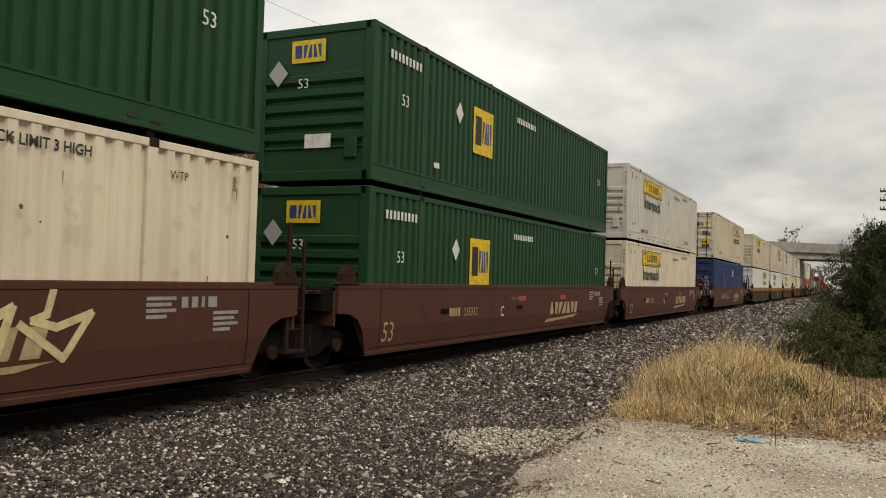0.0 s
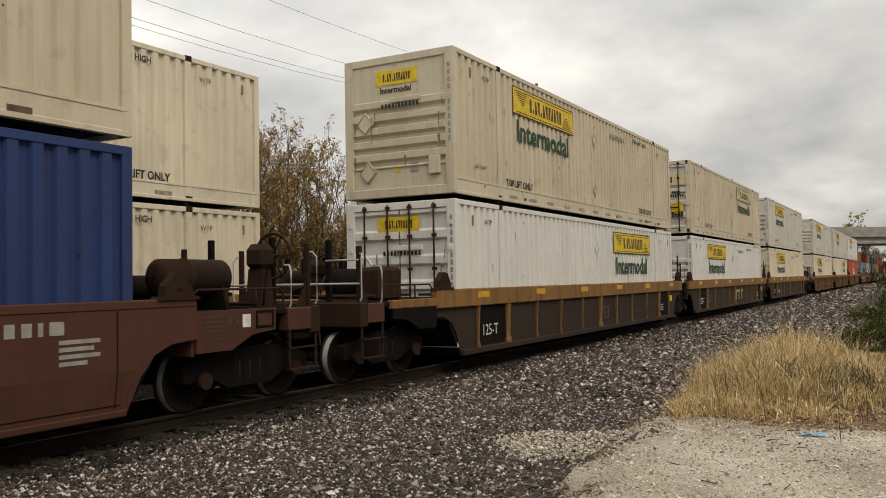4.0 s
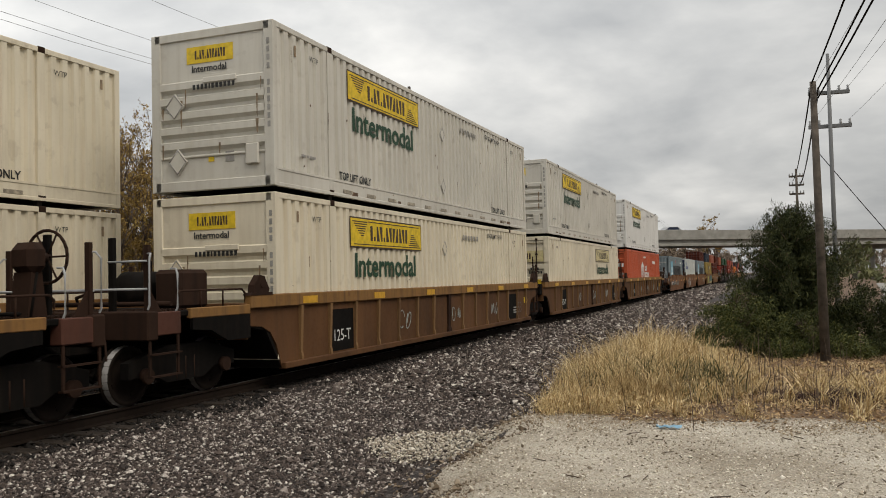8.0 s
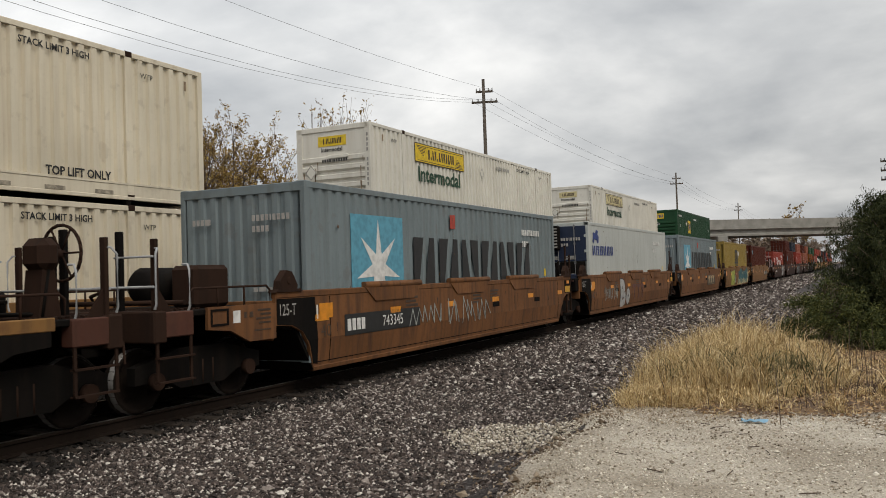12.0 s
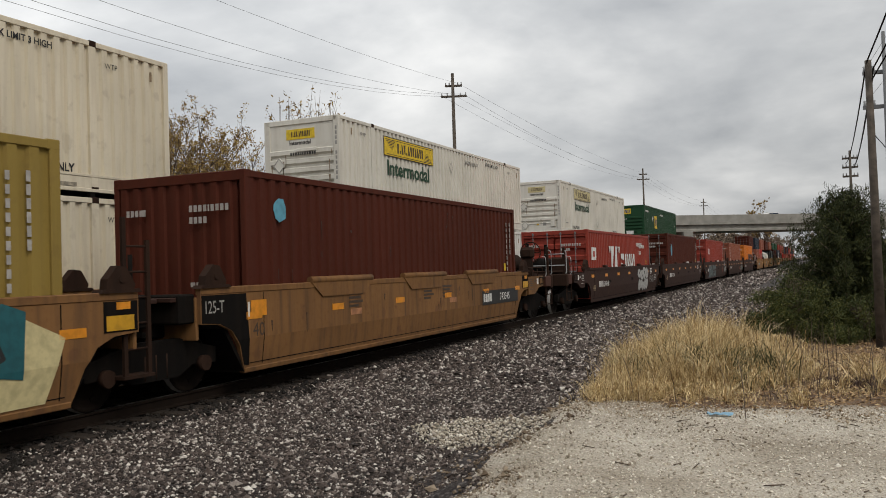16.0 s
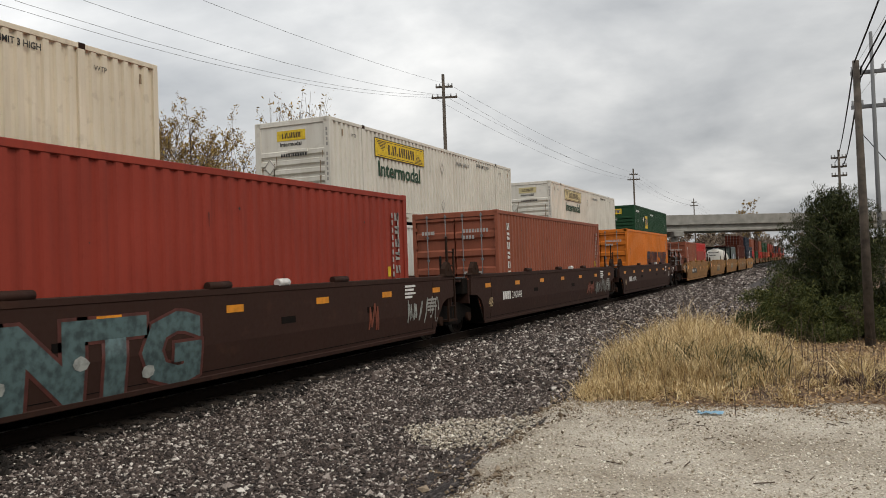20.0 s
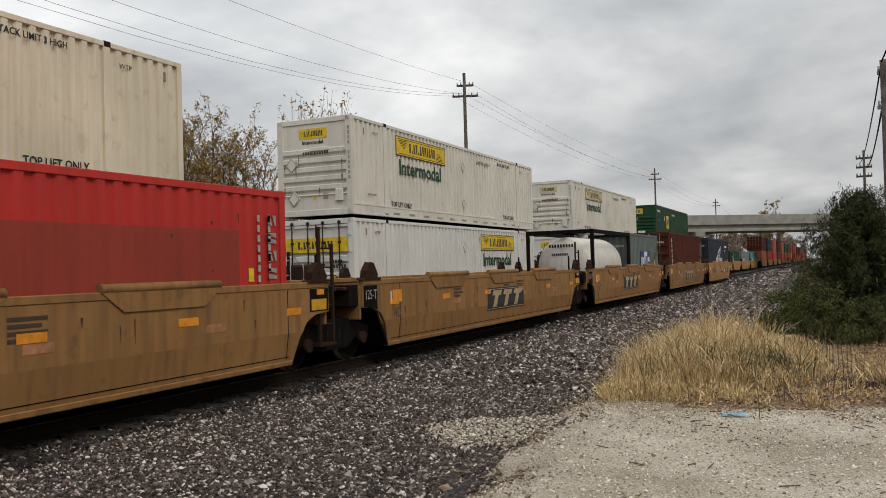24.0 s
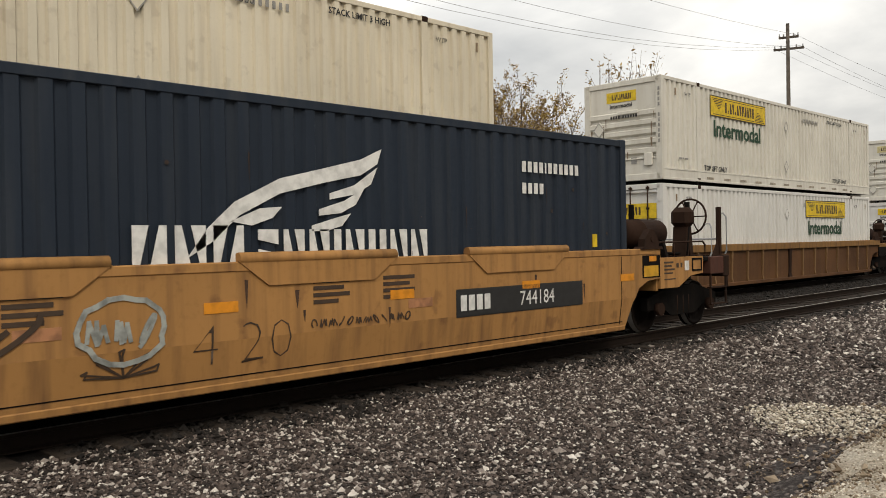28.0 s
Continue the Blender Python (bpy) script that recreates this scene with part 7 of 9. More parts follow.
def fat_letters(t, text, y, z, size, fill, edge, wide=1.0):
    """Fat sprayed capitals with an edge."""
    letter(t, text, size, edge, SIDE + 0.003, y, z, wide=wide, name="spray_edge", bold=0.115)
    letter(t, text, size, fill, SIDE + 0.006, y, z, wide=wide, name="spray_fill", bold=0.075)


def pale_art(t, a, b):
    fat_letters(t, "BENTG", 0.6, 0.32, 1.18, P_DULLBLUE, P_MAROON, 1.28)
    for i, (y, z) in enumerate(((1.3, 0.5), (2.2, 0.55), (3.3, 0.7), (4.4, 0.48))):
        outline(t, "spray_patch", P_SPRAY, SIDE + 0.009, blob(y, z, 0.12, 0.09, i, 8), "pale sprayed patch")
    scrawl(t, 61, 10.2, 10.8, 0.4, 1.1, P_RUST, 0.05, 1)
    scrawl(t, 64, 11.9, 13.6, 0.45, 1.1, P_SPRAY, 0.02, 6)


def wire_art(t, a, b):
    scrawl(t, 44, 11.0, 13.6, 0.35, 1.1, P_SPRAY, 0.022, 6)
    scrawl(t, 46, 9.6, 10.8, 0.4, 1.0, P_RUST, 0.05, 2)


def loop_art(t, a, b):
    letter(t, "CRON", 0.95, P_BLACK, SIDE + 0.003, 8.6, 0.40, wide=0.78, name="spray_edge", bold=0.03)
    letter(t, "CRON", 0.95, GOLD, SIDE + 0.006, 8.6, 0.40, wide=0.78, name="spray_fill", bold=-0.02)
    letter(t, "420", 0.42, P_BROWN, SIDE + 0.003, 10.75, 0.5, wide=1.1, name="spray_line", bold=-0.015)
    scrawl(t, 57, 2.4, 3.6, 0.5, 1.15, P_SPRAY, 0.03, 2)


def line_art(t, a, b):
    scrawl(t, 53, 1.2, 3.3, 0.62, 1.22, P_BROWN, 0.05, 3)
    stroke(t, "spray_stroke", P_SPRAY, SIDE + 0.004, blob(3.85, 0.9, 0.42, 0.30, 3, 20) + blob(3.85, 0.9, 0.42, 0.30, 3, 20)[:1], 0.05, "pale sprayed ring")
    scrawl(t, 58, 3.5, 4.2, 0.72, 1.05, P_SPRAY, 0.04, 3)
    for g in (0.15, 0.8, 1.57, 2.3, 3.0):
        cy, cz = 3.85 + 0.34 * math.cos(g), 0.5 + 0.20 * math.sin(g)
        stroke(t, "spray_stroke", P_BROWN, SIDE + 0.003, [(3.85, 0.46), (cy - 0.05, cz), (cy, cz + 0.02), (cy - 0.02, cz - 0.04), (3.85, 0.46)], 0.018, "dark sprayed leaf line")
    letter(t, "4 20", 0.62, P_BROWN, SIDE + 0.003, 4.5, 0.46, wide=1.1, name="spray_line", bold=-0.02)
    scrawl(t, 59, 5.9, 7.4, 0.72, 0.84, P_BROWN, 0.012, 12)


def gold_marks(number="", panel=0.62, art=None, oily=False):
    def put(t, a, b):
        gold_flaps(t, a, b)
        reflectors(t, a, b, 6, 0.98)
        if panel:
            owner_panel(t, a + (b - a) * panel, 0.56 if not number else 0.68, 2.65 if not number else 2.7, 0.56 if not number else 0.36, number)
        for y in (0.28, 0.50, 0.57):
            data_block(t, a + (b - a) * y, 1.22, P_BROWN)
        plate(t, "dark_panel", GRIME, SIDE, b - 0.56, b - 0.02, 1.0, SILL_TOP - 0.1, "grimy dark end panel")
        plate(t, "reflector", P_AMBER, SIDE + 0.004, b - 0.52, b - 0.08, 1.02, 1.20, "large amber reflector")
        plate(t, "reflector", P_ORANGE, SIDE + 0.004, b - 0.36, b - 0.14, 1.27, 1.36, "small orange reflector")
        plate(t, "reflector", P_ORANGE, SIDE, a + 1.12, a + 1.5, 1.02, 1.26, "large orange reflector")
        outline(t, "end_panel", GRIME, SIDE, [(a + 0.02, 0.99), (a + 0.40, 0.96), (a + 0.66, 0.85), (a + 0.86, 0.62), (a + 0.98, 0.32), (a + 1.1, 0.30), (a + 1.0, SILL_TOP - 0.1), (a + 0.02, SILL_TOP - 0.1)] if oily else [(a + 0.02, 0.99), (a + 0.52, 0.92), (a + 0.52, SILL_TOP - 0.1), (a + 0.02, SILL_TOP - 0.1)], "grimy dark end of the side plate")
        letter(t, "125-T", 0.25, P_DIM, SIDE + 0.006, a + 0.06, 1.12, wide=0.72)
        plate(t, "white_tab", P_WHITE, SIDE, a + 1.04, a + 1.08, 1.02, 1.24)
        letter(t, "40", 0.3, P_BROWN, SIDE + 0.003, a + 1.15, 0.72)
        if art:
            art(t, a, b)
    return put


def dark_marks(number="240048", art=None):
    def put(t, a, b):
        bars(t, P_WHITE, SIDE, a + (b - a) * 0.14, 0.74, 0.22, [0.55] * 4, 0.25)
        letter(t, number, 0.30, P_WHITE, SIDE + 0.003, a + (b - a) * 0.14 + 0.75, 0.74)
        letter(t, "48", 0.36, P_TAN, SIDE + 0.003, a + 1.2, 0.6)
        reflectors(t, a, b, 7, 1.12, 0.40, 0.11)
        data_block(t, b - 2.6, 1.28, P_WHITE)
        data_block(t, b - 1.5, 0.95, P_GREY)
        for y in (2.2, 5.6, 9.0):
            part("cover_roll", cached("dark_roll", lambda: Shape().tube((SIDE - 0.03, 0, SILL_TOP + 0.05), (SIDE - 0.03, 0.5, SILL_TOP + 0.05), 0.06, 8), DARK), DARK, t, "", pose(0, y, 0))
        part("white_cap", Shape().tube((SIDE - 0.03, 7.3, SILL_TOP + 0.05), (SIDE - 0.03, 7.6, SILL_TOP + 0.05), 0.064, 8), P_WHITE, t, "white painted cap")
        if art:
            art(t, a, b)
    return put

# ---- the trains ----
# metres that the train has run, second by second
RUN = [0.0, 16.24, 32.48, 48.63, 64.73, 80.8, 96.86, 112.85, 128.8, 144.72, 160.62, 176.51, 192.36, 208.27, 224.08, 239.8, 255.45, 271.21, 286.94, 302.61, 318.2, 333.68, 349.08, 364.45, 379.83, 395.2, 410.55, 425.87, 441.15]
# near end of each load, front to back, at the start
AT = [-6.57, 12.72, 31.94, 55.17, 78.98, 98.31, 117.69, 141.24, 160.57, 180.1, 203.37, 219.06, 234.47, 250.21, 265.75, 286.19, 304.26, 322.14, 340.05, 358.07, 378.62, 394.16, 409.69, 425.17, 440.81]
FLOOR, H53, H96, H86 = 0.33, 2.908, 2.896, 2.591
MOVERS = []


def ride(ob, y, z=0.0):
    ob.matrix_basis = pose(TRACK, y, z)
    MOVERS.append((ob, y, z))
    return ob


def relabel(ob, label):
    ob["label"] = label
    return ob


def jb(paint, nose, label, **kw):
    return make_box(16.15, H53, paint, nose, label=label, extra=domestic_marks(**kw))


def weather(ob, L, H, seed, n=26, mat=None):
    """Chips, scrapes and short runs of rust on the side of a box, each with a shape of its own."""
    r = random.Random(seed)
    s = Shape()
    for i in range(n):
        y, z = r.uniform(0.3, L - 0.3), 0.25 + (H - 0.5) * r.random()
        if r.random() < 0.55:
            a = r.uniform(0.008, 0.028)
            s.prism_x([(y + a * math.cos(k) * r.uniform(0.7, 1.3), z + a * math.sin(k) * r.uniform(0.7, 1.5)) for k in (0, 1, 2.1, 3.1, 4.2, 5.2)], FACE + 0.002, FACE + 0.0045)
        else:
            w, d = r.uniform(0.004, 0.010), r.uniform(0.08, 0.35)
            s.prism_x([(y - w, z), (y + w, z), (y + w * 0.7, z - d * 0.5), (y + w * 0.1, z - d), (y - w * 0.5, z - d * 0.6)], FACE + 0.002, FACE + 0.0045)
    for i in range(5):
        y, d = r.uniform(0.3, L - 0.5), r.uniform(0.1, 0.4)
        s.box(FACE + 0.001, y, r.uniform(0.04, 0.12), FACE + 0.0045, y + d, r.uniform(0.13, 0.17))
    joined(part("rust_chip", s, mat or P_CHIP, ob, "small rust chips and runs"))


def load_train():
    up = FLOOR + H53 + 0.085
    y = AT
    # 0 to 2: brown three-unit car
    ride(make_box(16.15, H53, CREAM, "ribs", label="cream corrugated 53-foot container with rust marks", extra=domestic_marks(sign=False)), y[0], FLOOR)
    emp = make_box(16.15, H53, GREEN, "ribs", label="dark green 53-foot container with yellow square sign", extra=emp_marks)
    ride(emp, y[0], up)
    ride(copy_thing(emp, pose(0, 0, 0)), y[1], FLOOR)
    ride(copy_thing(emp, pose(0, 0, 0)), y[1], up)
    jbl = jb(CREAM, "ribs", "cream-white 53-foot container with yellow sign and green word")
    jbu = jb(GREYWHITE, "ribs", "grey-white 53-foot container with yellow sign and green word")
    jbc = jb(DULLCREAM, "ribs", "weathered cream 53-foot container with yellow sign")
    jbd = make_box(16.15, H53, DULLCREAM, "doors", label="cream 53-foot container with lock-rod doors facing forward", extra=door_marks)
    jbp = jb(CREAM, "doors", "cream-white 53-foot container with pale sign, doors facing forward", sign_y=9.85, pale=True, door_sign=True)
    jbb = jb(BRIGHT, "ribs", "clean white 53-foot container with yellow sign and green word")
    ride(jbl, y[2], FLOOR); ride(jbu, y[2], up)
    # 3: brown single car, blue box under a white one
    ride(jbd, y[3], up)
    blue = make_box(16.15, H53, BLUE, "doors", label="blue 53-foot container with painted-over panels", extra=blue_marks)
    ride(blue, y[3], FLOOR)
    def more(ob, i, z, label=""):
        c = ride(copy_thing(ob, pose(0, 0, 0)), y[i], z)
        return relabel(c, label) if label else c
    lowdoor = make_box(16.15, H53, BRIGHT, "doors", label="white 53-foot container, yellow sign across its doors", extra=domestic_marks(9.85))
    ride(lowdoor, y[4], FLOOR); ride(jbc, y[4], up)
    more(jbd, 5, up); ride(jbb, y[5], FLOOR)
    more(jbu, 6, up); more(jbl, 6, FLOOR)
    more(jbu, 7, up); more(jbl, 7, FLOOR)
    more(jbu, 8, up); ride(jbp, y[8], FLOOR)
    more(jbb, 9, up, "grey-white 53-foot container with yellow sign")
    ride(make_box(16.15, H53, ORANGE_RED, "doors", label="orange-red 53-foot container with white house emblem", extra=hub_sign), y[9], FLOOR)
    for i, c in ((10, GREY_BLUE), (12, GREY_BLUE)):
        if i == 10:
            star = make_box(12.19, H96, GREY_BLUE, "folds", False, label="grey 40-foot container with star square and black bars", extra=iso_marks(star_sign, plain=False))
            ride(star, y[i], FLOOR)
        else:
            more(star, 12, FLOOR)
    cr = make_box(12.19, H96, DULLWHITE, "none", False, 0.09, "refrigerated_container", "smooth white refrigerated 40-foot container with blue emblem", extra=lambda t, L, H: (iso_marks(chess_sign, plain=False)(t, L, H), make_reefer_unit(t, H)))
    ride(cr, y[11], FLOOR)
    ride(make_box(12.19, H96, MUSTARD, "folds", False, label="mustard yellow 40-foot container with large black mark", extra=iso_marks(m_sign)), y[13], FLOOR)
    ride(make_box(12.19, H96, MAROON, "folds", False, label="maroon 40-foot container with round blue emblem", extra=iso_marks(low_spot)), y[14], FLOOR)
    ride(make_box(12.19, H86, RED, "doors", False, label="red 40-foot container with white flag and letter bars", extra=iso_marks(k_sign, plain=False)), y[15], FLOOR)
    ride(make_box(12.19, H96, MAROON, "doors", False, label="dark maroon 40-foot container with blue emblem and doors forward", extra=iso_marks(blue_spot)), y[16], FLOOR)
    ride(make_box(12.19, H96, RED, "doors", False, label="plain red 40-foot container with a small letter column", extra=iso_marks(side_column(P_GREY, 11.6, 8, 0.16), short_name(P_WHITE, 1.0, 1.75, 0.42, "oni", 0.95, 0.24), plain=True)), y[17], FLOOR)
    ride(make_box(12.19, H96, BRICK, "doors", False, label="brown-red 40-foot container with white letter column", extra=iso_marks(side_column())), y[18], FLOOR)
    ride(make_box(12.19, H96, ORANGE, "doors", False, label="orange 40-foot container with dark blue letter bars", extra=iso_marks(short_name(P_NAVY, 5.2, 0.98, 0.86, "onono.uioon", 6.3, 0.27))), y[19], FLOOR)
    ride(make_box(6.06, H86, BRICK, "doors", False, label="brown-red 20-foot container with diamond placards", extra=iso_marks(side_column(P_WHITE, 0.9, 6))), y[20], FLOOR)
    ride(make_box(6.06, H86, RED_BRIGHT, "folds", False, label="bright red 20-foot container with a dull painted-over block", extra=iso_marks(side_column(P_GREY, 5.6, 5, 0.16), red_patch, plain=True)), y[20] + 6.12, FLOOR)
    ride(make_tank_container(), y[22], FLOOR)
    ride(make_box(6.06, H86, GREYGREEN, "folds", False, label="grey-green 20-foot container with blue and white sign", extra=iso_marks(mol_sign)), y[22] + 6.12, FLOOR)
    ride(make_box(12.19, H96, MAROON, "doors", False, label="dark red 40-foot container with white letter column", extra=iso_marks(side_column())), y[23], FLOOR)
    ride(make_box(12.19, H96, NAVY, "doors", False, label="navy 40-foot container with white wing and letter bars", extra=iso_marks(wing_sign, plain=False)), y[24], FLOOR)


def red_patch(t, L, H):
    plate(t, "painted_panel", RED, FACE, 0.35, 4.9, 1.05, 1.95, "dull red painted-over block")


def blue_marks(t, L, H):
    plate(t, "painted_panel", DARKBLUE, FACE, 4.0, 5.4, 0.8, 2.1, "painted-over dark panel")
    plate(t, "painted_panel", DARKBLUE, FACE, 7.0, 11.5, 0.35, 0.95, "painted-over dark panel")
    plate(t, "painted_panel", DARKBLUE, FACE, 12.2, 14.4, 0.5, 2.0, "painted-over dark panel")
    plate(t, "label_plate", P_WHITE, FACE, 9.3, 9.7, 1.9, 2.4)


def mol_sign(t, L, H):
    plate(t, "sign_panel", P_BLUE, FACE, 2.0, 4.1, 0.9, 1.83, "blue panel with a white middle field")
    plate(t, "white_field", P_WHITE, FACE + 0.004, 2.78, 3.44, 0.92, 1.80)
    plain_row(t, P_WHITE, (FACE + 0.004, 2.12, 1.0), 0.56, "n", 0.54, 0.27)
    plain_row(t, P_WHITE, (FACE + 0.004, 3.58, 1.0), 0.56, "u", 0.36, 0.27)
    plain_row(t, P_BLUE, (FACE + 0.008, 2.88, 1.0), 0.60, "o", 0.46, 0.27)


def weather_train():
    boxes = [ob for ob, y, z in MOVERS if ob.name in PAINTS or ob.name.split(".")[0] in ("shipping_container", "refrigerated_container")]
    for i, ob in enumerate(boxes):
        side = [c for c in ob.children if c.name.startswith("side_panel")][0]
        L, H = max(v.co.y for v in side.data.vertices) + 0.12, max(v.co.z for v in side.data.vertices) + 0.1
        pale = side.data.materials[0] in (WHITE, CREAM, GREYWHITE, DULLCREAM, BRIGHT, DULLWHITE, GREY_BLUE, MUSTARD)
        weather(ob, L, H, 300 + i, 30 if side.data.materials[0] in (CREAM, GREYWHITE, DULLCREAM) else 18, P_CHIP if pale else P_DARKCHIP)


def couple_train():
    y, L = AT, [16.15] * 10 + [12.19] * 15
    sets = [((0, 1, 2), "brown"), ((3,), "brown"), ((4, 5, 6), "rib"), ((7, 8, 9), "ribb"), ((10, 11, 12, 13, 14), "oldgold"), ((15, 16, 17, 18, 19), "dark"), ((20, 21, 22, 23, 24), "tangold")]
    words = {"brown": "oxide brown smooth-sided well car, dusty", "rib": "grimy well car with gold top chord and side posts", "ribb": "rusty brown well car with closely spaced side posts", "gold": "faded gold smooth well car with pocket covers", "midgold": "dull gold smooth well car with pocket covers", "tangold": "tan gold smooth well car with pocket covers", "oldgold": "rust-stained gold smooth well car with pocket covers", "dark": "dark brown smooth-sided well car with orange strips"}
    extra = {0: brown_marks(tail="B", art=arrow_art), 1: brown_marks(tail="C"), 2: brown_marks(tail="A", tail_y=7.0), 3: brown_marks("", art=chalk_art),
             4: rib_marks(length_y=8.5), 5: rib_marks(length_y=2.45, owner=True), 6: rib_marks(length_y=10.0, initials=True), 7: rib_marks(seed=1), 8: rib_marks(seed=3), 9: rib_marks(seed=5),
             10: gold_marks("743345", 0.13, chalk_art, True), 11: gold_marks(art=bubble_art, panel=0.0, oily=True), 12: gold_marks(oily=True), 13: gold_marks(art=wall_art, panel=0.0, oily=True), 14: gold_marks("743345", 0.74, None, True),
             15: dark_marks(art=silver_art), 16: dark_marks(), 17: dark_marks(art=pale_art), 18: dark_marks(art=wire_art), 19: dark_marks(),
             20: gold_marks("744184", 0.24), 21: gold_marks(panel=0.42), 22: gold_marks(panel=0.38), 23: gold_marks(panel=0.42, art=loop_art), 24: gold_marks("744184", 0.655, line_art)}
    for units, kind in sets:
        for n, i in enumerate(units):
            near = "free" if n == 0 and i > 0 else "joint"
            far = "free" if n == len(units) - 1 else "joint"
            gn = y[i] - y[i - 1] - L[i - 1] if i else 3.2
            gf = y[i + 1] - y[i] - L[i] if i < 24 else 6.0
            s = words[kind]
            if i in (0, 11, 13, 15, 17, 23, 24):
                s += ", sprayed with graffiti"
            if i == 21:
                s = "empty faded gold smooth well car with pocket covers"
            kd = "gold" if i == 24 else "midgold" if i in (13, 14) else kind
            ride(make_well(kd, L[i], near, far, gn, gf, s, extra[i]), y[i])


def make_far_well(L):
    """A well car that is only ever seen far off."""
    t = thing("well_car", "gold well car far down the standing train", "railway well car")
    for sx in (-1, 1):
        x0, x1 = sorted((sx * HALF, sx * (HALF - 0.06)))
        part("side_sill", cached(("far_sill", sx), lambda: Shape().prism_x(sill_profile(-1.1, L + 1.1), x0, x1), MIDGOLD), MIDGOLD, t)
    part("well_floor", cached("far_floor", lambda: Shape().box(-1.3, -0.2, SILL_LOW, 1.3, L + 0.2, SILL_LOW + 0.08), GRIME), GRIME, t)
    for y in (-1.5, L + 1.5):
        part("end_platform", cached("far_platform", lambda: Shape().box(-1.2, -1.5, 0.75, 1.2, 1.5, 1.3), GRIME), GRIME, t, "", pose(0, y, 0))
        part("truck", cached("far_truck", lambda: Shape().prism_x([(-1.3, 0.0), (-0.5, 0.0), (-0.4, 0.3), (0.4, 0.3), (0.5, 0.0), (1.3, 0.0), (1.3, 0.75), (-1.3, 0.75)], -1.05, 1.05), GRIME), GRIME, t, "", pose(0, y, 0))
    return t


def standing_train():
    """The stack train that waits on the siding."""
    up = FLOOR + H53 + 0.085
    def stand(ob, y, z):
        ob.matrix_basis = pose(SIDING, y, z + DROP)
        ob["group"] = "standing train on the siding"
        return ob
    lab = "cream-white 53-foot container on the standing train"
    a = jb(CREAM, "ribs", lab, sign=True)
    stand(a, -2.17, up)
    letter(a, "285560", 0.2, P_BLACK, FACE + 0.004, 16.15 - 6.6, H53 - 0.5)
    stand(copy_thing(a, pose(0, 0, 0)), -2.17, FLOOR)
    b = jb(WHITE, "ribs", "white 53-foot container with yellow sign on the standing train")
    stand(b, 20.95, up)
    b2 = make_box(16.15, H53, BRIGHT, "doors", label="grey-white 53-foot container, yellow sign near its end", extra=domestic_marks(9.95, door_sign=True))
    stand(b2, 20.95, FLOOR)
    c = jb(WHITE, "ribs", "white 53-foot container with pale sign on the standing train", pale=True, nose_pale=True)
    stand(c, 43.7, up)
    stand(jb(BRIGHT, "ribs", "clean white 53-foot container on the standing train", sign_y=9.85), 43.7, FLOOR)
    g = make_box(16.15, H53, GREEN, "ribs", label="dark green 53-foot container with yellow square sign", extra=emp_marks)
    stand(g, 67.4, up)
    stand(copy_thing(b2, pose(0, 0, 0)), 67.4, FLOOR)
    for (p, q), kind, y, L in ((("joint", "free"), "ribb", -2.17, 16.15), (("free", "free"), "ribb", 20.95, 16.15), (("free", "free"), "brown", 43.7, 16.15), (("free", "free"), "ribb", 67.4, 16.15)):
        stand(make_well(kind, L, p, q, 3.2, 7, "dark brown ribbed well car of the standing train" if kind == "ribb" else "brown smooth well car of the standing train"), y, 0)
    singles = ((BLUE, 89.0), (ORANGE_RED, 104.6), (GREEN, 120.2), (GREY_BLUE, 135.8), (TEAL, 151.4))
    for i, (p, y) in enumerate(singles):
        stand(make_box(12.19, H86, p, "folds", False, label="40-foot container far down the standing train", extra=iso_marks(short_name(P_WHITE, 2.5, 0.9, 0.6, "non", 1.6))), y, FLOOR)
        if i == 0:
            gw = make_well("gold", 12.19, "joint", "joint", 3.4, 3.4, "faded gold well car far down the standing train")
            stand(gw, y, 0)
        else:
            stand(copy_thing(gw, pose(0, 0, 0)), y, 0)
    rnd = random.Random(9)
    far = [(MAROON, RED), (RED, GREEN), (RED_BRIGHT, BRICK), (BRICK, MAROON), (RED, NAVY), (ORANGE_RED, RED)]
    proto = {}
    for i in range(18):
        y = 176 + 18.4 * i
        for z, p in zip((FLOOR, FLOOR + H96 + 0.02), far[rnd.randrange(6)] if i != 3 else (GREEN, MAROON)):
            if p.name not in proto:
                proto[p.name] = make_box(12.19, H96, p, "doors", False, label="reddish 40-foot container far down the standing train")
                stand(proto[p.name], y, z)
            else:
                stand(copy_thing(proto[p.name], pose(0, 0, 0)), y, z)
        fw = stand(copy_thing(fw, pose(0, 0, 0)) if i else make_far_well(12.19), y, 0)


def along(a, s0, v, lo=-150.0, hi=172.0):
    """Rows of time and place along the bridge for a steady speed, resting at the ends."""
    return [(t / 2, min(hi, max(lo, s0 + v * (t / 2 - a)))) for t in range(0, 57)]


TRUCK_RUN, CAR_RUN_A, CAR_RUN_B, CAR_RUN_C = along(5.0, -8.0, -19.0), along(15.5, -14.5, 22.0), along(2.0, -11.3, 20.0), along(8.0, -18.7, -20.0)


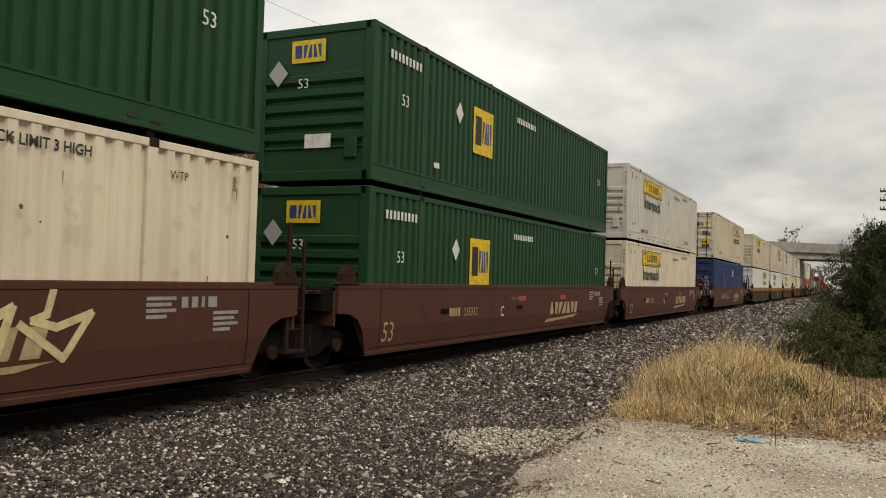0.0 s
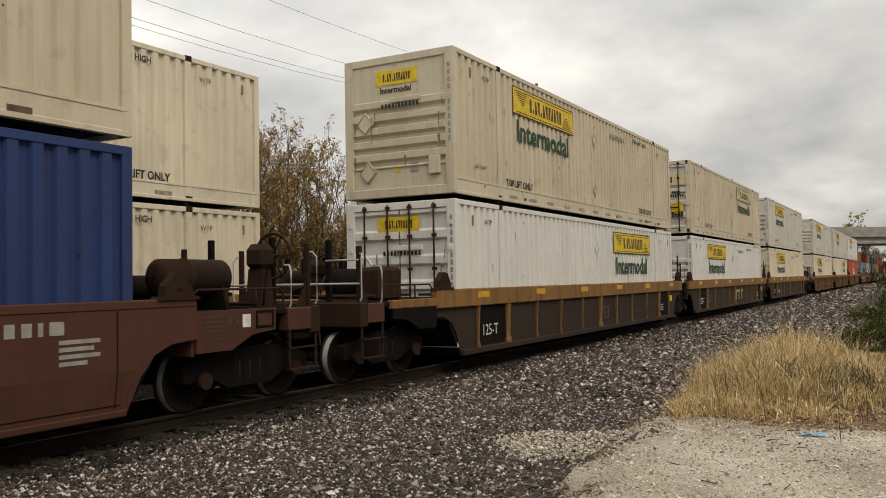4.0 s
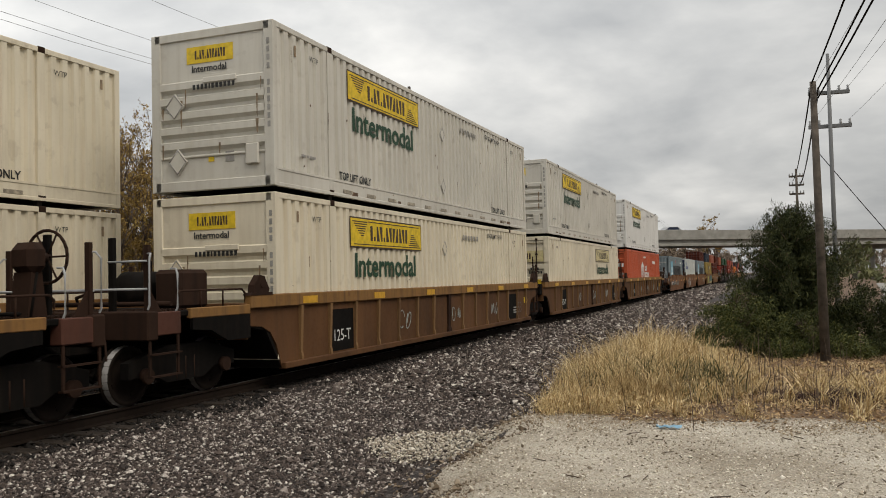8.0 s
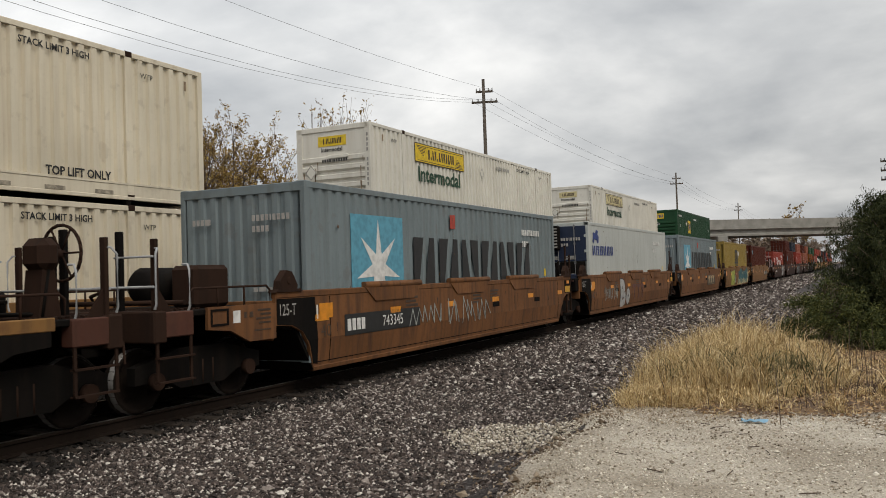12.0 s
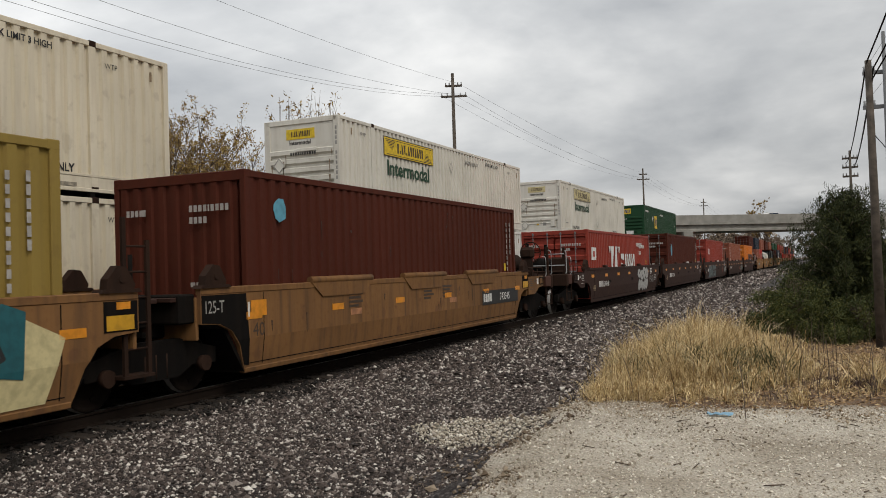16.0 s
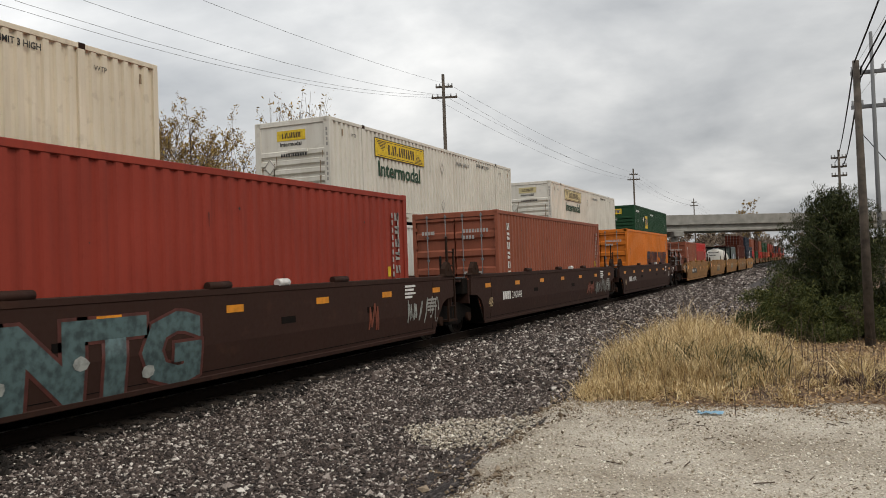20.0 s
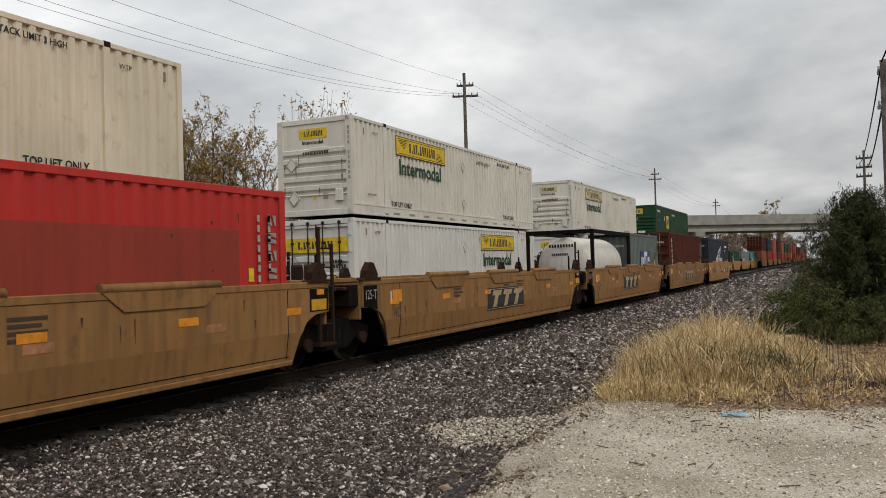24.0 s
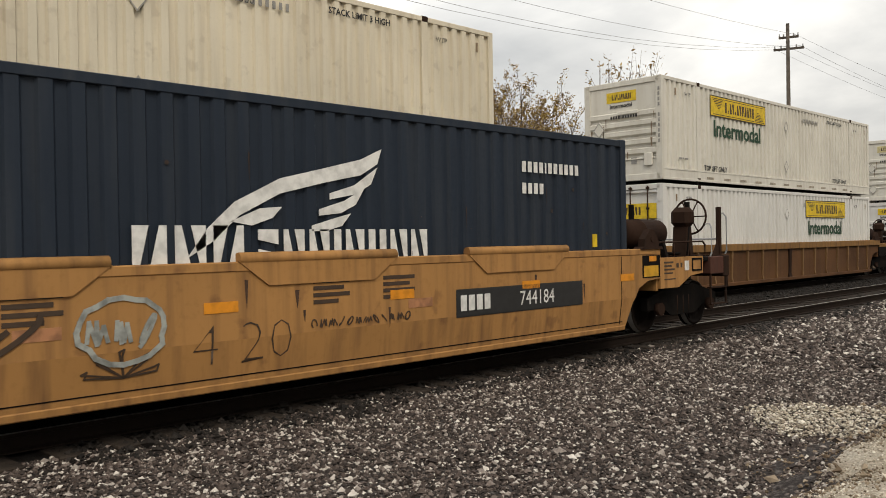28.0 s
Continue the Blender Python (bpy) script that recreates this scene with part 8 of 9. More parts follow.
def motions():
    vehicles, deck = bridge_traffic()
    for ob, turn, rows, lane in vehicles:
        walk(ob, [(t, deck @ pose(s, lane, 0, 0, 0, turn)) for t, s in rows])
    for ob, y, z in MOVERS:
        walk(ob, [(t, pose(TRACK, y - RUN[t], z)) for t in range(0, 29, 2)])
    spin = []
    for n in range(28 * FPS + 1):
        t = n / FPS
        i = min(int(t), 27)
        spin.append((t, (RUN[i] + (RUN[i + 1] - RUN[i]) * (t - i)) / 0.42))
    rolling = {id(o) for ob, _, _ in MOVERS for o in ob.children_recursive}
    for i, dy in enumerate((-0.89, 0.89)):
        sets = [w for w in WHEELS[i] if id(w) in rolling]
        walk(sets[0], [(t, Matrix.Translation((0, dy, 0.42)) @ Matrix.Rotation(g, 4, "X")) for t, g in spin])
        act = sets[0].animation_data
        for w in sets[1:]:
            w.rotation_mode = "QUATERNION"
            ad = w.animation_data_create()
            ad.action, ad.action_slot = act.action, act.action_slot

# ---- poles, wires, plants and clutter ----
def pole_row():
    def pole(x, y, zg, top, r, mat, arms, label, lean=(0, 0)):
        t = thing("utility_pole", label, "utility pole", "utility poles", at=pose(x, y, zg, lean[0], lean[1], 0))
        part("pole_shaft", Shape().tube((0, 0, -0.3), (0, 0, top), r, 12, r * 0.62), mat, t)
        for z, w, turn in arms:
            a = part("crossarm", Shape().box(-w / 2, -0.06, z - 0.06, w / 2, 0.06, z + 0.06, 0.01), mat, t, "", pose(0, 0.12, 0, 0, 0, turn))
            for k in (-0.46, -0.25, 0.25, 0.46):
                part("insulator", Shape().lathe_y([(0, 0.0), (0, 0.04), (0.05, 0.045), (0.09, 0.03), (0.14, 0.045), (0.17, 0.0)], 8), GALV, t, "", pose(k * w * math.cos(radians(turn)), 0.12 + k * w * math.sin(radians(turn)), z + 0.06, 90))
        return t
    for y in (47.6, 109, 171, 236):
        pole(-20.2, y, -0.7, 14.3, 0.15, WOOD, ((12.9, 1.6, 20), (13.55, 1.05, 20)), "weathered wooden utility pole with two crossarms")
    pole(1.09, 19.4, -0.3, 5.95, 0.105, WOOD, (), "weathered wooden pole beside the bush", (0, -0.3))
    pole(2.1, 30.0, -0.6, 9.3, 0.085, DULLSTEEL, ((8.05, 1.25, 5), (6.95, 1.3, 5)), "grey steel pole with two crossarms")
    pole(2.1, 62.0, -0.6, 9.2, 0.12, WOOD, ((8.7, 0.95, 0), (8.1, 0.95, 0), (7.5, 0.95, 0)), "far wooden pole behind the cedar")
    pole(2.45, 46.0, -0.6, 9.4, 0.09, DULLSTEEL, (), "slim grey steel utility pole")


def wire(name, a, b, sag, r, label, mat=None):
    a, b = Vector(a), Vector(b)
    s, n = Shape(), 14
    pts = [a.lerp(b, i / n) - Vector((0, 0, sag * 4 * (i / n) * (1 - i / n))) for i in range(n + 1)]
    s.rope(pts, r)
    ob = new(name, s.mesh(name, mat or GRIME))
    return tagged(ob, label, "cable", "overhead wires")


def wires():
    ys = (-14, 47.6, 109, 171, 236)
    for dx, z, sags in ((-0.7, 12.25, (2.6, 0.9)), (0.0, 12.3, (2.0, 0.7)), (0.7, 12.25, (2.9, 1.0)), (0.45, 12.9, (1.3, 0.6))):
        for i, (a, b) in enumerate(zip(ys, ys[1:])):
            wire("overhead_wire", (-20.2 + dx, a, z), (-20.2 + dx, b, z), sags[min(i, 1)], 0.007, "thin overhead wire between wooden poles", DULLSTEEL)
    for x, z, xe, ze in ((1.03, 5.61, 2.6, 8.4), (1.15, 5.48, 3.4, 8.2), (1.13, 5.27, 3.3, 7.6)):
        wire("overhead_wire", (x, 19.4, z), (xe, -10, ze), 0.35, 0.016, "dark overhead cable running past the lot")
        wire("overhead_wire", (x, 19.4, z), (2.1 + (x - 1.1) * 4, 62, 7.6 + (z - 5.45)), 0.5, 0.018, "dark overhead cable between poles")
    for z in (7.45, 6.4):
        for dx in (-0.55, 0.55):
            wire("overhead_wire", (2.1 + dx, 30.0, z + 0.1), (4.6 + dx, -10, z + 1.2), 0.5, 0.005, "thin overhead wire from the steel pole", DULLSTEEL)
    wire("guy_wire", (2.45, 46.0, 7.8), (7.5, 40.0, -0.5), 0.05, 0.02, "dark slanting guy wire beside the poles")


def blades(name, n, region, hmin, hmax, mat, seed, width=0.006, lean=0.35, droop=0.25):
    """Bent blades in clumps, three quads each; a clump shares its lean and height."""
    rng = np.random.default_rng(seed)
    x, y, c = region(rng, n)
    n, m = len(x), int(c.max()) + 1
    grow = 0.55 + 0.3 * smooth(10.3, 13.0, y) + 0.35 * (0.5 + 0.5 * np.sin(x * 3.7 + 1.1) * np.sin(y * 2.9 + x)) 
    h = grow * rng.uniform(hmin, hmax, n) * np.exp(np.clip(rng.normal(0, 0.42, m), -1.0, 0.5))[c] * rng.uniform(0.5, 1.1, n)
    la = rng.uniform(0, 2 * np.pi, m)[c] + rng.normal(0, 0.9, n)
    l1 = np.minimum(1.1, np.abs(rng.normal(0, lean, n) + rng.normal(0, lean, m)[c])) * h
    a = rng.uniform(0, 2 * np.pi, n)
    z = ground_z(x, y) - 0.02
    w = width * rng.uniform(0.5, 1.6, n)
    dx, dy, lx, ly = np.cos(a) * w, np.sin(a) * w, np.cos(la) * l1, np.sin(la) * l1
    dr = h * np.abs(rng.normal(0, droop, n))
    P = np.zeros((n, 8, 3))
    for k, (u, q, ww, g) in enumerate(((0, 0, 1, 0), (0, 0, -1, 0), (0.42, 0.16, -0.9, 0), (0.42, 0.16, 0.9, 0), (0.80, 0.55, 0.8, 0.25), (0.80, 0.55, -0.8, 0.25), (1, 1.1, -0.3, 1), (1, 1.1, 0.3, 1))):
        P[:, k, 0] = x + dx * ww + lx * q
        P[:, k, 1] = y + dy * ww + ly * q
        P[:, k, 2] = z + np.maximum(0.012, h * u - dr * g)
    F = (np.array([(0, 1, 2, 3), (3, 2, 5, 4), (4, 5, 6, 7)])[None] + (np.arange(n) * 8)[:, None, None]).reshape(-1, 4)
    return new(name, big_mesh(name, P.reshape(-1, 3), F, mat))


def clumps_in(x0, x1, y0, y1, keep, tight=0.12, per=28):
    def region(rng, n):
        m = n // per
        cx, cy = rng.uniform(x0, x1, m * 6), rng.uniform(y0, y1, m * 6)
        k = keep(cx, cy)
        cx, cy = cx[k][:m], cy[k][:m]
        i = rng.integers(0, len(cx), n)
        r = tight * np.exp(rng.normal(0, 0.4, len(cx)))[i]
        return cx[i] + rng.normal(0, 1, n) * r, cy[i] + rng.normal(0, 1, n) * r, i
    return region


def edge_x(y):
    """Where the dry grass stops at the ballast."""
    return shoulder(y) - 0.05 + 0.14 * np.sin(y * 2.7)


def mound(x, y):
    """Where the dry grass grows."""
    return (y > 10.05 + 0.22 * np.sin(x * 2.2) + 0.16 * np.sin(x * 5.3) + 0.10 * np.clip(x - 0.5, 0, 9)) & (x > edge_x(y)) & (y < 20.5)


def grass():
    gaps = lambda x, y: np.sin(x * 2.4 + 1.0) * np.sin(y * 1.9 + 0.4) + 0.6 * np.sin(x * 5.3 + y * 3.1) > -0.35
    tall = lambda x, y: mound(x, y) & gaps(x, y) & (x < -0.25 - 0.08 * (y - 10.0) + 0.35 * np.sin(y * 2.1)) & (y > 10.3 + 0.2 * np.sin(x * 3))
    ridge = lambda x, y: mound(x, y) & gaps(x, y) & (x < np.maximum(-0.9 - 0.16 * (y - 11), edge_x(y) + 0.75)) & (y > 11.1)
    low = lambda x, y: mound(x, y) & (np.sin(x * 1.7 + 2) * np.sin(y * 2.3) + 0.5 * np.sin(x * 4.7 + y * 2.9) > np.where(x > 0.0, 0.25, -0.5))
    def put(name, n, area, h0, h1, mat, seed, w, lean, label, tight, per, droop=0.25):
        tagged(blades(name, n, clumps_in(*area[:4], area[4], tight, per), h0, h1, mat, seed, w, lean, droop), label, "grass", kind="stuff")
    heap = lambda x, y: mound(x, y) & gaps(x, y) & (np.hypot((x + 0.115 * y) / 0.62, (y - 16.0) / 3.0) + 0.25 * np.sin(x * 4.1) * np.sin(y * 2.7) < 1)
    weedy = lambda x, y: np.minimum(np.hypot((x + 2.15) / 0.5, (y - 12.7) / 0.7), np.hypot((x + 1.15) / 0.7, (y - 12.1) / 0.6)) + 0.3 * np.sin(x * 7) * np.sin(y * 6) < 1
    dark = lambda x, y: np.hypot((x - 1.1) / 0.9, (y - 12.2) / 0.8) + 0.3 * np.sin(x * 6) * np.sin(y * 5) < 1
    put("dry_grass", 40000, (-3.4, 1.0, 10, 16.5, tall), 0.10, 0.34, STRAW, 21, 0.0026, 0.5, "tall dry straw-coloured grass beside the ballast", 0.085, 70, 0.22)
    put("dry_grass", 34000, (-3.6, 0.2, 10.8, 20.0, ridge), 0.22, 0.50, STRAW, 25, 0.0026, 0.34, "tall dry seed stalks above the grass", 0.10, 50, 0.12)
    put("dry_grass", 13000, (-3.8, 0.3, 13.0, 20.0, heap), 0.34, 0.62, STRAW, 28, 0.0034, 0.3, "tallest dry grass on the rise before the shrubs", 0.12, 45, 0.12)
    put("dry_grass", 30000, (-3.4, 7, 9.8, 19, low), 0.03, 0.13, STRAW, 22, 0.0042, 1.2, "low matted dry grass by the lot", 0.16, 50, 0.6)
    put("dry_grass", 3500, (-2.6, -0.4, 16, 40, lambda x, y: x > shoulder(y) + 0.2 + 0.3 * np.sin(y)), 0.10, 0.28, STRAW, 23, 0.006, 0.6, "dry grass along the ballast edge", 0.18, 30)
    put("dry_grass", 2200, (-2.8, 1.5, 10.2, 12.5, mound), 0.22, 0.46, STRAW, 27, 0.0045, 0.6, "pale arching tufts of dry grass", 0.035, 50, 0.6)
    put("dry_grass", 5000, (0.4, 4.5, 11.2, 15, lambda x, y: np.sin(x * 2.1) * np.sin(y * 1.9 + 1) > 0.15), 0.10, 0.30, STRAW, 29, 0.0035, 0.6, "scattered tufts of dry grass on the bare soil", 0.10, 60, 0.4)
    put("green_weeds", 4200, (-2.8, 0.0, 11, 13.8, weedy), 0.22, 0.46, WEED, 24, 0.0042, 0.4, "grey-green weeds among the dry grass", 0.12, 60)
    put("brown_brush", 5000, (0.0, 2.2, 11.2, 13.2, dark), 0.08, 0.22, BRUSH, 30, 0.004, 0.9, "low dark purple-brown brush on the soil", 0.15, 50, 0.4)
    put("brown_stalks", 420, (-2.9, 1.2, 10.5, 15.5, mound), 0.45, 0.85, BARK, 26, 0.003, 0.2, "thin dark dead stalks in the grass", 0.25, 6, 0.05)
    # fluffy seed heads over the grass
    rng = np.random.default_rng(62)
    n = 90000
    x, y = rng.uniform(-3.7, 0.8, n), rng.uniform(10.2, 19.5, n)
    k = mound(x, y) & gaps(x, y) & (tall(x, y) | ridge(x, y) | heap(x, y))
    x, y = x[k], y[k]
    n = len(x)
    top = 0.15 + 0.15 * smooth(10.8, 13.0, y) + 0.24 * np.exp(-((x + 0.115 * y) / 0.5) ** 2) * smooth(12.5, 15.0, y)
    z = ground_z(x, y) + top * rng.uniform(0.25, 1.15, n)
    a, sz = rng.uniform(0, 6.28, n), rng.uniform(0.014, 0.032, n)
    u = np.stack([np.cos(a) * 0.35, np.sin(a) * 0.35, np.ones(n)], 1) * sz[:, None]
    w = np.stack([-np.sin(a), np.cos(a), np.zeros(n)], 1) * sz[:, None] * 0.28
    p = np.stack([x, y, z], 1)
    V = np.stack([p - u, p + w, p + u, p - w], 1).reshape(-1, 3)
    tagged(new("seed_heads", big_mesh("seed_heads", V, np.arange(4 * n).reshape(n, 4), STRAW)), "pale fluffy seed heads over the dry grass", "grass", kind="stuff")
    rng = np.random.default_rng(61)
    n = 70000
    x, y = rng.uniform(-3.3, 7.5, n), rng.uniform(9.9, 23, n)
    k = mound(x, y + 0.25 * rng.random(n)) | ((x > -1) & (y > 11))
    x, y = x[k], y[k]
    n = len(x)
    z = ground_z(x, y) + rng.uniform(0.01, 0.05, n)
    a, s = rng.uniform(0, 6.28, n), rng.uniform(0.008, 0.026, n)
    t = rng.normal(0, 0.5, (n, 2))
    V = np.stack([np.stack([x + np.cos(a + q) * s, y + np.sin(a + q) * s, z + s * (t[:, 0] * np.cos(q) + t[:, 1] * np.sin(q)) * 0.6], 1) for q in (0, 1.2, 3.14, 4.5)], 1).reshape(-1, 3)
    tagged(new("fallen_leaves", big_mesh("fallen_leaves", V, np.arange(4 * n).reshape(n, 4), LITTER)), "brown fallen leaves and chaff under the grass", "leaf litter", kind="stuff")


def leaf_cloud(name, centres, radii, n, size, mat, seed, up=0.0, shell=0.55, thin=0.38):
    """Small leaf quads scattered in soft lumps, thicker towards their skin."""
    rng = np.random.default_rng(seed)
    c, r = np.asarray(centres, float), np.asarray(radii, float)
    w = (r[:, 0] * r[:, 1] * r[:, 2]) ** 0.67
    i = rng.choice(len(c), n, p=w / w.sum())
    d = rng.normal(0, 1, (n, 3))
    d /= np.linalg.norm(d, axis=1)[:, None]
    rad = shell + (1.08 - shell) * rng.random(n)
    p = c[i] + d * r[i] * rad[:, None] + rng.normal(0, 0.04, (n, 3))
    s = size * rng.uniform(0.5, 1.5, n)
    a = rng.normal(0, 1, (n, 3)); a[:, 2] += up; a /= np.linalg.norm(a, axis=1)[:, None]
    b = np.cross(a, rng.normal(0, 1, (n, 3))); b /= np.linalg.norm(b, axis=1)[:, None]
    V = np.stack([p - a * s[:, None], p + b * s[:, None] * thin, p + a * s[:, None], p - b * s[:, None] * thin], 1).reshape(-1, 3)
    F = np.arange(n * 4).reshape(n, 4)
    return big_mesh(name, V, F, mat)


def limbs(base, top, n, spread, r, seed, levels=3, up=0.5):
    """A tapered trunk with forking limbs."""
    rnd = random.Random(seed)
    s, tips = Shape(), []
    def grow(a, d, length, rad, lev):
        b = a + d * length
        s.tube(a, b, rad, 6 if lev < 2 else 4, rad * 0.65)
        if lev == levels:
            tips.append(b)
            return
        for _ in range(rnd.randint(3, 4) if lev else n):
            q = Vector((rnd.gauss(0, spread), rnd.gauss(0, spread), up + rnd.random() * 0.6)).normalized()
            st = a.lerp(b, rnd.uniform(0.45, 1.0))
            grow(st, (d * 0.6 + q).normalized(), length * rnd.uniform(0.5, 0.75), rad * 0.55, lev + 1)
    grow(Vector(base), Vector((0, 0, 1)), top, r, 0)
    return s, tips


def bushes():
    gz, rnd = -0.30, random.Random(4)
    t = thing("cedar_tree", "dark green cedar with a pointed uneven crown", "tree", at=pose(0.6, 22.3, gz))
    wide = lambda h: float(np.interp(h, (0, 0.5, 1.1, 2.0, 2.7, 3.15, 3.5), (1.35, 1.85, 1.75, 1.35, 0.92, 0.55, 0.12)))
    s = Shape().tube((0, 0, 0), (0.03, 0, 1.8), 0.09, 8, 0.06).tube((0.03, 0, 1.8), (0.0, 0.02, 3.35), 0.06, 6, 0.015)
    cs, rs, ci, ri = [], [], [], []
    for i in range(150):
        # one bough: rises outwards, sprays thicken towards its tip
        h = 3.35 * ((i + rnd.random()) / 150) ** 0.85
        g = i * 2.39996 + rnd.uniform(-0.4, 0.4)
        reach = wide(h) * rnd.uniform(0.62, 1.12)
        lift = rnd.uniform(0.10, 0.42) * reach + 0.10
        root, tip = Vector((0, 0, max(0.1, h - 0.25 * reach))), Vector((math.cos(g) * reach, math.sin(g) * reach, h + lift * 0.35))
        s.tube(root, tip, 0.018, 4, 0.006)
        m = max(3, int(reach * 7))
        for j in range(m):
            f = 0.38 + 0.66 * j / (m - 1)
            p = root.lerp(tip, f) + Vector((rnd.gauss(0, 0.07), rnd.gauss(0, 0.07), 0.06 * f + rnd.gauss(0, 0.05)))
            k = rnd.uniform(0.07, 0.14) * (1.25 - 0.55 * f)
            cs.append(p[:]); rs.append((k, k, k * rnd.uniform(1.1, 2.0)))
            if j % 3 == 0:
                ci.append((root.lerp(tip, f * 0.6))[:]); ri.append((0.24, 0.24, 0.26))
        for j in range(3):
            q = tip + Vector((rnd.gauss(0, 0.08), rnd.gauss(0, 0.08), 0.07 * (j + 1)))
            cs.append(q[:]); rs.append((0.035, 0.035, 0.10))
    part("trunk", s, BARK, t)
    part("crown", leaf_cloud("crown", cs, rs, 76000, 0.038, CEDARLEAF, 31, 1.5, 0.1, 0.16), CEDARLEAF, t, "scaly dark sprays on rising boughs")
    part("inner_foliage", leaf_cloud("inner_foliage", ci, ri, 26000, 0.075, CEDARLEAF, 32, 0.8, 0.1, 0.25), CEDARLEAF, t)
    def shrub(x, y, w, d, h, n, mat, seed, label, leaf):
        t = thing("shrub", label, "shrub", at=pose(x, y, gz))
        s, tips = limbs((0, 0, 0), h * 0.42, 9, 0.9, 0.03, seed, 3, 0.5)
        part("stem", s, BARK, t)
        cs, rs = [], []
        for i in range(70):
            u, v = rnd.uniform(-1, 1), rnd.uniform(-1, 1)
            top = h * max(0.1, 1 - (u * u + v * v) * 0.62) * rnd.uniform(0.45, 1.05)
            k = rnd.uniform(0.13, 0.32)
            cs.append((u * w, v * d, max(0.15, top - k))); rs.append((k, k, k * 0.85))
        part("foliage", leaf_cloud("foliage", cs, rs, n, leaf, mat, seed + 5, 0.5, 0.1, 0.3), mat, t)
    shrub(-0.62, 20.7, 1.05, 0.9, 1.75, 26000, SHRUBLEAF, 8, "green leafy shrub in front of the cedar", 0.032)
    shrub(0.85, 20.9, 1.2, 0.7, 1.2, 17000, SHRUBLEAF, 12, "olive green shrub at the foot of the cedar", 0.034)
    shrub(2.25, 22.3, 1.1, 0.9, 1.9, 30000, CEDARLEAF, 9, "dark shrub behind the wooden pole", 0.036)
    shrub(3.6, 23.5, 1.2, 1.0, 1.15, 14000, SHRUBLEAF, 14, "low green shrub near the road", 0.036)


def small_tree(x, y, top, seed, leaves, label, size=0.06, mat=None, spread=0.75, n=7, r=0.10, lv=4):
    t = thing("small_tree", label, "tree", at=pose(x, y, -0.75))
    s, tips = limbs((0, 0, 0), top, n, spread, r, seed, lv, 0.7)
    part("trunk", s, BARK, t, "thin grey-brown trunk and limbs")
    if leaves:
        c = [tuple(p) for p in tips]
        part("crown", leaf_cloud("crown", c, [(0.30, 0.30, 0.30)] * len(c), leaves, size, mat or AUTUMN, seed + 1, 0, 0.1), mat or AUTUMN, t, "sparse yellow-brown leaves")
    return t


def twiggy_tree(x, y, high, wide, seed, leaves, label):
    """Many thin stems that fan up from the ground, with rising twigs and thin leaves."""
    rnd = random.Random(seed)
    t = thing("small_tree", label, "tree", at=pose(x, y, -0.75))
    s, leafy = Shape(), []
    def twig(a, d, length, r, lev):
        b = a + d * length
        s.tube(a, b, r, 4, r * 0.5)
        leafy.extend((a.lerp(b, 0.6), b))
        if lev:
            for _ in range(rnd.randint(2, 3)):
                q = Vector((rnd.gauss(0, 0.55), rnd.gauss(0, 0.55), 0.35 + rnd.random() * 0.7)).normalized()
                twig(a.lerp(b, rnd.uniform(0.35, 1.0)), (d * 0.7 + q).normalized(), length * rnd.uniform(0.5, 0.75), r * 0.6, lev - 1)
    for i in range(11):
        g, out = i * 2.4 + rnd.uniform(-0.3, 0.3), wide / 2 * math.sqrt((i + 0.5) / 11)
        top = high * (1 - 0.35 * (out / (wide / 2)) ** 2) * rnd.uniform(0.85, 1.0)
        pts = [Vector((math.cos(g) * out * f ** 1.5 + rnd.gauss(0, 0.05), math.sin(g) * out * f ** 1.5 + rnd.gauss(0, 0.05), top * f)) for f in (0, 0.2, 0.4, 0.58, 0.74, 0.88, 1.0)]
        for k, (a, b) in enumerate(zip(pts, pts[1:])):
            s.tube(a, b, 0.055 * (1 - 0.14 * k), 5, 0.055 * (1 - 0.14 * (k + 1)))
            if k:
                for _ in range(3):
                    q = Vector((rnd.gauss(0, 0.7), rnd.gauss(0, 0.7), 0.3 + rnd.random() * 0.6)).normalized()
                    twig(a.lerp(b, rnd.random()), ((b - a).normalized() * 0.6 + q).normalized(), rnd.uniform(0.45, 0.95), 0.014, 2)
    part("trunk", s, BARK, t, "fan of thin grey-brown stems and twigs")
    c = [tuple(p) for p in leafy]
    part("crown", leaf_cloud("crown", c, [(0.10, 0.10, 0.10)] * len(c), leaves, 0.046, AUTUMN, seed + 1, 0, 0.1), AUTUMN, t, "sparse yellow-brown leaves")


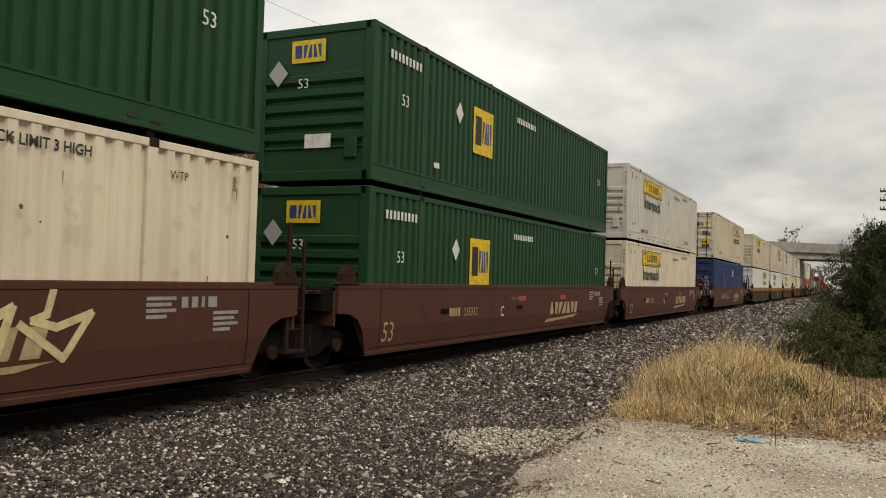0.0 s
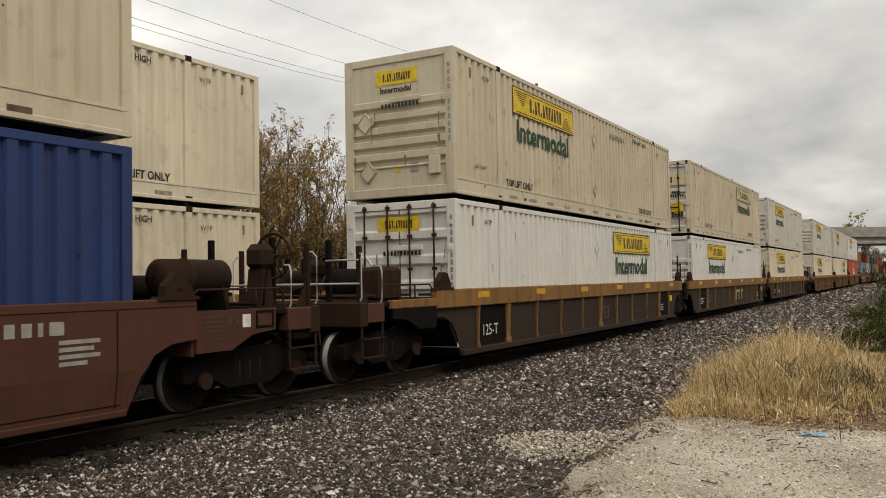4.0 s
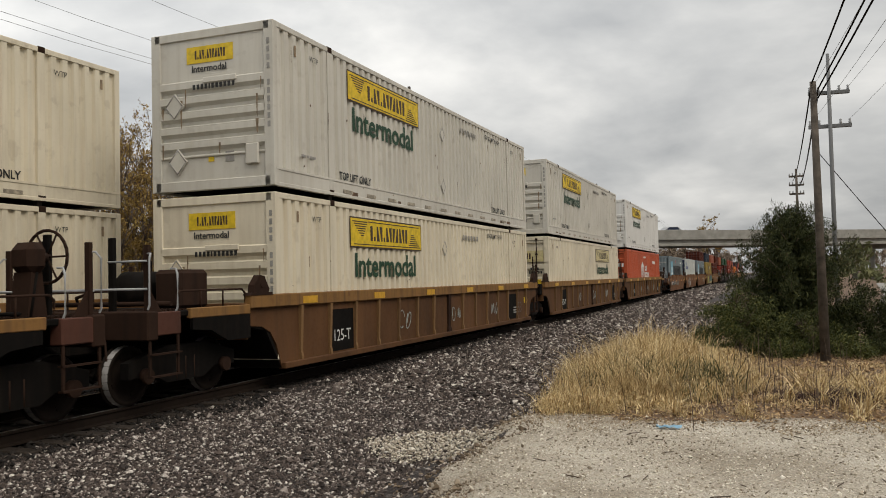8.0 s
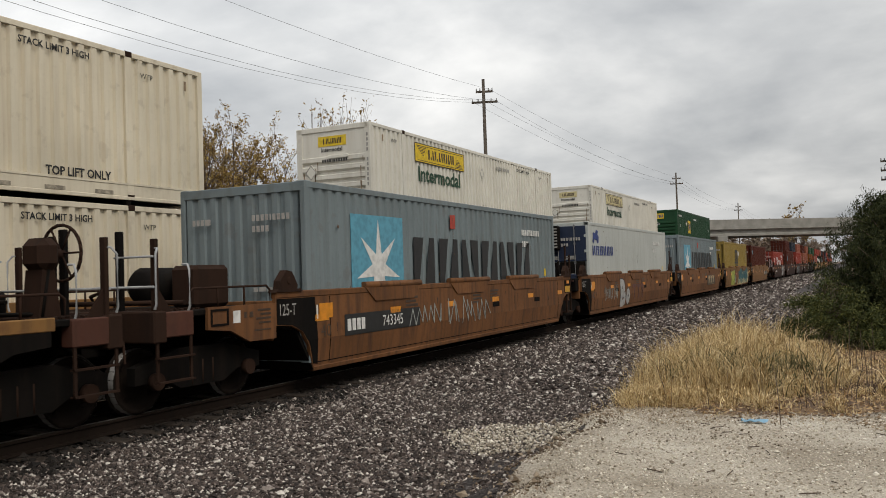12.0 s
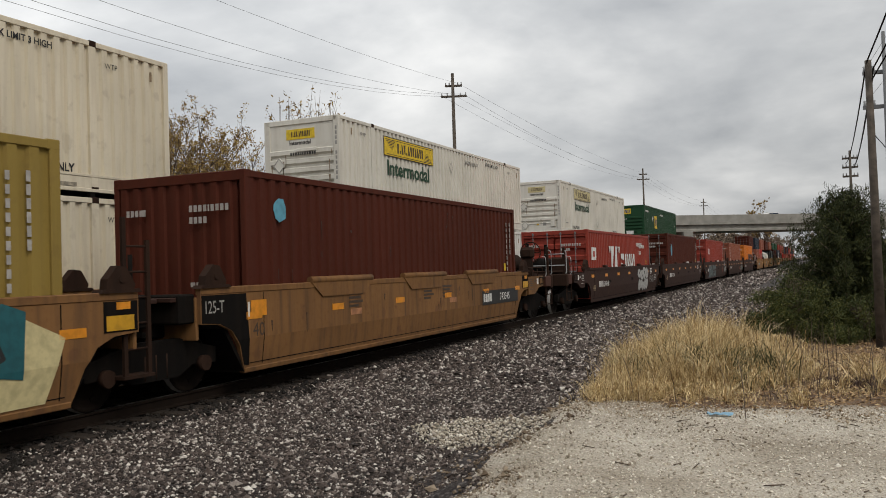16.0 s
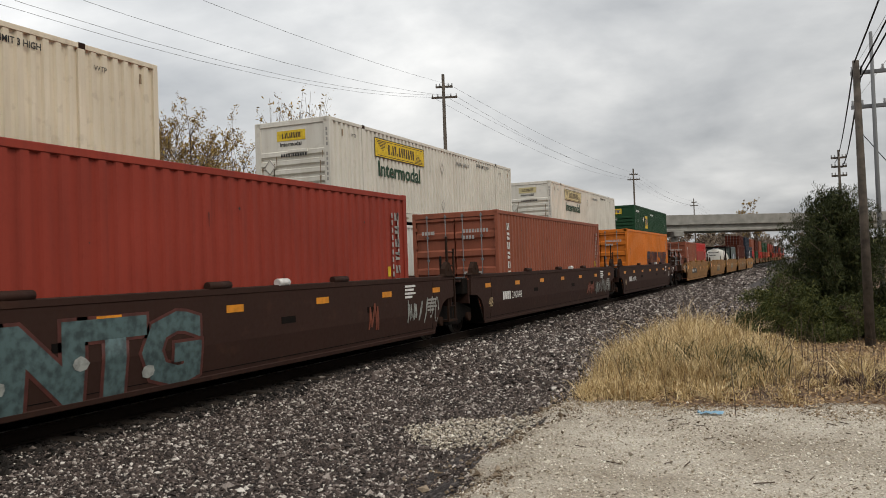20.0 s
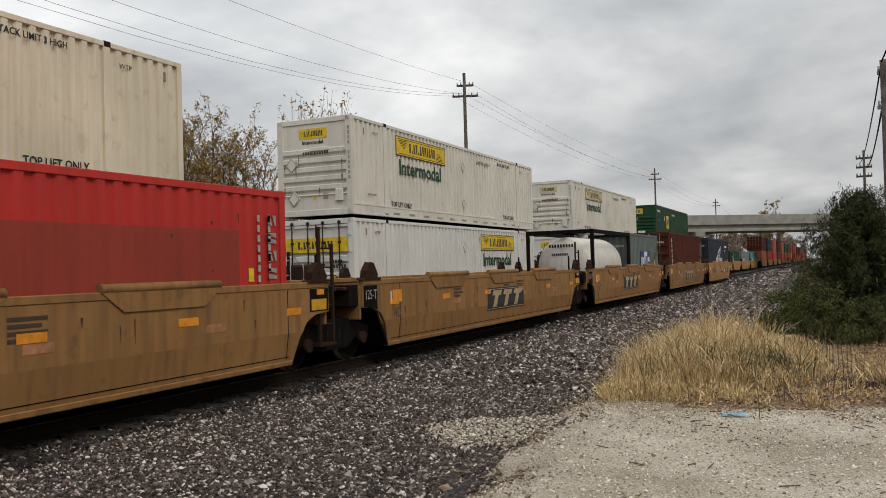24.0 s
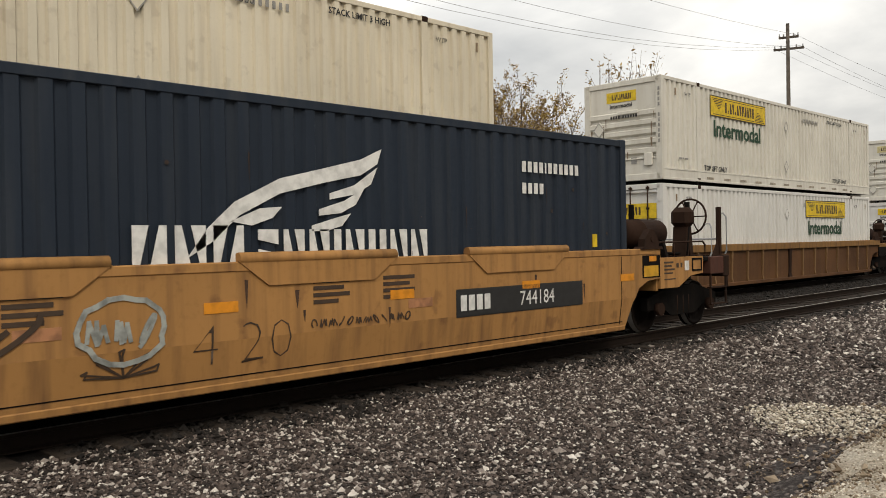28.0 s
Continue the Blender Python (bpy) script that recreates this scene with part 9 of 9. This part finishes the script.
def west_trees():
    for i, (x, y, h, w, n) in enumerate(((-18.9, 22.2, 7.9, 3.8, 15000), (-19.3, 24.4, 7.2, 3.8, 13000), (-20.4, 23.2, 8.4, 3.4, 11000), (-19.8, 26.6, 5.6, 3.2, 7000), (-18.8, 19.8, 7.4, 3.4, 11000), (-20.6, 28.8, 4.8, 3.2, 5000))):
        twiggy_tree(x, y, h, w, 5 + i, n, "half-bare autumn tree with yellow-brown leaves")
    rng = np.random.default_rng(47)
    n = 260
    c = np.stack([rng.uniform(-26, -18.6, n), rng.uniform(12, 60, n), rng.uniform(-0.6, 0.9, n)], 1)
    r = np.stack([rng.uniform(0.4, 0.9, n), rng.uniform(0.4, 0.9, n), rng.uniform(0.4, 0.9, n)], 1)
    tagged(new("brush", leaf_cloud("brush", c, r, 30000, 0.11, FARWOOD, 48, 0.9, 0.1, 0.3)), "tangled brown brush behind the standing train", "brush", kind="stuff")
    for i, (x, y) in enumerate(((-18.4, 26.2), (-18.2, 28.4), (-18.3, 30.3), (-18.4, 32.4), (-18.5, 35.0), (-18.4, 29.4))):
        small_tree(x, y, 4.1 + 0.25 * (i % 3), 40 + i, 260, "slender bare sapling with a few brown leaves", 0.075, None, 0.32, 5, 0.05, 3)


def far_woods():
    far = small_tree(-14.0, 240, 7.4, 91, 7000, "bare brown tree beyond the bridge", 0.16, None, 0.8, 8, 0.2, 4)
    rng = np.random.default_rng(8)
    def belt(name, x0, x1, y0, y1, n, h, mat, label, seed):
        r = np.random.default_rng(seed)
        c = np.stack([r.uniform(x0, x1, n), r.uniform(y0, y1, n), r.uniform(0.5, h, n)], 1)
        R = np.stack([r.uniform(1.2, 2.6, n), r.uniform(1.2, 2.6, n), r.uniform(1.0, 2.2, n)], 1)
        ob = new(name, leaf_cloud(name, c, R, n * 110, 0.42, mat, seed, 0.8, 0.1))
        tagged(ob, label, "woodland", kind="stuff")
    belt("far_woods", -70, -19, 190, 420, 200, 9, FARWOOD, "brown bare woods beyond the bridge", 51)
    belt("far_woods", -62, -17, 300, 520, 170, 13, FARWOOD, "tall brown woods far beyond the bridge", 56)
    belt("far_woods", -40, 25, 560, 660, 150, 15, FARWOOD, "brown woods where the track vanishes", 57)
    belt("far_woods", -2, 45, 230, 520, 150, 8, FARWOOD, "brown bare woods along the far track", 52)
    belt("far_woods", 5, 60, 95, 150, 60, 4.5, FARGREEN, "low green and brown thicket by the road", 53)
    # added out of view behind the camera, blocks low eastern sky from the train
    belt("tree_row", 21, 27, -45, 45, 150, 4.5, FARGREEN, "unseen trees added across the lot to dim the side light", 55)
    belt("far_woods", -80, -30, 60, 150, 120, 5.0, FARWOOD, "brown hedge behind the standing train", 54)


def make_vehicle(kind, body_paint, label):
    """A road vehicle on the bridge; it faces along +x and stands at z = 0."""
    if kind == "truck":
        t = thing("semi_truck", label, "truck", "vehicles on the bridge")
        part("cab", Shape().prism_y([(-3.2, 0.7), (0.0, 0.7), (0.0, 1.9), (-1.5, 2.1), (-2.0, 3.5), (-3.2, 3.7)], -1.2, 1.2), RED_BRIGHT, t, "red sloping cab")
        part("windscreen", Shape().prism_y([(-1.56, 2.2), (-1.93, 3.2), (-1.97, 3.2), (-1.62, 2.2)], -1.05, 1.05), DARKBLUE, t)
        part("trailer", Shape().box(-17.5, -1.28, 1.1, -3.9, 1.28, 4.0, 0.04), ORANGE, t, "long orange trailer")
        part("chassis", Shape().box(-17.0, -0.5, 0.75, -0.3, 0.5, 1.05), GRIME, t)
        xs = (-0.9, -3.2, -4.4, -14.6, -15.9)
    else:
        t = thing("car", label, "car", "vehicles on the bridge")
        part("body", Shape().prism_y([(-2.3, 0.35), (2.3, 0.35), (2.35, 0.85), (1.3, 0.98), (0.5, 1.5), (-1.3, 1.52), (-2.1, 1.0), (-2.35, 0.9)], -0.88, 0.88), body_paint, t)
        for y in (-0.885, 0.885):
            part("side_window", Shape().prism_y([(-1.6, 1.02), (1.05, 1.02), (0.42, 1.42), (-1.2, 1.44)], y - 0.01, y + 0.01), DARKBLUE, t)
        xs = (-1.4, 1.45)
    for x in xs:
        for y in (-0.85, 0.85):
            part("wheel", Shape().tube((x, y - 0.12, 0.36), (x, y + 0.12, 0.36), 0.36, 14), GRIME, t)
    return t


def bridge_traffic():
    """Each vehicle with its times and its distance along the deck."""
    deck = pose(0, 162, 8.36, 0, 0, 40)
    w1 = make_vehicle("truck", None, "red truck with an orange trailer crossing the bridge")
    w2 = make_vehicle("car", BRIGHT, "white car crossing the bridge")
    w3 = make_vehicle("car", DARKBLUE, "dark car crossing the bridge")
    w4 = make_vehicle("car", GALV, "grey car crossing the bridge")
    return [(w1, 180, TRUCK_RUN, 2.2), (w2, 0, CAR_RUN_A, 7.5), (w3, 0, CAR_RUN_B, 7.5), (w4, 180, CAR_RUN_C, 2.2)], deck


def clutter():
    x, y = -1.05, 9.52
    t = thing("plastic_scrap", "crumpled light blue plastic scrap on the gravel", "litter", at=pose(x, y, float(ground_z(x, y)) + 0.012))
    s = Shape()
    r = random.Random(2)
    n = 7
    v = [(i * 0.045 - 0.13 + r.uniform(-0.01, 0.01), j * 0.03 - 0.05, r.uniform(0, 0.035)) for j in range(4) for i in range(n)]
    s.add(v, [(j * n + i, j * n + i + 1, (j + 1) * n + i + 1, (j + 1) * n + i) for j in range(3) for i in range(n - 1)])
    part("sheet", s, TARP, t)
    t = thing("plastic_scrap", "pale blue scrap caught in the dry grass", "litter", at=pose(-0.72, 12.2, float(ground_z(-0.72, 12.2)) + 0.05))
    part("sheet", Shape().add(v, [(j * n + i, j * n + i + 1, (j + 1) * n + i + 1, (j + 1) * n + i) for j in range(3) for i in range(n - 1)]), P_PALEBLUE, t)

# ---- build ----
ground = make_ground()
main_track = make_track(TRACK, 0, "main track with rusty rails on wooden ties")
side_track = make_track(SIDING, DROP, "siding with rusty rails on wooden ties")
make_bridge()
make_road()
load_train()
weather_train()
couple_train()
standing_train()
pole_row()
wires()
bushes()
west_trees()
far_woods()
clutter()
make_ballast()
make_grit()
grass()
tie_mesh = Shape().box(-1.3, -0.115, -0.34, 1.3, 0.115, -0.172, 0.012).mesh("tie", TIE)
make_ties(main_track, tie_mesh, 2.0, 70)
make_far_ties(main_track, 39.1, 200)
make_far_ties(side_track, -5, 200)
make_loose_stones(ground)
motions()
